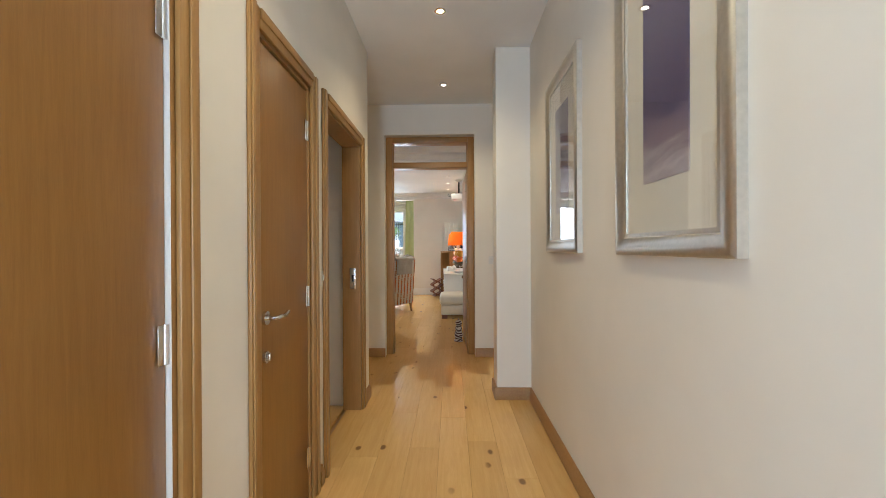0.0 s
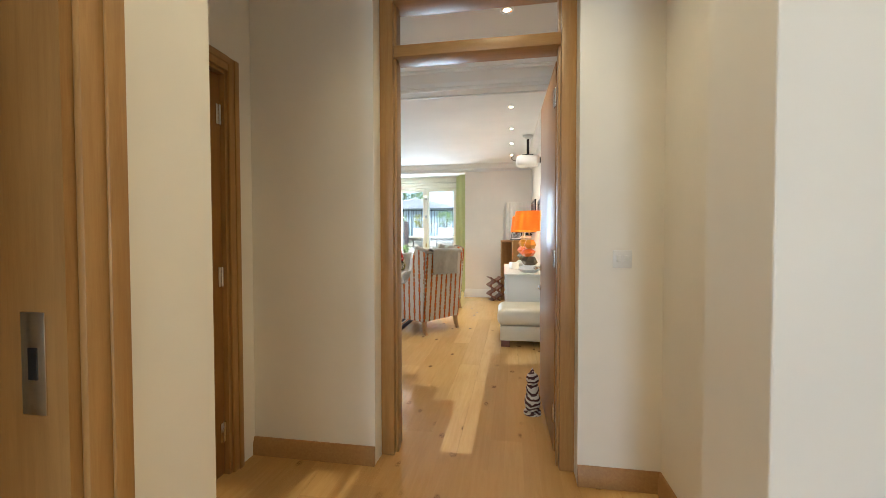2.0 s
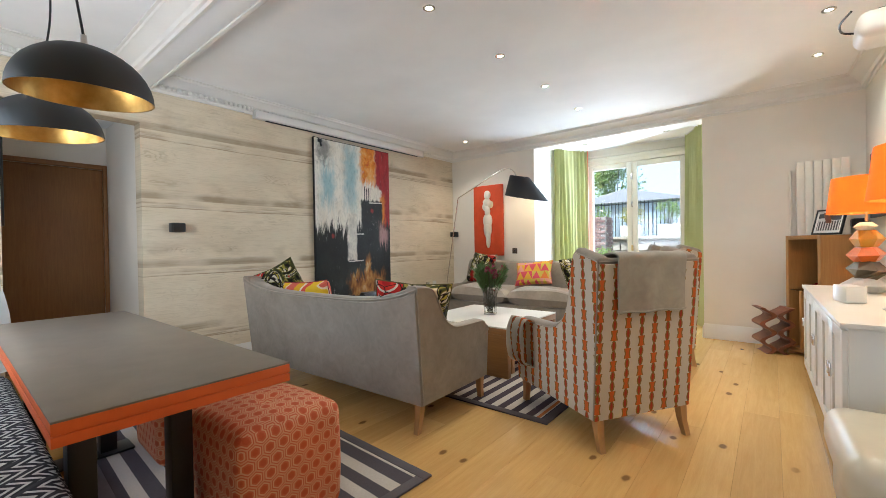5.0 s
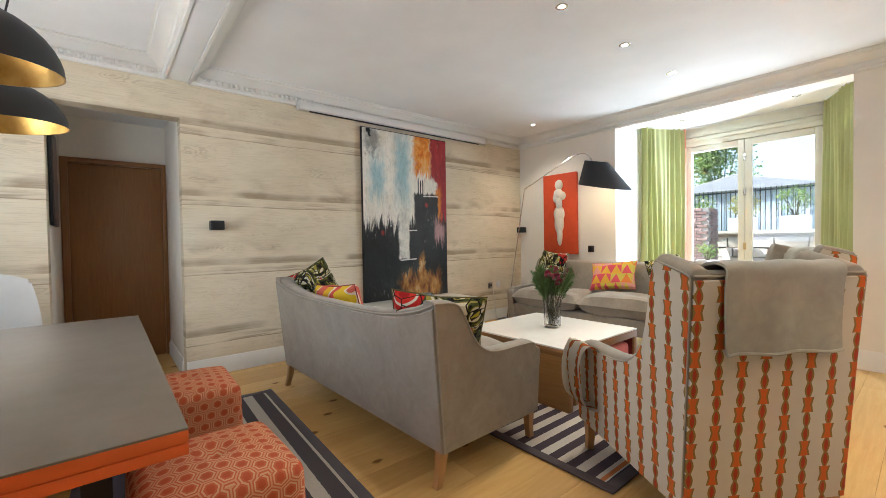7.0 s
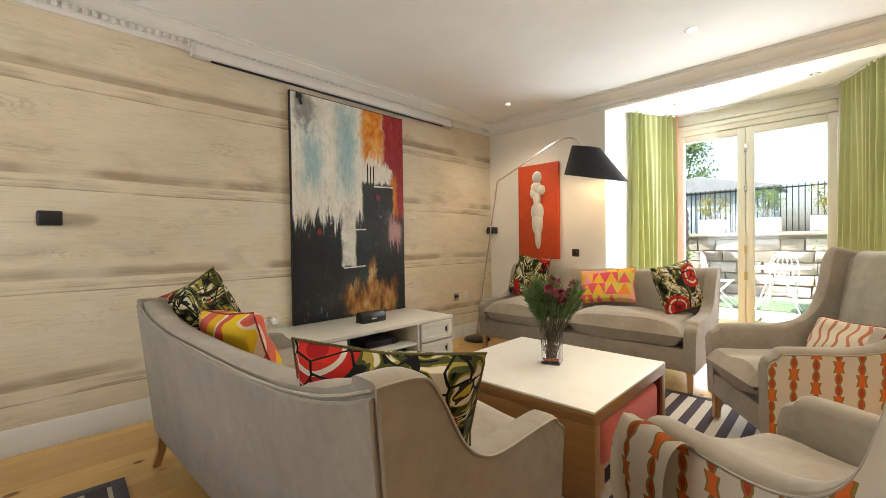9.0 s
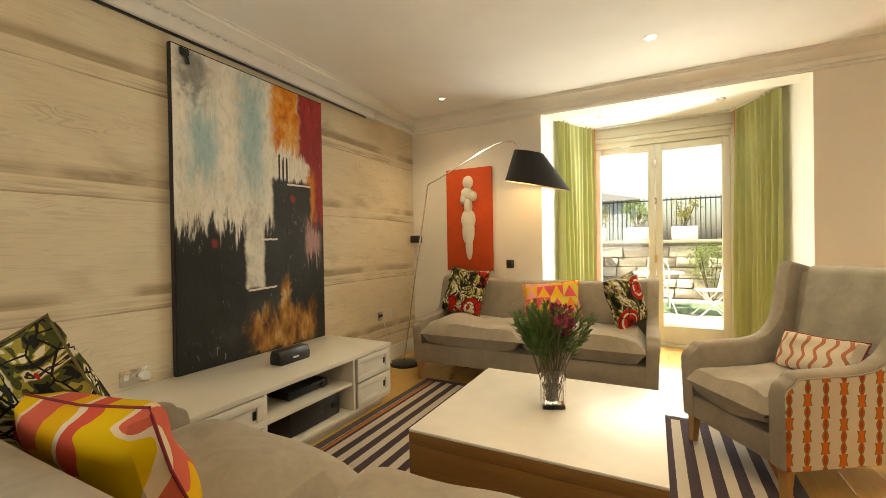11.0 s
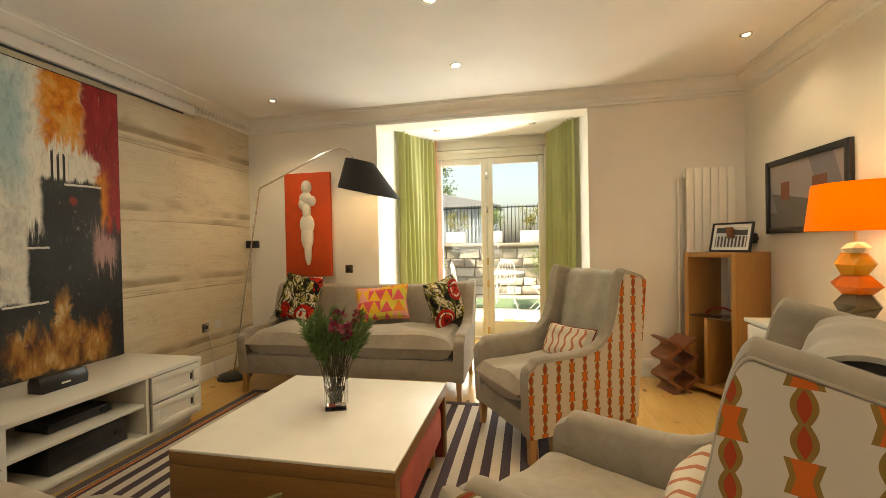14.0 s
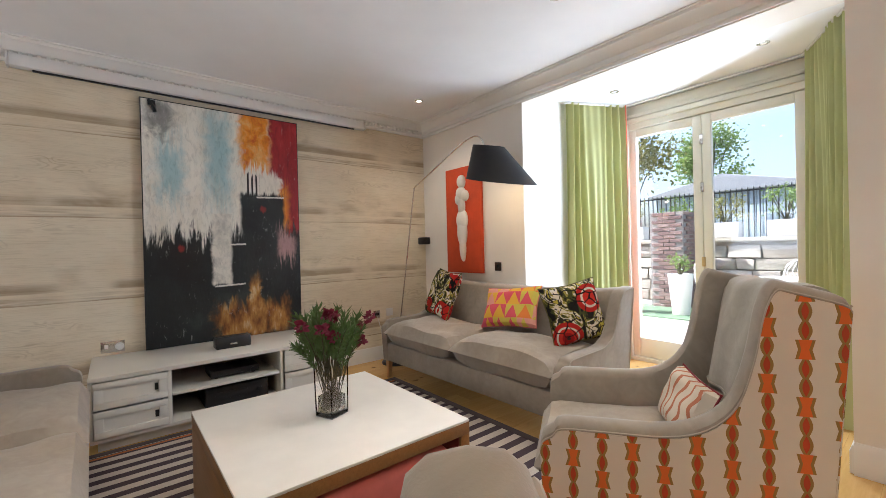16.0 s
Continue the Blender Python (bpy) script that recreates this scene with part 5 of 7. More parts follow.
gear("set_top_box", "slim black set-top box on the open shelf", (0.24, 0.34, 0.05), (-3.95, 8.50, 0.295))
gear("av_receiver", "black audio receiver on the lower shelf", (0.36, 0.43, 0.145), (-3.95, 8.50, 0.095))
b = B()
add_prism(b, [(-0.05, 0), (0.05, 0), (0.055, 0.05), (0.035, 0.09), (-0.035, 0.09), (-0.05, 0.06)], 0.26, None, 0.012, 2)
spk = solid("centre_speaker", b, M_BLACK, "small black centre speaker on the media unit", "speaker", m=pose(-4.02, 8.52, 0.4845))
b = B()
add_box(b, (0.002, 0.05, 0.012), (0.054, 0, 0.035), 0.0)
part("badge", b, M_CHROME, spk)


def painting_mat():
    """Abstract in poured whites, oranges and blacks; y across, z up, from the canvas's own corner."""
    m = Mat("abstract_oil_painting", 0.6)
    x, y, z = m.xyz()
    u, v = y / 1.22, z / 2.0
    n1 = m.noise(3.2, 5, (1, 5, 1.1), 0.6, distortion=0.6) - 0.5
    n2 = m.noise(5.0, 5, (1, 1.5, 1.5), 0.65, distortion=0.4) - 0.5
    dr = m.noise(11.0, 5, (1, 5, 0.5), 0.65) - 0.5
    uu, vv = u + n2 * 0.16, v + n1 * 0.26 + dr * 0.22
    c = m.ramp(m.noise(2.5, 4, (1, 2.0, 0.8)), [(0.3, (0.72, 0.67, 0.55)), (0.5, (0.82, 0.79, 0.70)), (0.7, (0.87, 0.84, 0.75))])
    blue = (uu - 0.44).abs().step(0.13, 0.02) * (vv - 0.80).abs().step(0.34, 0.05) + (uu - 0.15).abs().step(0.12, 0.02) * (vv - 0.72).abs().step(0.2, 0.04)
    c = m.mix((blue * 0.8).min(0.9), c, (0.28, 0.50, 0.55))
    gr = (uu - 0.10).abs().step(0.12, 0.03) * (v + n2 * 0.3 - 0.93).abs().step(0.10, 0.02)
    c = m.mix(gr * 0.8, c, (0.16, 0.16, 0.15))
    # red and orange side
    red = (u + n2 * 0.10).step(0.77, 0.81) * (v + n1 * 0.1).step(0.24, 0.34)
    c = m.mix(red, c, m.ramp(n1 + 0.5, [(0.3, (0.22, 0.008, 0.014)), (0.6, (0.36, 0.015, 0.02)), (0.8, (0.50, 0.05, 0.06))]))
    org = (uu - 0.69).abs().step(0.13, 0.08) * (v + dr * 0.22).step(0.74, 0.79) + (uu - 0.86).abs().step(0.09, 0.03) * (v + dr * 0.2 - 0.58).abs().step(0.14, 0.06)
    c = m.mix(org.min(1.0), c, m.ramp(n2 + 0.5, [(0.3, (0.52, 0.07, 0.008)), (0.5, (0.76, 0.27, 0.012)), (0.75, (0.82, 0.56, 0.22))]))
    wh = (uu - 0.77).abs().step(0.11, 0.07) * (v + dr * 0.1 - 0.69).abs().step(0.075, 0.04)
    c = m.mix(wh, c, (0.80, 0.76, 0.66))
    # black lower mass
    blk = (vv + (u - 0.5) * -0.05).step(0.505, 0.44)
    tow = (u + n2 * 0.05 - 0.735).abs().step(0.17, 0.14) * (v + dr * 0.08).step(0.655, 0.635)
    blk = blk.max(tow)
    blackc = m.ramp(m.noise(2.2, 4), [(0.35, (0.008, 0.009, 0.009)), (0.6, (0.02, 0.024, 0.023)), (0.8, (0.055, 0.06, 0.056))])
    c = m.mix(blk, c, blackc)
    fork = ((u * 34.0).fract() - 0.5).abs().lt(0.22) * (u - 0.665).abs().lt(0.05) * v.gt(0.63) * (v + dr * 0.1).lt(0.735)
    c = m.mix(fork, c, (0.02, 0.02, 0.02))
    # white drip down the middle
    drip = (u + n2 * 0.05 - 0.45).abs().step(0.075, 0.05) * (v + n1 * 0.04).step(0.235, 0.25)
    c = m.mix(drip * v.lt(0.55), c, m.ramp(n2 + 0.5, [(0.3, (0.45, 0.44, 0.40)), (0.55, (0.76, 0.73, 0.64))]))
    for uc, vc, hw in ((0.50, 0.236, 0.10), (0.79, 0.632, 0.10), (0.55, 0.415, 0.06)):
        ln = (v - vc + (u - uc) * -0.02 + dr * 0.008).abs().lt(0.0035) * (u - uc).abs().lt(hw)
        c = m.mix(ln, c, (0.72, 0.69, 0.62))
    for uc, vc, rr_ in ((0.20, 0.40, 0.028), (0.73, 0.575, 0.03)):
        dd = ((u + n2 * 0.06 - uc) * (u + n2 * 0.06 - uc) + (v + n1 * 0.05 - vc) * (v + n1 * 0.05 - vc) * 2.0).sqrt()
        c = m.mix(dd.step(rr_, rr_ * 0.4) * 0.8, c, (0.30, 0.02, 0.015))
    pk = (uu - 0.90).abs().step(0.10, 0.03) * (v + dr * 0.3 - 0.41).abs().step(0.09, 0.03)
    c = m.mix(pk * 0.7, c, (0.62, 0.36, 0.34))
    # golden foot
    gold_ = (u + n2 * 0.22 - 0.66).abs().step(0.29, 0.20) * (v + n1 * 0.22).step(0.175, 0.12) * (v + n2 * 0.1).step(0.0, 0.02)
    gold_ = gold_.max((u + n2 * 0.12 - 0.67).abs().step(0.06, 0.03) * (v + n1 * 0.1).step(0.30, 0.22))
    c = m.mix(gold_ * 0.95, c, m.ramp(m.noise(8, 5, (1, 2, 0.7)), [(0.3, (0.06, 0.02, 0.006)), (0.45, (0.27, 0.10, 0.02)), (0.58, (0.48, 0.24, 0.05)), (0.72, (0.70, 0.56, 0.34))]))
    knife = m.noise(34, 5, (1, 1.0, 0.4), 0.7, distortion=0.8)
    c = m.mix(0.55, c, m.ramp(knife, [(0.34, (0.62, 0.62, 0.62)), (0.52, (1, 1, 1)), (0.68, (1, 1, 1))]), "MULTIPLY")
    flecks = knife.step(0.60, 0.68) * m.noise(5, 2).step(0.46, 0.60)
    c = m.mix(flecks * 0.5, c, (0.50, 0.49, 0.44))
    m.colour(c)
    m.bump(knife, 0.6, 0.006)
    return m.m


pt = thing("painting", "large abstract canvas in white, black, red and gold", "painting", pose(-4.395, 7.978, 0.486))
b = B()
span(b, 0, 0.036, 0, 1.225, 0, 2.0, 0.003)
part("canvas", b, painting_mat(), pt)
b = B()
span(b, -0.002, 0.030, -0.006, -0.0005, 0, 2.0)
span(b, -0.002, 0.030, 1.2255, 1.231, 0, 2.0)
span(b, -0.002, 0.030, -0.006, 1.231, 2.0005, 2.008)
part("edge_band", b, M_BLACK, pt, "black painted canvas edge")
b = B()
add_box(b, (0.02, 0.05, 0.04), (0.045, 0.07, 1.97), 0.004)
add_tube(b, [(0.045, 0.05, 1.99), (0.05, 0.075, 1.95), (0.05, 0.09, 1.90)], 0.012, 6)
part("hanger", b, M_BLACK, pt)

sc = thing("projection_screen", "retracted projector screen in a long white wall casing", "projection screen", pose(-4.405, 8.60, 2.545))
b = B()
add_box(b, (0.075, 2.68, 0.085), (0.0375, 0, 0.045), 0.012, 2)
part("casing", b, M_WHITEPL, sc)
b = B()
add_box(b, (0.02, 2.45, 0.012), (0.04, 0, -0.004), 0.003)
part("screen_bar", b, M_BLACK, sc, "black lower bar of the screen")
for s in (-1, 1):
    b = B()
    add_box(b, (0.08, 0.012, 0.09), (0.0385, s * 1.345, 0.045), 0.006)
    part("end_cap", b, M_WHITEPL, sc)

# relief panel
rp = thing("wall_relief", "red canvas panel with a white plaster standing figure", "wall art", pose(-3.66, YF - 0.002, 0.965))
b = B()
span(b, -0.275, 0.275, -0.045, 0, 0, 1.145, 0.006)
part("panel", b, M_REDCANVAS, rp)
b = B()
for cx, cz, rx, rz_ in ((0.0, 0.985, 0.062, 0.075), (-0.01, 0.86, 0.075, 0.075), (0.055, 0.83, 0.055, 0.06), (-0.045, 0.80, 0.05, 0.07), (0.0, 0.72, 0.05, 0.10), (0.0, 0.57, 0.088, 0.12), (0.0, 0.44, 0.075, 0.16), (0.008, 0.28, 0.042, 0.16)):
    r_ = bmesh.ops.create_uvsphere(b, u_segments=16, v_segments=10, radius=1.0)
    bmesh.ops.transform(b, matrix=Matrix.Translation((cx, -0.05, cz)) @ Matrix.Diagonal((rx, 0.045, rz_, 1)), verts=r_["verts"])
part("figure", b, M_PLASTER, rp, "white plaster figure")

# arc floor lamp
al = thing("floor_lamp", "thin bent steel floor lamp with a tilted black cone shade", "floor lamp", pose(0, 0, 0))
b = B()
add_lathe(b, [(0.0, 0.045), (0.10, 0.042), (0.15, 0.028), (0.16, 0.012), (0.158, 0.0), (0.0, 0.0)], 32, pose(-4.17, 10.17, 0))
part("base", b, M_BLACKMETAL, al)
b = B()
pole = [(-4.19, 10.18, 0.03), (-3.935, 10.29, 1.86)] + [tuple(p) for p in spline([(-3.93, 10.293, 1.885), (-3.90, 10.295, 1.905), (-3.80, 10.305, 1.95), (-3.40, 10.35, 2.15), (-3.22, 10.375, 2.235), (-3.12, 10.385, 2.258), (-3.03, 10.37, 2.245), (-2.95, 10.345, 2.19), (-2.915, 10.335, 2.125)], 4)]
add_tube(b, pole, 0.0075, 8)
part("pole", b, M_CHROME, al, "thin steel stem")
SHADE_TOP, SHADE_RIM = Vector((-2.855, 10.33, 2.115)), Vector((-2.80, 10.42, 1.805))
sm = Matrix.Translation(SHADE_TOP)


def oblique_shade(b, inset):
    """A skewed cone between a small tilted top disc and a wide rim; a flat cap closes the top."""
    n, rings = 40, []
    for k in range(7):
        t = k / 6
        c = SHADE_TOP.lerp(SHADE_RIM, t)
        r = 0.135 + (0.305 - 0.135) * t - inset
        ring = []
        for i in range(n):
            a = 2 * math.pi * i / n
            dx, dy = r * math.cos(a), r * math.sin(a)
            ring.append(b.verts.new((c.x + dx, c.y + dy, c.z - 0.235 * dx + 0.055 * dy - inset * (1 - t))))
        rings.append(ring)
    for p_, q_ in zip(rings, rings[1:]):
        for i in range(n):
            b.faces.new((p_[i], p_[(i + 1) % n], q_[(i + 1) % n], q_[i]))
    b.faces.new(rings[0])
    bmesh.ops.recalc_face_normals(b, faces=b.faces[:])


b = B()
oblique_shade(b, 0.0)
part("shade", b, M_SHADEBLK, al)
b = B()
oblique_shade(b, 0.005)
part("shade_lining", b, M_SHADEIN, al)
b = B()
add_lathe(b, [(0.0, -0.13), (0.03, -0.15), (0.034, -0.19), (0.02, -0.225), (0.0, -0.23)], 16, sm)
part("bulb", b, M_BULB, al)
l = new("floor_lamp_light", bpy.data.lights.new("floor_lamp_light", "POINT"))
l.data.energy, l.data.color, l.data.shadow_soft_size = 1.0, (1.0, 0.72, 0.42), 0.04
l.matrix_basis = Matrix.Translation(sm @ Vector((0, 0, -0.27)))

# ---- dining corner ----
dt = thing("dining_table", "taupe dining table with bright orange edges on black steel legs", "dining table", pose(-2.37, 5.565, 0))
b = B()
add_box(b, (2.02, 0.60, 0.006), (0, 0, 0.748), 0.001)
part("tabletop", b, M_TABLETOP, dt)
b = B()
add_box(b, (2.02, 0.60, 0.028), (0, 0, 0.731), 0.001)
add_box(b, (2.012, 0.592, 0.004), (0, 0, 0.715))
add_box(b, (2.02, 0.60, 0.026), (0, 0, 0.700), 0.001)
part("edge", b, M_ORANGE, dt, "bright orange lacquered edge")
for x in (-0.62, 0.50):
    for y in (-0.17, 0.12):
        b = B()
        add_box(b, (0.075, 0.075, 0.68), (x, y, 0.347), 0.003)
        part("leg", b, M_BLACKMETAL, dt)
    b = B()
    add_box(b, (0.16, 0.50, 0.012), (x, -0.02, 0.006 + 0.013), 0.003)
    part("foot_plate", b, M_BLACKMETAL, dt)
    b = B()
    add_box(b, (0.10, 0.42, 0.02), (x, -0.02, 0.677), 0.002)
    part("bearer", b, M_BLACKMETAL, dt)


def pouf(x, y, rz):
    th = thing("pouf", "square pouf in orange hexagon-patterned weave with a buttoned top", "pouf", pose(x, y, 0.013, 0, 0, rz), "orange poufs")
    b = B()
    n = 18
    s = 0.225
    add_box(b, (2 * s, 2 * s, 0.45), (0, 0, 0.237), 0.045, 4)
    bmesh.ops.subdivide_edges(b, edges=[e for e in b.edges if e.calc_length() > 0.2], cuts=9, use_grid_fill=True)
    for v in b.verts:
        u, w = v.co.x / s, v.co.y / s
        k = max(0.0, 1 - u * u) * max(0.0, 1 - w * w)
        if v.co.z > 0.44:
            v.co.z += 0.03 * k - 0.045 * math.exp(-(u * u + w * w) * 30)
        elif v.co.z > 0.03:
            zz = (v.co.z - 0.02) / 0.44
            bulge = 1 + 0.025 * math.sin(math.pi * zz)
            v.co.x *= bulge
            v.co.y *= bulge
    part("cover", b, M_HEX, th)
    b = B()
    add_lathe(b, [(0.0, 0.012), (0.010, 0.010), (0.015, 0.003), (0.014, -0.004)], 14, pose(0, 0, 0.447))
    part("button", b, M_HEX, th)
    for sx in (-1, 1):
        for sy in (-1, 1):
            b = B()
            add_cyl(b, 0.02, 0.02, 0.013, pose(sx * 0.17, sy * 0.17, 0), 10)
            part("glide", b, M_BLACK, th)


pouf(-1.76, 5.985, 1)
pouf(-2.70, 6.02, -2)

bn = thing("bench", "long bench upholstered in black and white zigzag weave", "bench", pose(-2.50, 5.13, 0))
b = B()
add_box(b, (1.92, 0.44, 0.17), (0, 0, 0.375), 0.06, 4)
part("seat", b, M_ZIG, bn)
b = B()
add_box(b, (1.78, 0.32, 0.05), (0, 0, 0.268), 0.004)
part("rail", b, M_LEG, bn)
for sx in (-1, 1):
    for sy in (-1, 1):
        b = B()
        add_prism(b, [(-0.02, 0), (0.02, 0), (0.03, 0.30), (-0.03, 0.30)], 0.055, pose(sx * 0.86, sy * 0.14, 0.0), 0.004, 1)
        part("leg", b, M_LEG, bn, "pale beech leg")

dc = thing("dining_chair", "white moulded dining chair on slim legs", "chair", pose(-3.72, 5.17, 0, 0, 0, 90))
b = B()
rows = []
prof = spline([(0, -0.22, 0.445), (0, -0.1, 0.44), (0, 0.1, 0.435), (0, 0.19, 0.47), (0, 0.225, 0.60), (0, 0.24, 0.85), (0, 0.245, 1.02)], 5)
for k, p in enumerate(prof):
    t = k / (len(prof) - 1)
    hw = 0.22 - 0.06 * max(0, t - 0.75) / 0.25 * (1 if t > 0.75 else 0)
    rows.append([b.verts.new((u * hw, p.y - 0.03 * u * u * (t > 0.5), p.z + 0.025 * u * u * (t < 0.5) - 0.04 * u * u * (t > 0.95))) for u in (-1, -0.6, -0.2, 0.2, 0.6, 1)])
for a, c in zip(rows, rows[1:]):
    for i in range(5):
        b.faces.new((a[i], a[i + 1], c[i + 1], c[i]))
bmesh.ops.solidify(b, geom=b.faces[:], thickness=0.012)
part("shell", b, M_WHITEPL, dc)
for sx in (-1, 1):
    for sy in (-1, 1):
        b = B()
        add_tube(b, [(sx * 0.15, sy * 0.15, 0.425), (sx * 0.20, sy * 0.20, 0.0)], 0.011, 8)
        part("leg", b, M_WHITEPL, dc)


def pendant(x, y, zr, rz):
    th = thing("pendant_lamp", "wide black dome pendant lamp lined with gold leaf", "pendant lamp", pose(x, y, zr, 2, 3, rz), "dome pendants")
    out = [(0.200 * math.cos(a), 0.175 * math.sin(a)) for a in [radians(d) for d in range(0, 91, 9)]]
    out[-1] = (0.0, 0.175)
    b = B()
    add_lathe(b, out, 48)
    part("dome", b, M_DOMEOUT, th)
    b = B()
    inn = [(0.200, 0.0), (0.195, 0.001)] + [(0.194 * math.cos(a), 0.167 * math.sin(a)) for a in [radians(d) for d in range(4, 91, 8)]]
    inn[-1] = (0.0, 0.167)
    add_lathe(b, inn, 48)
    part("lining", b, M_GOLD, th, "gold leaf lining")
    b = B()
    add_cyl(b, 0.011, 0.009, 0.04, pose(0, 0, 0.173), 12)
    part("cord_grip", b, M_WHITEPL, th)
    b = B()
    add_tube(b, spline([(0, 0, 0.205), (-0.03, 0.0, 0.33), (-0.10, 0.01, 0.55), (-0.16, 0.0, 0.80), (-0.17, 0.0, ZC - zr - 0.001)], 6), 0.0042, 6)
    part("cable", b, M_BLACK, th)


pendant(-1.94, 5.444, 1.69, 20)
pendant(-2.57, 5.42, 1.665, -30)

# framed picture on the passage reveal
fp = thing("picture", "small dark framed picture in the passage", "picture", pose(-4.78, 5.392, 1.35))
b = B()
span(b, -0.22, 0.22, 0, 0.025, 0, 0.75, 0.006)
part("frame", b, M_BLACK, fp)
b = B()
span(b, -0.17, 0.17, 0.0255, 0.028, 0.06, 0.69)
part("print", b, plain("dull_brown_print", (0.16, 0.11, 0.09), 0.4), fp)


# ---- along the askew wall: placed in its own frame (y along, x to the wall at 0) ----
def on_wall(y, z, x=0.0):
    """A pose on the askew wall at world y: local x points into the room."""
    t = math.tan(radians(1.2))
    return pose(0.785 - (y - YN) * t + x, y, z, 0, 0, 1.2 + 180)


def framed_print(y0, y1, z0, z1, label, mat, depth=0.03, bar=0.045):
    w, h = y1 - y0, z1 - z0
    th = thing("picture", label, "picture", on_wall((y0 + y1) / 2, z0), "wall pictures")
    b = B()
    for s in (-1, 1):
        add_box(b, (depth, bar, h), (depth / 2, s * (w / 2 - bar / 2), h / 2), 0.003)
    add_box(b, (depth, w - 2 * bar, bar), (depth / 2, 0, bar / 2), 0.003)
    add_box(b, (depth, w - 2 * bar, bar), (depth / 2, 0, h - bar / 2), 0.003)
    part("frame", b, M_BLACK, th, "deep black frame")
    b = B()
    add_box(b, (0.008, w - 2 * bar, h - 2 * bar), (depth * 0.45, 0, h / 2))
    part("print", b, mat, th)
    return th


def gallery_print(name, a, c, d):
    m = Mat(name, 0.25)
    x, y, z = m.xyz()
    k = (y * 1.4 + z * 0.5)
    v = m.mix((z - 0.25 + y * 0.18).gt(0.0), d, a)
    v = m.mix((k.fract() - 0.5).abs().lt(0.16) * z.gt(0.16), v, c)
    box_ = (y - 0.16).abs().lt(0.07) * (z - 0.33).abs().lt(0.06)
    box2 = (y + 0.2).abs().lt(0.05) * (z - 0.32).abs().lt(0.07)
    v = m.mix(box_.max(box2), v, (0.22, 0.08, 0.05))
    m.colour(m.mix(0.3, v, m.ramp(m.noise(4, 3), [(0.3, (0.75, 0.75, 0.75)), (0.7, (1, 1, 1))]), "MULTIPLY"))
    return m.m


framed_print(9.57, 10.43, 1.325, 1.90, "black framed photograph of a grey gallery interior", gallery_print("grey_gallery_photograph", (0.30, 0.27, 0.27), (0.20, 0.19, 0.22), (0.13, 0.12, 0.11)))
framed_print(8.10, 9.0, 1.33, 1.80, "black framed photograph above the sideboard", gallery_print("warm_photograph", (0.34, 0.28, 0.26), (0.32, 0.10, 0.07), (0.15, 0.12, 0.12)))
rel = framed_print(6.72, 7.64, 1.41, 1.95, "deep black framed relief of maroon gallery rooms", plain("grey_relief_ground", (0.36, 0.37, 0.40), 0.5), 0.06, 0.05)
M_MAROON = plain("maroon_relief_paint", (0.22, 0.055, 0.04), 0.4)
M_RELPALE = plain("pale_relief_paint", (0.46, 0.44, 0.45), 0.4)
M_RELFLOOR = plain("terracotta_relief_paint", (0.30, 0.12, 0.075), 0.4)


def relief_room(y0, y1, z0, z1, deep):
    """A blunt wedge that stands out from the picture, with painted walls and a dark opening."""
    ym = (y0 + y1) / 2
    base = [(0.03, y0, z0), (0.03, y1, z0), (0.03, y1, z1), (0.03, y0, z1)]
    top = [(deep, ym - 0.155, z0 + 0.10), (deep, ym + 0.155, z0 + 0.10), (deep, ym + 0.155, z1 - 0.02), (deep, ym - 0.155, z1 - 0.02)]
    b = B()
    lo, hi = [b.verts.new(p) for p in base], [b.verts.new(p) for p in top]
    b.faces.new(hi)
    for q, slot in ((0, 2), (1, 1), (2, 1), (3, 1)):
        fc = b.faces.new((lo[q], lo[(q + 1) % 4], hi[(q + 1) % 4], hi[q]))
        fc.material_index = slot
    bmesh.ops.recalc_face_normals(b, faces=b.faces[:])
    room = part("relief_block", b, [M_MAROON, M_RELPALE, M_RELFLOOR], rel, smooth=False)
    b = B()
    add_box(b, (0.004, 0.11, 0.15), (deep + 0.002, ym, (z0 + z1) / 2 + 0.08))
    part("opening", b, M_BLACK, room, smooth=False)


relief_room(-0.405, -0.01, 0.06, 0.48, 0.11)
relief_room(0.01, 0.405, 0.06, 0.48, 0.11)


def wall_speaker(m, label):
    th = thing("speaker", label, "speaker", m, "small wall speakers")
    b = B()
    add_box(b, (0.10, 0.11, 0.085), (0.075, 0, 0), 0.008)
    part("cabinet", b, M_BLACK, th)
    b = B()
    add_box(b, (0.006, 0.095, 0.07), (0.128, 0, 0), 0.002)
    part("grille", b, M_BLACKMETAL, th)
    b = B()
    add_box(b, (0.03, 0.03, 0.03), (0.0125, 0, 0), 0.003)
    part("bracket", b, M_BLACK, th)


wall_speaker(on_wall(6.80, 1.36), "small black cube speaker on the wall under a picture")
wall_speaker(on_wall(10.60, 1.29), "small black cube speaker on the wall above the oak unit")
wall_speaker(pose(XL, 6.49, 1.352), "small black cube speaker on the papered wall")
wall_speaker(pose(-4.33, YF, 1.33, 0, 0, -90), "small black cube speaker in the room corner")

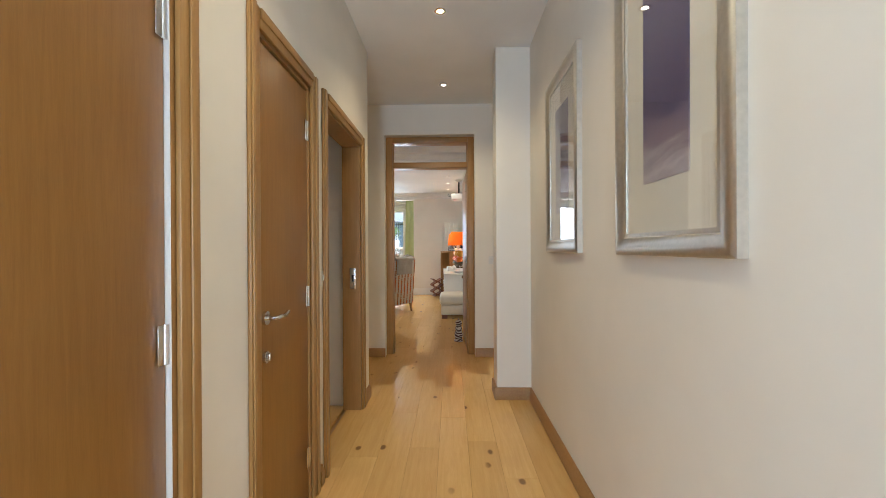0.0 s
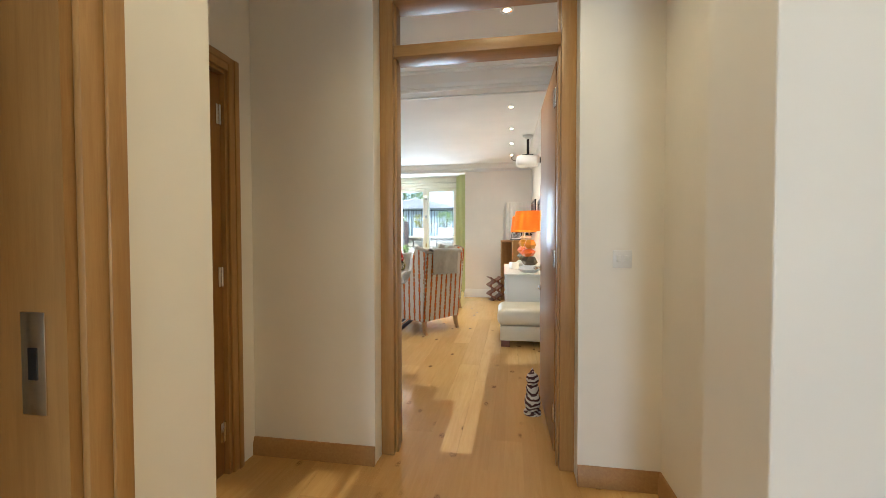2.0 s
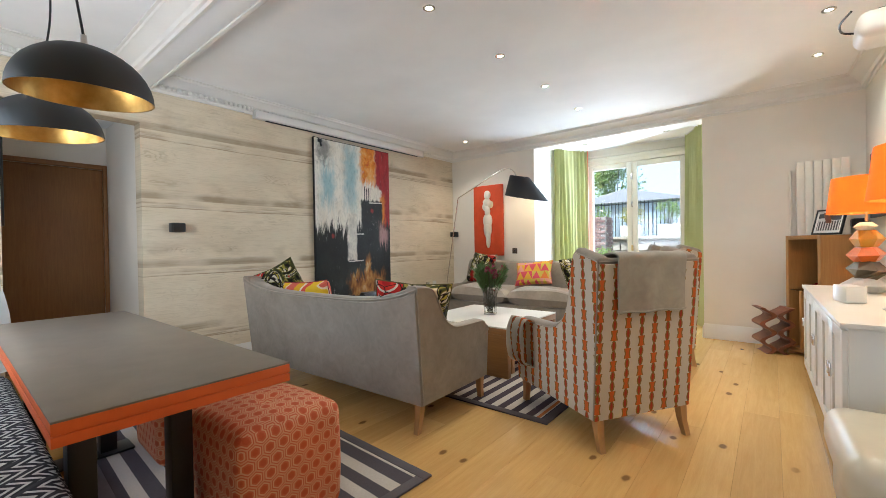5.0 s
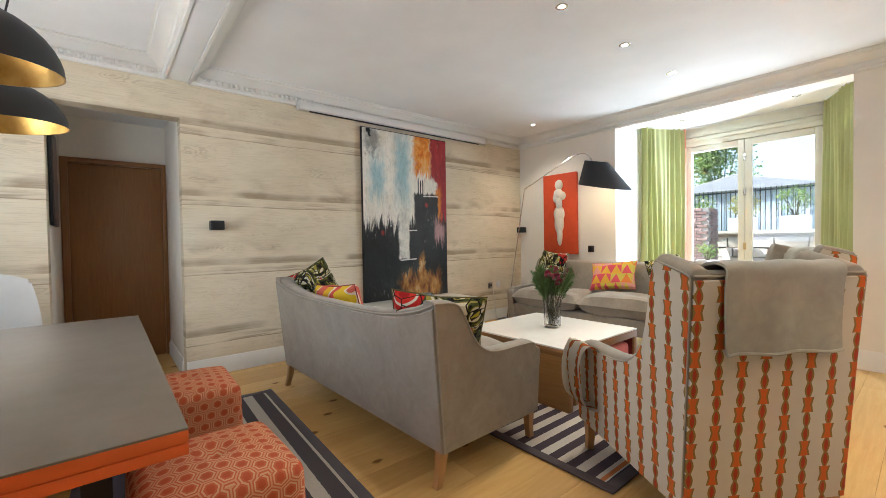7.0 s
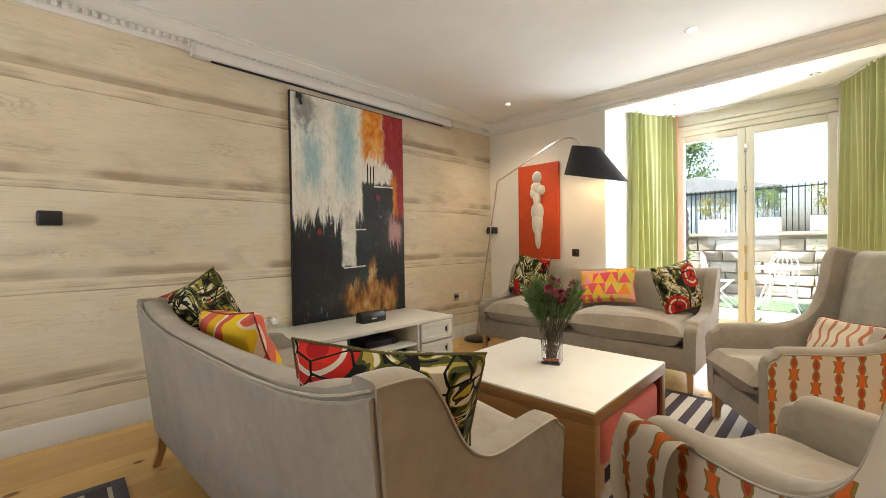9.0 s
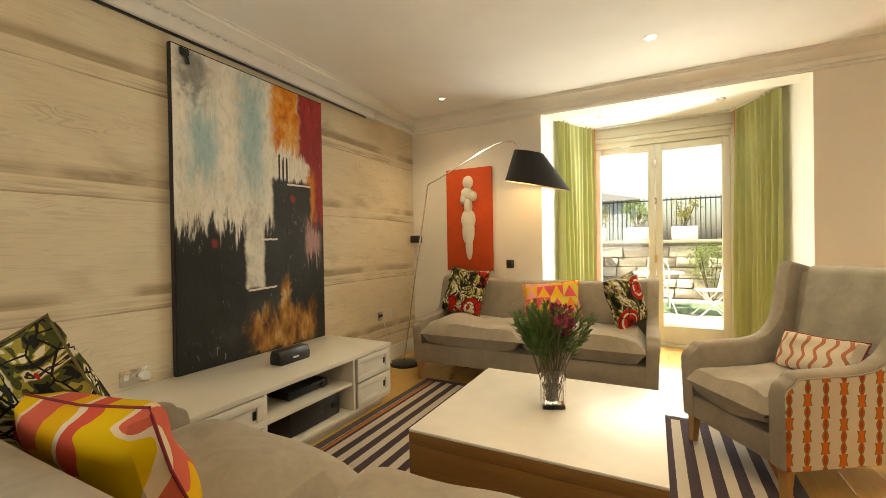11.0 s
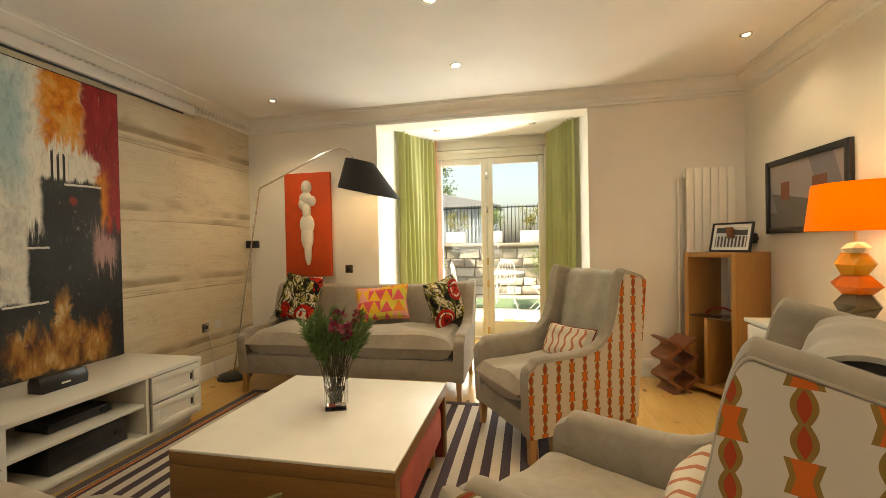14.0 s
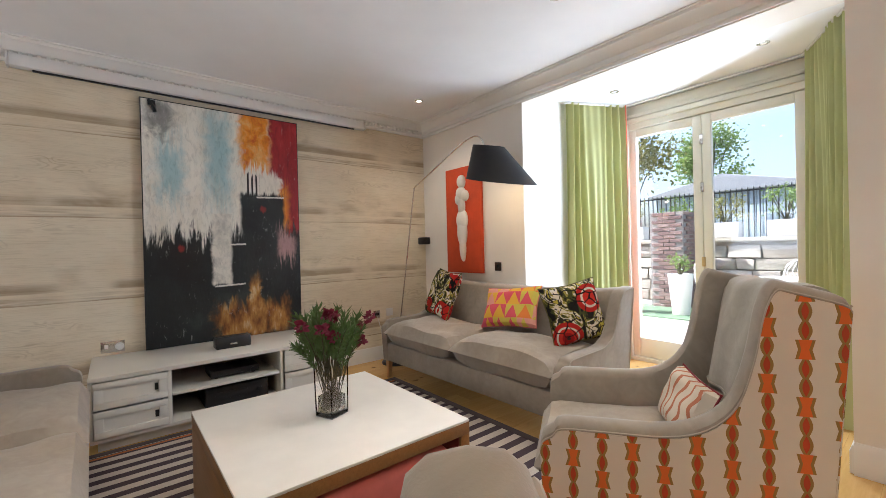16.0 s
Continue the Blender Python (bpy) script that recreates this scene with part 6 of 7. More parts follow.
# sideboard with two lamps
sb = thing("sideboard", "glossy off-white sideboard with framed doors along the wall", "sideboard", pose(0.425, 8.70, 0, 0, 0, 1.2))
b = B()
add_box(b, (0.50, 1.98, 0.66), (0.01, 0, 0.405), 0.003)
part("body", b, M_LACQ, sb)
b = B()
add_box(b, (0.54, 2.02, 0.025), (0, 0, 0.7475), 0.003)
part("top", b, M_LACQ, sb)
b = B()
add_box(b, (0.44, 1.90, 0.075), (0.02, 0, 0.0375))
part("plinth", b, M_LACQ, sb)
for k in range(5):
    y = -0.99 + 1.98 * (k + 0.5) / 5
    b = B()
    for s in (-1, 1):
        add_box(b, (0.02, 0.06, 0.63), (-0.25, y + s * 0.164, 0.405), 0.002)
        add_box(b, (0.02, 0.268, 0.06), (-0.25, y, 0.405 + s * 0.285), 0.002)
    add_box(b, (0.01, 0.272, 0.52), (-0.245, y, 0.405))
    dr = part("door", b, M_LACQ, sb)
    b = B()
    add_box(b, (0.012, 0.012, 0.07), (-0.266, y + (0.164 if k % 2 == 0 else -0.164), 0.45), 0.003)
    part("handle", b, M_CHROME, dr)


def facet(bm, r, h, z, seed, sx=1.0):
    """A faceted stone-like block."""
    rr = random.Random(seed)
    rings = []
    for zz, k in ((0.0, 0.62), (0.48 + rr.uniform(-0.06, 0.06), 1.0), (1.0, 0.58)):
        off = rr.uniform(0, 1.0)
        rings.append([bm.verts.new((sx * r * k * math.cos(2 * math.pi * (i + off) / 6) * rr.uniform(0.92, 1.08), r * k * math.sin(2 * math.pi * (i + off) / 6) * rr.uniform(0.92, 1.08), z + h * zz)) for i in range(6)])
    for a, c in zip(rings, rings[1:]):
        for i in range(6):
            bm.faces.new((a[i], a[(i + 1) % 6], c[(i + 1) % 6]))
            bm.faces.new((a[i], c[(i + 1) % 6], c[i]))
    bm.faces.new(rings[0][::-1])
    bm.faces.new(rings[-1])
    return bm


def table_lamp(x, y, z, rz, seed):
    th = thing("table_lamp", "table lamp of stacked faceted blocks with an orange drum shade, lit", "table lamp", pose(x, y, z, 0, 0, rz), "pair of sideboard lamps")
    for nm, r, h, zz, mt, lb in (("base_block", 0.135, 0.10, 0.0, M_WHITEPL, "white faceted base"), ("block", 0.105, 0.125, 0.10, M_TAUPEGL, "taupe glazed block"),
                                 ("block", 0.10, 0.10, 0.225, M_ORANGEGL, "orange glazed block"), ("block", 0.085, 0.12, 0.325, M_YELLOW, "mustard glazed block"), ("block", 0.055, 0.055, 0.445, M_CREAMGL, "cream glazed block")):
        b = B()
        facet(b, r, h, 0.0, seed + len(lb) + int(zz * 100), 1.12)
        sway = 0.0 if zz == 0.0 else 0.024 * math.sin(zz * 31 + seed)
        lean_ = 0.0 if zz == 0.0 else 9 * math.cos(zz * 25 + seed)
        part(nm, b, mt, th, lb, pose(sway, sway * 0.7, zz - (0.0 if zz == 0.0 else 0.006), lean_, lean_ * 0.6, zz * 300), smooth=False)
    b = B()
    add_cyl(b, 0.008, 0.008, 0.16, pose(0, 0, 0.50), 10)
    part("stem", b, M_BRASS, th)
    b = B()
    add_lathe(b, [(0.210, 0.560), (0.180, 0.815)], 48)
    add_lathe(b, [(0.207, 0.560), (0.177, 0.815)], 48)
    part("shade", b, M_SHADEOR, th, "orange fabric drum shade")
    b = B()
    for k in range(3):
        a = 2 * math.pi * k / 3
        add_tube(b, [(0, 0, 0.80), (0.178 * math.cos(a), 0.178 * math.sin(a), 0.805)], 0.003, 5)
    part("shade_carrier", b, M_CHROME, th)
    b = B()
    add_lathe(b, [(0.0, 0.65), (0.02, 0.66), (0.032, 0.70), (0.02, 0.74), (0.0, 0.745)], 16)
    part("bulb", b, M_BULB, th)
    l = new("table_lamp_light", bpy.data.lights.new("table_lamp_light", "POINT"))
    l.data.energy, l.data.color, l.data.shadow_soft_size = 5.5, (1.0, 0.70, 0.38), 0.04
    l.matrix_basis = pose(x, y, z + 0.69)


table_lamp(0.50, 7.93, 0.762, 10, 3)
table_lamp(0.46, 9.24, 0.762, 40, 9)
b = B()
add_box(b, (0.10, 0.14, 0.10), (0, 0, 0.05), 0.006)
solid("tissue_box", b, M_WHITEPL, "small white box on the sideboard", "box", m=pose(0.30, 8.55, 0.761, 0, 0, 20))

ot = thing("ottoman", "cream leather ottoman with a padded top and dark wooden feet", "ottoman", pose(0.42, 7.25, 0, 0, 0, 1))
b = B()
add_box(b, (0.56, 0.56, 0.17), (0, 0, 0.155), 0.015, 2)
part("base", b, M_LEATHER, ot)
b = B()
add_box(b, (0.62, 0.62, 0.19), (0, 0, 0.335), 0.07, 5)
for v in b.verts:
    if v.co.z > 0.40:
        v.co.z += 0.018 * max(0, 1 - (v.co.x / 0.31) ** 2) * max(0, 1 - (v.co.y / 0.31) ** 2)
part("seat_pad", b, M_LEATHER, ot)
for sx in (-1, 1):
    for sy in (-1, 1):
        b = B()
        add_box(b, (0.10, 0.10, 0.07), (sx * 0.22, sy * 0.22, 0.035), 0.004)
        part("foot", b, M_REDWOOD, ot)

# radiator pipework beside the sideboard
b = B()
add_tube(b, [(0.735, 7.55, 0.02), (0.735, 7.55, 0.30), (0.70, 7.55, 0.33)], 0.011, 8)
add_cyl(b, 0.022, 0.022, 0.07, pose(0.735, 7.55, 0.33, 0, -60, 0), 14)
solid("radiator_valve", b, M_WHITEPL, "white radiator valve and pipe near the skirting", "radiator valve")

# tall radiator
rd = thing("radiator", "tall cream panel radiator with broad upright slats", "radiator", pose(0.34, YF - 0.03, 0.16))
for k in range(6):
    b = B()
    add_box(b, (0.064, 0.022, 1.78), (-0.167 + 0.0668 * k, -0.045, 0.89), 0.004)
    part("slat", b, M_RADIATOR, rd)
b = B()
for z in (0.06, 1.72):
    add_box(b, (0.40, 0.05, 0.04), (0, -0.012, z), 0.004)
add_cyl(b, 0.012, 0.012, 0.16, pose(-0.2, -0.03, -0.159), 10)
part("header", b, M_RADIATOR, rd)
b = B()
add_cyl(b, 0.012, 0.012, 1.80, pose(-0.245, 0.0, -0.1), 10)
part("feed_pipe", b, M_RADIATOR, rd)

# oak display unit turned to the room
su = thing("display_unit", "open oak cube unit with a glass shelf, angled in the corner", "shelf unit", pose(0.345, 10.435, 0, 0, 0, 33.5))
W2, T2, H2 = 0.215, 0.038, 1.18
b = B()
for s in (-1, 1):
    add_box(b, (2 * W2, T2, H2), (0, s * (W2 - T2 / 2), H2 / 2), 0.002)
add_box(b, (2 * W2, 2 * W2 - 2 * T2, T2), (0, 0, H2 - T2 / 2), 0.002)
add_box(b, (2 * W2, 2 * W2 - 2 * T2, T2), (0, 0, 0.06), 0.002)
part("carcass", b, M_SHELFOAK, su)
b = B()
add_box(b, (2 * W2, 0.03, 0.56), (0, 0.03, 0.36), 0.002)
part("divider", b, M_SHELFOAK, su)
b = B()
add_box(b, (2 * W2 - 0.01, 2 * W2 - 2 * T2, 0.008), (0, 0, 0.645), 0.001)
part("shelf", b, M_GLASS, su, "clear glass shelf")
b = B()
add_tube(b, spline([(-0.05, -0.13, 0.652), (-0.05, -0.07, 0.70), (-0.05, 0.02, 0.715), (-0.05, 0.10, 0.69), (-0.05, 0.14, 0.652)], 5), 0.008, 8)
solid("ornament", b, plain("dark_red_glass", (0.25, 0.01, 0.015), 0.15), "curved dark red ornament on the glass shelf", "ornament", m=su.matrix_basis.copy())


def photo_mat():
    m = Mat("black_and_white_bridge_photograph", 0.3)
    x, y, z = m.xyz()
    arch = ((y / 0.028).fract() - 0.5).abs().lt(0.28) * (z - 0.085).abs().lt(0.045)
    hill = (z - 0.17 + (y * 18).sin() * 0.012).abs().lt(0.022)
    c = m.mix(arch.max(hill), (0.55, 0.55, 0.54), (0.05, 0.05, 0.05))
    mat_ = y.abs().gt(0.125)
    m.colour(m.mix(mat_.max(z.gt(0.205)).max(z.lt(0.035)), c, (0.75, 0.74, 0.70)))
    return m.m


pf = thing("photo_frame", "black framed black-and-white photograph of a viaduct on the oak unit", "photo frame", pose(0.335, 10.36, 1.184, 0, -14, 214))
b = B()
for s in (-1, 1):
    add_box(b, (0.018, 0.015, 0.245), (0, s * 0.155, 0.1225), 0.002)
    add_box(b, (0.018, 0.295, 0.015), (0, 0, 0.1225 + s * 0.115), 0.002)
part("frame", b, M_BLACK, pf)
b = B()
add_box(b, (0.004, 0.298, 0.218), (0.0, 0, 0.1225))
part("photograph", b, photo_mat(), pf)
b = B()
add_box(b, (0.006, 0.06, 0.20), (-0.05, 0, 0.095), 0.001, m=pose(0, 0, 0, 0, 26, 0))
part("strut", b, M_REDWOOD, pf)

# wavy wine rack
wr = thing("wine_rack", "wavy red-brown bentwood wine rack standing on the floor", "wine rack", pose(-0.06, 10.44, 0, 0, 0, 200))
for k, (x0, ph) in enumerate(((-0.075, 0.0), (0.075, math.pi))):
    pts_a, pts_b = [], []
    for i in range(41):
        z = 0.46 * i / 40
        w = 0.05 * math.sin(z * 2 * math.pi / 0.17 + ph)
        pts_a.append((x0 + w - 0.022, z))
        pts_b.append((x0 + w + 0.022, z))
    b = B()
    cols = [[b.verts.new((p[0], yy, p[1])) for p in pl] for pl, yy in ((pts_a, -0.11), (pts_b, -0.11), (pts_b, 0.11), (pts_a, 0.11))]
    for i in range(40):
        for q in range(4):
            b.faces.new((cols[q][i], cols[(q + 1) % 4][i], cols[(q + 1) % 4][i + 1], cols[q][i + 1]))
    b.faces.new([c[0] for c in cols][::-1])
    b.faces.new([c[-1] for c in cols])
    bmesh.ops.recalc_face_normals(b, faces=b.faces[:])
    part("wave_panel", b, M_REDWOOD, wr)

# projector
pj = thing("projector", "white ceiling-mounted projector on a black pole", "projector", pose(0.50, 8.55, 2.37, 0, 0, 88))
b = B()
add_box(b, (0.30, 0.34, 0.15), (0, 0, -0.012), 0.055, 5)
part("body", b, M_WHITEPL, pj)
b = B()
add_cyl(b, 0.045, 0.045, 0.03, pose(0.06, -0.17, 0.01, 90, 0, 0), 24)
part("lens", b, M_BLACK, pj)
b = B()
add_cyl(b, 0.018, 0.018, 0.24, pose(0, 0, 0.075), 12)
add_box(b, (0.16, 0.16, 0.02), (0, 0, 0.068), 0.004)
part("mount", b, M_BLACKMETAL, pj)
b = B()
add_lathe(b, [(0.0, 0.312), (0.03, 0.312), (0.075, 0.345), (0.08, 0.364), (0.0, 0.364)], 24)
part("ceiling_plate", b, M_WHITEPL, pj, "white ceiling rose")
b = B()
add_tube(b, spline([(0.03, 0.16, 0.0), (0.02, 0.22, 0.02), (-0.1, 0.235, 0.03), (-0.235, 0.20, 0.035)], 5), 0.006, 6)
part("cable", b, M_BLACK, pj)

# zebra-striped doorstop
m_ = Mat("zebra_stripe_cloth", 0.9)
x_, y_, z_ = m_.xyz()
w_ = ((z_ * 1.0 + m_.noise(8, 2) * 0.14) / 0.036).fract()
m_.colour(m_.mix(w_.gt(0.5), (0.055, 0.016, 0.013), (0.50, 0.44, 0.36)))
zb = thing("doorstop", "black and cream zebra-striped cat doorstop", "doorstop", pose(0.42, 5.25, 0, 0, 0, -90))
b = B()
for cz, rx, ry, rz_ in ((0.085, 0.062, 0.055, 0.085), (0.17, 0.05, 0.045, 0.06), (0.245, 0.05, 0.045, 0.045)):
    r_ = bmesh.ops.create_uvsphere(b, u_segments=14, v_segments=10, radius=1.0)
    bmesh.ops.transform(b, matrix=Matrix.Translation((0, 0, cz)) @ Matrix.Diagonal((rx, ry, rz_, 1)), verts=r_["verts"])
for s in (-1, 1):
    add_cyl(b, 0.018, 0.003, 0.035, pose(s * 0.03, 0, 0.275, 0, s * 12, 0), 8)
add_cyl(b, 0.06, 0.06, 0.02, pose(0, 0, 0), 16)
part("body", b, m_.m, zb)

# sockets and switches
def plate(m, w, h, mat, label, toggles, tmat):
    th = thing("wall_plate", label, "socket", m)
    b = B()
    add_box(b, (0.006, w, h), (0.003, 0, 0), 0.002)
    part("plate", b, mat, th)
    for y in toggles:
        b = B()
        add_box(b, (0.008, 0.022, 0.03), (0.008, y, 0.004), 0.002)
        part("switch", b, tmat, th)
    return th


plate(pose(XL, 7.77, 0.545), 0.146, 0.086, M_CHROME, "steel double socket on the papered wall", (-0.04, 0.04), M_WHITEPL)
plate(pose(XL, 10.07, 0.51), 0.086, 0.086, M_CHROME, "steel socket with a black insert", (-0.015, 0.02), M_BLACK)
plate(pose(XL, 10.24, 0.52), 0.086, 0.086, M_WHITEPL, "white aerial socket on the papered wall", (), M_WHITEPL)
plate(pose(-3.197, YF, 1.04, 0, 0, -90), 0.086, 0.086, metal("bronze_plate", (0.12, 0.09, 0.07), 0.35), "dark bronze wall control", (0.0,), M_BLACK)
plate(pose(0.80, YH, 1.12, 0, 0, -90), 0.086, 0.086, M_WHITEPL, "white light switch by the doorway", (-0.018, 0.018), M_WHITEPL)
plate(pose(HXL, 1.95, 1.10), 0.05, 0.086, M_WHITEPL, "white light switch between the hall doors", (0.0,), M_WHITEPL)
pl = thing("plug_adaptor", "white dimmer plug in the double socket", "plug", pose(XL + 0.014, 7.81, 0.545))
b = B()
add_cyl(b, 0.028, 0.024, 0.035, pose(0, 0, 0, 0, 90, 0), 18)
part("body", b, M_WHITEPL, pl)
b = B()
add_tube(b, spline([(XL + 0.02, 10.07, 0.49), (XL + 0.06, 10.07, 0.42), (XL + 0.05, 10.12, 0.22), (XL + 0.09, 10.10, 0.06), (XL + 0.2, 10.05, 0.009), (XL + 0.24, 10.12, 0.009)], 6), 0.004, 6)
solid("power_cable", b, M_WHITEPL, "white lamp cable hanging from a socket", "cable")
b = B()
add_box(b, (0.10, 0.16, 0.34), (0, 0, 0.171), 0.008)
solid("subwoofer", b, M_BLACK, "black subwoofer standing beside the media unit", "speaker", m=pose(-4.02, 9.36, 0))


# hall pictures
def seascape(name, a, c, d):
    m = Mat(name, 0.35)
    x, y, z = m.xyz()
    n = m.noise(2.4, 4, (1, 1.2, 3.0), distortion=1.6)
    v = z / 0.62 + (n - 0.5) * 0.5
    m.colour(m.ramp(v, [(0.05, a), (0.28, c), (0.42, (0.50, 0.46, 0.47)), (0.55, c), (0.75, d), (0.95, d)]))
    return m.m


SEA = seascape("violet_seascape_print", (0.30, 0.25, 0.17), (0.24, 0.18, 0.23), (0.085, 0.07, 0.16))
M_MOUNT = paint("ivory_picture_mount", (0.74, 0.70, 0.60), 0.85, 0.1)


def silver_picture(y0, y1, z0, z1):
    w, h = y1 - y0, z1 - z0
    th = thing("picture", "violet seascape print in a broad silver frame", "picture", pose(HXR, (y0 + y1) / 2, z0, 0, 0, 180), "silver framed pictures")
    bar = 0.075
    prof = [(0, 0), (0.026, 0.0), (0.034, 0.012), (0.034, 0.03), (0.026, 0.055), (0.020, 0.062), (0.020, 0.075), (0, 0.075)]
    rings = []
    b = B()
    for cy, cz in ((-1, 0), (1, 0), (1, 1), (-1, 1)):
        rings.append([b.verts.new((px, cy * (w / 2 - pd), pd if cz == 0 else h - pd)) for px, pd in prof])
    for k in range(4):
        a, c = rings[k], rings[(k + 1) % 4]
        for i in range(len(prof) - 1):
            b.faces.new((a[i], c[i], c[i + 1], a[i + 1]))
    bmesh.ops.recalc_face_normals(b, faces=b.faces[:])
    part("frame", b, M_SILVER, th)
    b = B()
    add_box(b, (0.004, w - 2 * bar + 0.01, h - 2 * bar + 0.01), (0.010, 0, h / 2))
    part("mount", b, M_MOUNT, th, "ivory mount")
    b = B()
    iw, ih = w * 0.40, h * 0.58
    add_box(b, (0.002, iw, ih), (0, 0, ih / 2), m=pose(0.0135, 0, h / 2 - ih / 2 + 0.01))
    part("print", b, SEA, th)
    b = B()
    add_box(b, (0.002, w - 2 * bar + 0.008, h - 2 * bar + 0.008), (0.017, 0, h / 2))
    o = part("glazing", b, M_PANE, th, "picture glass")
    o.visible_shadow = False


silver_picture(1.80, 2.46, 1.235, 2.31)
silver_picture(0.66, 1.32, 1.235, 2.31)

# ---- terrace ----
M_PAVE = plain("pale_terrace_paving", (0.50, 0.47, 0.42), 0.8, bump=0.3)
b = B()
span(b, -400, 400, 12.42, 500, -0.35, -0.30)
solid("ground", b, plain("distant_ground", (0.16, 0.17, 0.12), 0.9), "ground beyond the terrace", "ground", "structure")
b = B()
span(b, -7.5, 3.5, 12.33, 17.0, -0.30, -0.03)
solid("terrace", b, M_PAVE, "pale paved terrace", "terrace", "structure")
b = B()
span(b, -4.4, 1.4, 14.9, 16.3, -0.028, -0.008)
grass_m = Mat("artificial_grass", 0.9)
grass_m.colour(grass_m.ramp(grass_m.noise(60, 3), [(0.3, (0.12, 0.20, 0.11)), (0.7, (0.20, 0.29, 0.17))]))
grass_m.bump(grass_m.noise(200, 2), 0.8, 0.02)
solid("grass_mat", b, grass_m.m, "green artificial grass on the terrace", "grass", "structure")


def stone_mat():
    m = Mat("pale_rubble_stone", 0.9)
    c = m.ramp(m.random(), [(0.0, (0.30, 0.27, 0.22)), (0.4, (0.46, 0.42, 0.35)), (0.8, (0.55, 0.51, 0.44)), (1.0, (0.38, 0.33, 0.28))])
    c = m.mix(0.5, c, m.ramp(m.noise(9, 5), [(0.3, (0.6, 0.58, 0.55)), (0.7, (1, 1, 1))]), "MULTIPLY")
    m.colour(c)
    m.bump(m.noise(22, 5), 0.6, 0.02)
    return m.m


M_STONE = stone_mat()
rw = thing("retaining_wall", "pale rubble stone retaining wall behind the terrace", "wall", pose(0, 17.0, 0), kind="structure")
b = B()
span(b, -7.5, 3.5, 0.05, 0.5, -0.3, 1.22)
part("core", b, plain("lime_mortar", (0.34, 0.31, 0.26), 0.95, bump=0.4), rw)
rnd = random.Random(11)
stone_shapes = []
for k in range(6):
    b = B()
    add_box(b, (1.0, 0.12, 1.0), (0, 0, 0), 0.03, 1)
    for v in b.verts:
        v.co += Vector((rnd.uniform(-0.04, 0.04), rnd.uniform(-0.015, 0.015), rnd.uniform(-0.04, 0.04)))
    stone_shapes.append(mesh_of("stone", b, M_STONE))
z = -0.25
while z < 1.15:
    h = rnd.uniform(0.18, 0.30)
    h = min(h, 1.20 - z)
    x = -6.0 + rnd.uniform(0, 0.2)
    while x < 2.0:
        w = rnd.uniform(0.28, 0.62)
        o = new("stone", rnd.choice(stone_shapes))
        o.parent = rw
        o.matrix_basis = pose(x + w / 2, 0.03, z + h / 2) @ Matrix.Diagonal((w - 0.02, 1, h - 0.02, 1))
        x += w
    z += h
b = B()
span(b, -7.5, 3.5, -0.08, 0.55, 1.222, 1.30, 0.01)
part("coping", b, plain("stone_coping", (0.40, 0.36, 0.28), 0.9, bump=0.4), rw)


def leaf_mass(name, label, at, size, n, mat, seed, trunk=None, category="plant", group=""):
    """A plant: stems and many small leaves in clumps with gaps."""
    rr = random.Random(seed)
    th = thing(name, label, category, pose(*at), group)
    b = B()
    base_z = 0.0 if trunk is None else trunk
    tips = []
    for k in range(10):
        a = rr.uniform(0, 2 * math.pi)
        r = rr.uniform(0.1, 0.85)
        tip = Vector((math.cos(a) * r * size[0] / 2, math.sin(a) * r * size[1] / 2, base_z + size[2] * rr.uniform(0.25, 0.95)))
        tips.append(tip)
        add_tube(b, spline([(0, 0, 0), (tip.x * 0.3, tip.y * 0.3, base_z * 0.7 + tip.z * 0.25), tip], 3), 0.008 if trunk is None else 0.018, 5)
    if trunk:
        add_cyl(b, 0.10, 0.05, trunk, None, 10)
    part("trunk" if trunk else "stems", b, M_STEM, th)
    b = B()
    ls = 0.05 if trunk is None else 0.11
    for k in range(n):
        c = rr.choice(tips)
        p = Vector((c.x + rr.gauss(0, size[0] * 0.12), c.y + rr.gauss(0, size[1] * 0.12), c.z + rr.gauss(0, size[2] * 0.10)))
        v = Vector((rr.gauss(0, 1), rr.gauss(0, 1), rr.gauss(0.2, 0.7))).normalized()
        s1 = v.orthogonal().normalized()
        s1 = (Matrix.Rotation(rr.uniform(0, 6.28), 3, v) @ s1) * ls * 0.35
        e = p + v * ls * rr.uniform(0.7, 1.3)
        mi = p.lerp(e, 0.5)
        b.faces.new([b.verts.new(p), b.verts.new(mi + s1), b.verts.new(e), b.verts.new(mi - s1)])
    part("crown" if trunk else "leaves", b, mat, th)
    return th


def leaf_mat(name, a, c):
    m = Mat(name, 0.6)
    m.colour(m.ramp(m.noise(3, 2), [(0.3, a), (0.7, c)]))
    return translucent(m, shade(c, 1.6), 0.35)


LEAF1 = leaf_mat("bright_shrub_leaf", (0.08, 0.14, 0.03), (0.17, 0.24, 0.06))
LEAF2 = leaf_mat("yellow_green_leaf", (0.12, 0.14, 0.03), (0.24, 0.22, 0.06))


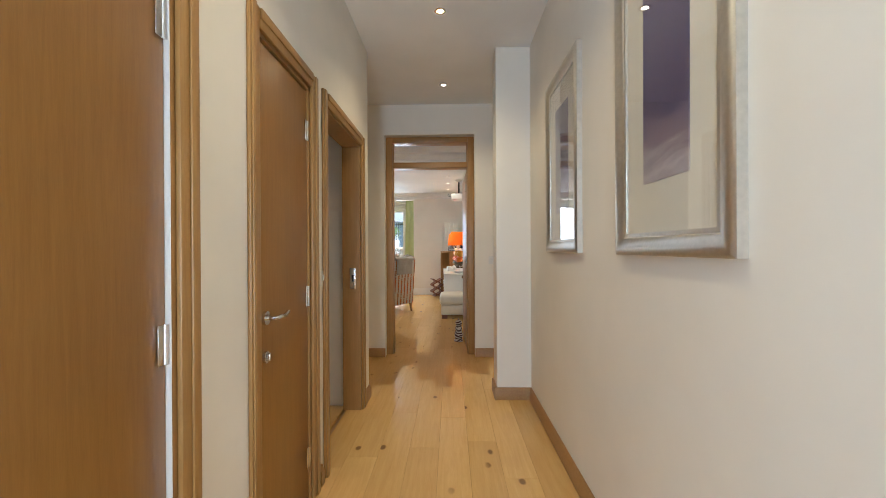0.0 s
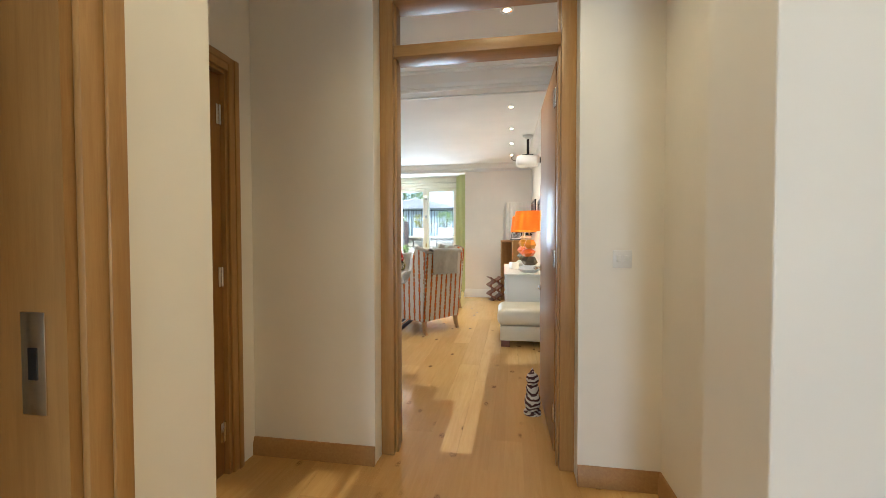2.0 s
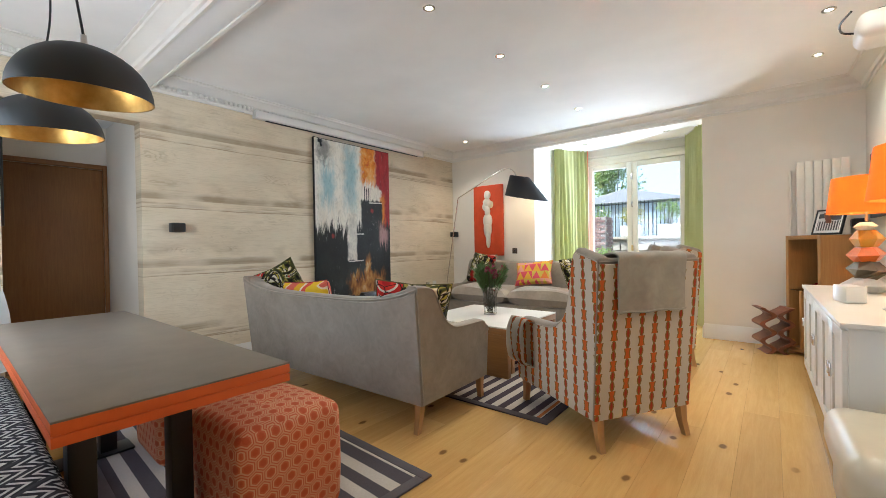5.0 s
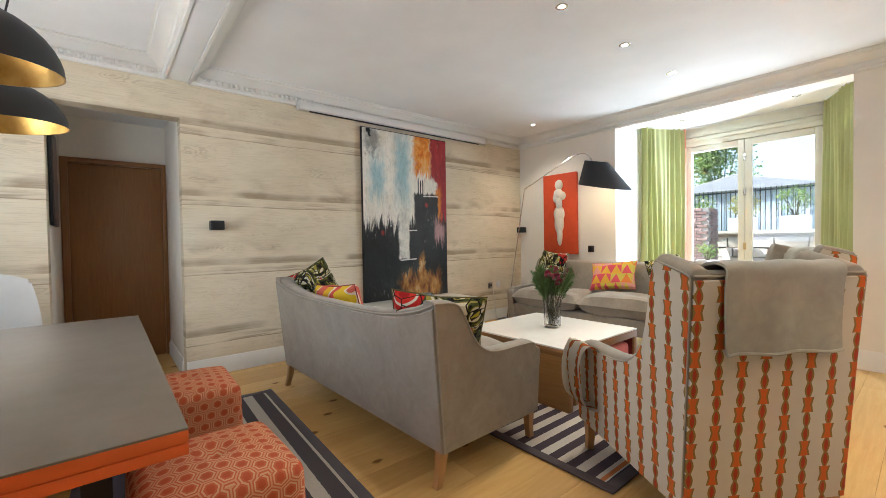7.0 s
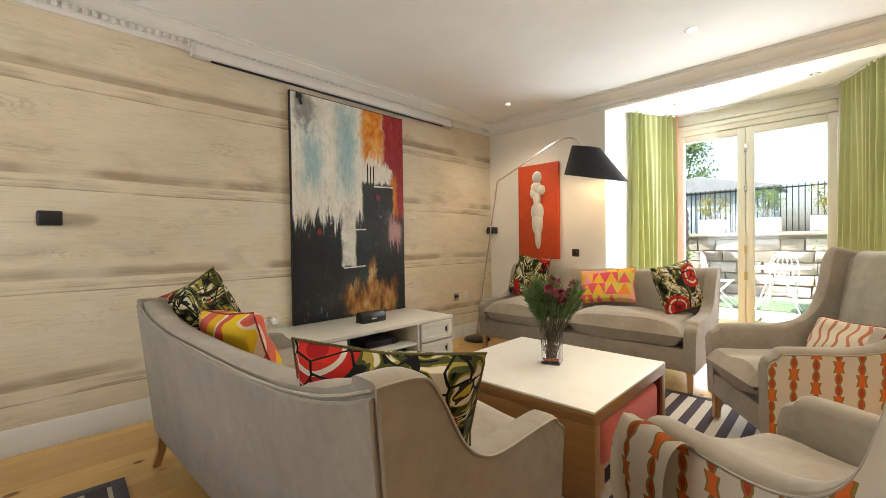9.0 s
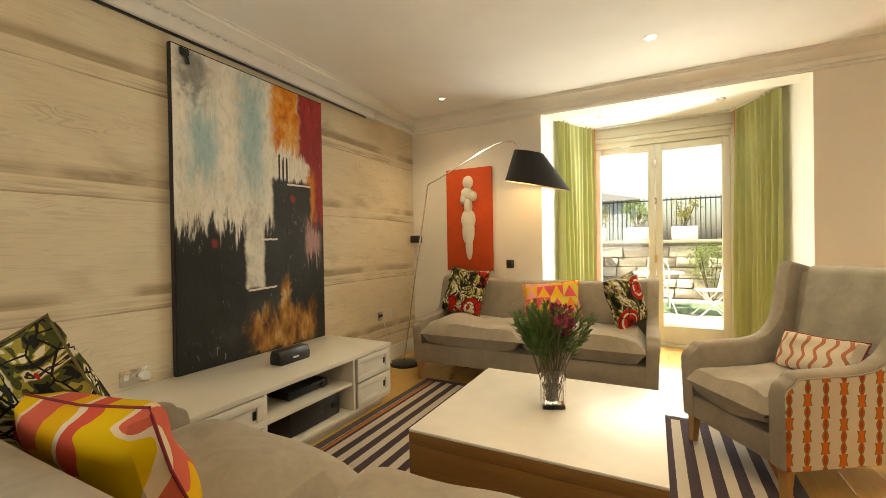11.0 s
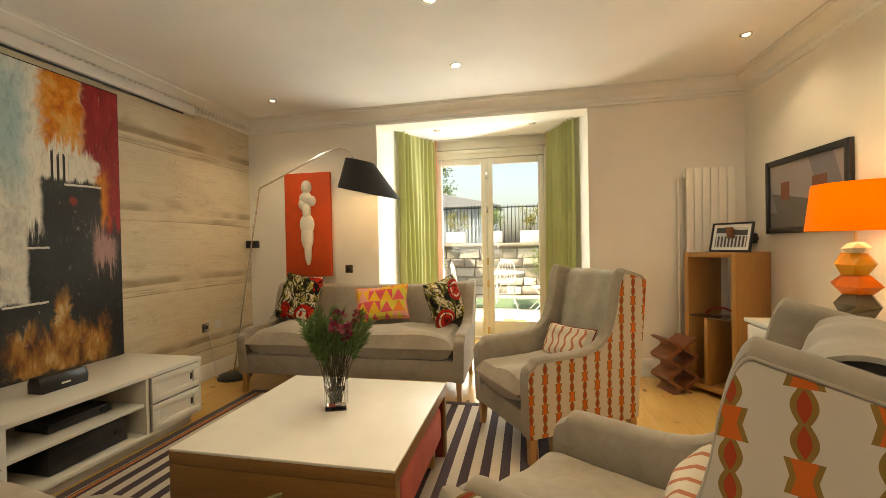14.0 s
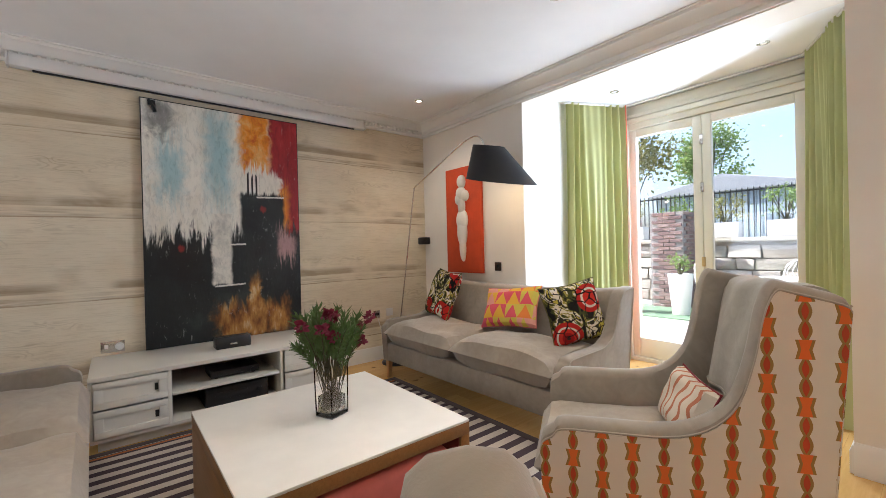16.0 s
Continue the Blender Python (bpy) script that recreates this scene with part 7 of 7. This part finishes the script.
def trough(x, y, z, w, d, h, seed):
    th = thing("planter", "white rectangular planter with shrubs on the stone wall", "planter", pose(x, y, z), "white wall planters")
    b = B()
    add_box(b, (w, d, 0.012), (0, 0, 0.008))
    for s in (-1, 1):
        add_box(b, (w, 0.02, h), (0, s * (d / 2 - 0.01), h / 2), 0.003)
        add_box(b, (0.02, d - 0.04, h), (s * (w / 2 - 0.01), 0, h / 2), 0.003)
    part("box", b, M_WHITEPL, th)
    b = B()
    add_box(b, (w - 0.045, d - 0.045, 0.02), (0, 0, h - 0.03))
    part("soil", b, plain("dark_soil", (0.03, 0.022, 0.015), 0.95), th)
    leaf_mass("shrub", "leafy green shrub growing in a white planter", (x, y, z + h - 0.02), (w * 1.25, 0.5, 0.62), 420, LEAF1 if seed % 2 else LEAF2, seed, group="planter shrubs")


for k, x in enumerate((-4.9, -4.0, -3.1, -2.15, -1.2, -0.2, 0.9)):
    trough(x, 17.25, 1.301, 0.50, 0.30, 0.30, k)
fe = thing("fence", "dark vertical metal railing behind the planters", "fence", pose(0, 19.0, 1.0))
for x in np.arange(-7.0, 3.0, 0.11):
    b = B()
    add_box(b, (0.02, 0.02, 1.45), (float(x), 0, 0.725))
    part("bar", b, M_BLACKMETAL, fe, smooth=False)
for z in (0.25, 1.38):
    b = B()
    add_box(b, (10.2, 0.035, 0.035), (-2.0, 0.03, z))
    part("rail", b, M_BLACKMETAL, fe)
b = B()
span(b, -7.5, 3.5, 17.5, 24.0, 0.9, 1.0)
solid("upper_ground", b, plain("upper_lawn", (0.10, 0.13, 0.05), 0.9), "ground behind the retaining wall", "ground", "structure")
sh = thing("shed", "dark slate-blue timber building beyond the fence", "shed", pose(-4.2, 22.0, 1.0))
M_BOARD = plain("slate_blue_boards", (0.34, 0.40, 0.45), 0.7)
b = B()
add_box(b, (3.6, 2.0, 1.6), (0, 0, 0.8))
part("wall", b, M_BOARD, sh)
for k in range(24):
    b = B()
    add_box(b, (0.135, 0.03, 1.6), (-1.73 + 0.15 * k, -1.014, 0.8), 0.004)
    part("board", b, M_BOARD, sh)
b = B()
add_prism(b, [(-2.0, 1.6), (2.0, 1.6), (2.0, 1.66), (0, 2.1), (-2.0, 1.66)], 2.3, None, 0.01, 1)
part("roof", b, plain("dark_felt_roof", (0.32, 0.33, 0.35), 0.8), sh)
leaf_mass("tree", "slender tree with airy yellow-green foliage", (-5.6, 18.6, 1.0), (2.4, 2.0, 3.0), 5200, LEAF2, 41, 1.4, "tree", "garden trees")
leaf_mass("tree", "slender tree with airy green foliage", (-5.3, 23.6, 1.0), (2.0, 1.6, 2.4), 4200, LEAF1, 43, 1.6, "tree", "garden trees")
leaf_mass("shrub", "leafy climbing shrub at the foot of the stone wall", (-0.75, 16.7, -0.03), (1.1, 0.5, 1.15), 900, LEAF1, 47)
# brick pier
bp = thing("brick_pier", "weathered purple-brown brick pier at the terrace side", "pier", pose(-3.75, 16.4, -0.03))
b = B()
add_box(b, (0.60, 0.60, 1.85), (0, 0, 0.925))
part("core", b, plain("grey_mortar", (0.26, 0.24, 0.22), 0.95), bp)
mb = Mat("purple_brown_brick", 0.9)
mb.colour(mb.mix(0.5, mb.ramp(mb.random(), [(0.0, (0.15, 0.095, 0.085)), (0.5, (0.23, 0.15, 0.13)), (1.0, (0.30, 0.22, 0.19))]), mb.ramp(mb.noise(20, 4), [(0.3, (0.6, 0.6, 0.6)), (0.7, (1, 1, 1))]), "MULTIPLY"))
b = B()
add_box(b, (0.21, 0.03, 0.062), (0, 0, 0), 0.005, 1)
brick = mesh_of("brick", b, mb.m)
for k in range(25):
    for i in range(4):
        x = -0.315 + 0.22 * i + (0.11 if k % 2 else 0) - 0.06
        if abs(x) > 0.23:
            continue
        for mm in (pose(x, -0.305, 0.04 + k * 0.074), pose(0.305, x, 0.04 + k * 0.074, 0, 0, 90)):
            o = new("brick", brick)
            o.parent = bp
            o.matrix_basis = mm


def tall_pot(x, y, seed):
    th = thing("planter", "tall tapered white planter with a small palm", "planter", pose(x, y, -0.03))
    b = B()
    add_lathe(b, [(0.0, 0.0), (0.13, 0.0), (0.20, 0.72), (0.18, 0.72), (0.17, 0.66), (0.0, 0.66)], 24)
    part("pot", b, M_WHITEPL, th)
    leaf_mass("shrub", "small spiky plant in a white planter", (x, y, 0.63), (0.5, 0.5, 0.35), 160, LEAF1, seed)


tall_pot(-3.25, 15.4, 51)
tall_pot(-4.1, 15.2, 52)
M_WHITEM = plain("white_painted_metal", (0.75, 0.74, 0.70), 0.4)


def bistro_table(x, y):
    th = thing("bistro_table", "round white metal folding bistro table", "table", pose(x, y, -0.008))
    b = B()
    add_lathe(b, [(0.0, 0.72), (0.40, 0.72), (0.41, 0.71), (0.41, 0.69), (0.39, 0.69), (0.39, 0.705), (0.0, 0.705)], 32)
    part("tabletop", b, M_WHITEM, th)
    for s in (-1, 1):
        for q in (-1, 1):
            b = B()
            add_tube(b, [(s * 0.28, q * 0.22, 0.0), (-s * 0.05, q * 0.2, 0.70)] if q > 0 else [(s * 0.28, q * 0.22, 0.0), (s * 0.05, q * 0.2, 0.70)], 0.011, 7)
            part("leg", b, M_WHITEM, th)
    b = B()
    add_tube(b, [(-0.2, -0.21, 0.3), (0.2, -0.21, 0.3)], 0.008, 6)
    add_tube(b, [(0.0, 0.2, 0.35), (0.0, -0.21, 0.35)], 0.008, 6)
    part("stretcher", b, M_WHITEM, th)


def bistro_chair(x, y, rz):
    th = thing("bistro_chair", "white metal folding bistro chair with an openwork back", "chair", pose(x, y, -0.008, 0, 0, rz), "bistro chairs")
    b = B()
    add_box(b, (0.40, 0.38, 0.018), (0, 0, 0.45), 0.006)
    part("seat", b, M_WHITEM, th)
    b = B()
    add_tube(b, spline([(-0.19, 0.18, 0.45), (-0.20, 0.22, 0.65), (-0.15, 0.25, 0.85), (0, 0.26, 0.93), (0.15, 0.25, 0.85), (0.20, 0.22, 0.65), (0.19, 0.18, 0.45)], 5), 0.011, 7)
    part("back_hoop", b, M_WHITEM, th)
    b = B()
    for k in range(5):
        a = -0.13 + 0.065 * k
        add_tube(b, spline([(a, 0.19, 0.46), (a + 0.03 * math.sin(k), 0.22, 0.62), (a - 0.025, 0.24, 0.75), (a * 0.6, 0.252, 0.89)], 4), 0.007, 6)
    part("back_scroll", b, M_WHITEM, th)
    for s in (-1, 1):
        b = B()
        add_tube(b, [(s * 0.19, 0.22, 0.45), (s * 0.19, -0.22, 0.0)], 0.010, 7)
        part("leg", b, M_WHITEM, th)
        b = B()
        add_tube(b, [(s * 0.175, -0.16, 0.44), (s * 0.175, 0.24, 0.0)], 0.010, 7)
        part("leg", b, M_WHITEM, th)


bistro_table(-1.75, 14.9)
bistro_chair(-2.55, 14.9, 90)
bistro_chair(-1.0, 14.6, -80)
bistro_chair(-1.75, 15.65, 0)

# ---- floorboards, last ----
rnd = random.Random(21)
bw = 0.185
board_meshes = {}


def board_mesh(L):
    key = round(L, 2)
    if key not in board_meshes:
        b = B()
        add_box(b, (bw - 0.0006, key - 0.0006, 0.02), (0, 0, -0.0105), 0.0008, 1)
        board_meshes[key] = mesh_of("plank", b, M_FLOOR, False)
    return board_meshes[key]


floor_ob = bpy.data.objects["floor"]
LENGTHS = (1.4, 1.8, 2.2)


def boards(x0, x1, y0, y1):
    """Lay boards along y; the ends run under walls."""
    x = x0
    while x < x1:
        y = y0 - rnd.uniform(0, 1.2)
        while y < y1:
            L = rnd.choice(LENGTHS)
            o = new("plank", board_mesh(L))
            o.parent = floor_ob
            flip = 180 if rnd.random() < 0.5 else 0
            o.matrix_basis = pose(x + bw / 2, y + L / 2, 0, 0, 0, flip)
            y += L
        x += bw


boards(-5.58, 0.80, 4.60, 12.1)
boards(-0.50, 1.05, -2.5, 4.60)
boards(-2.2, -0.55, 1.9, 4.60)
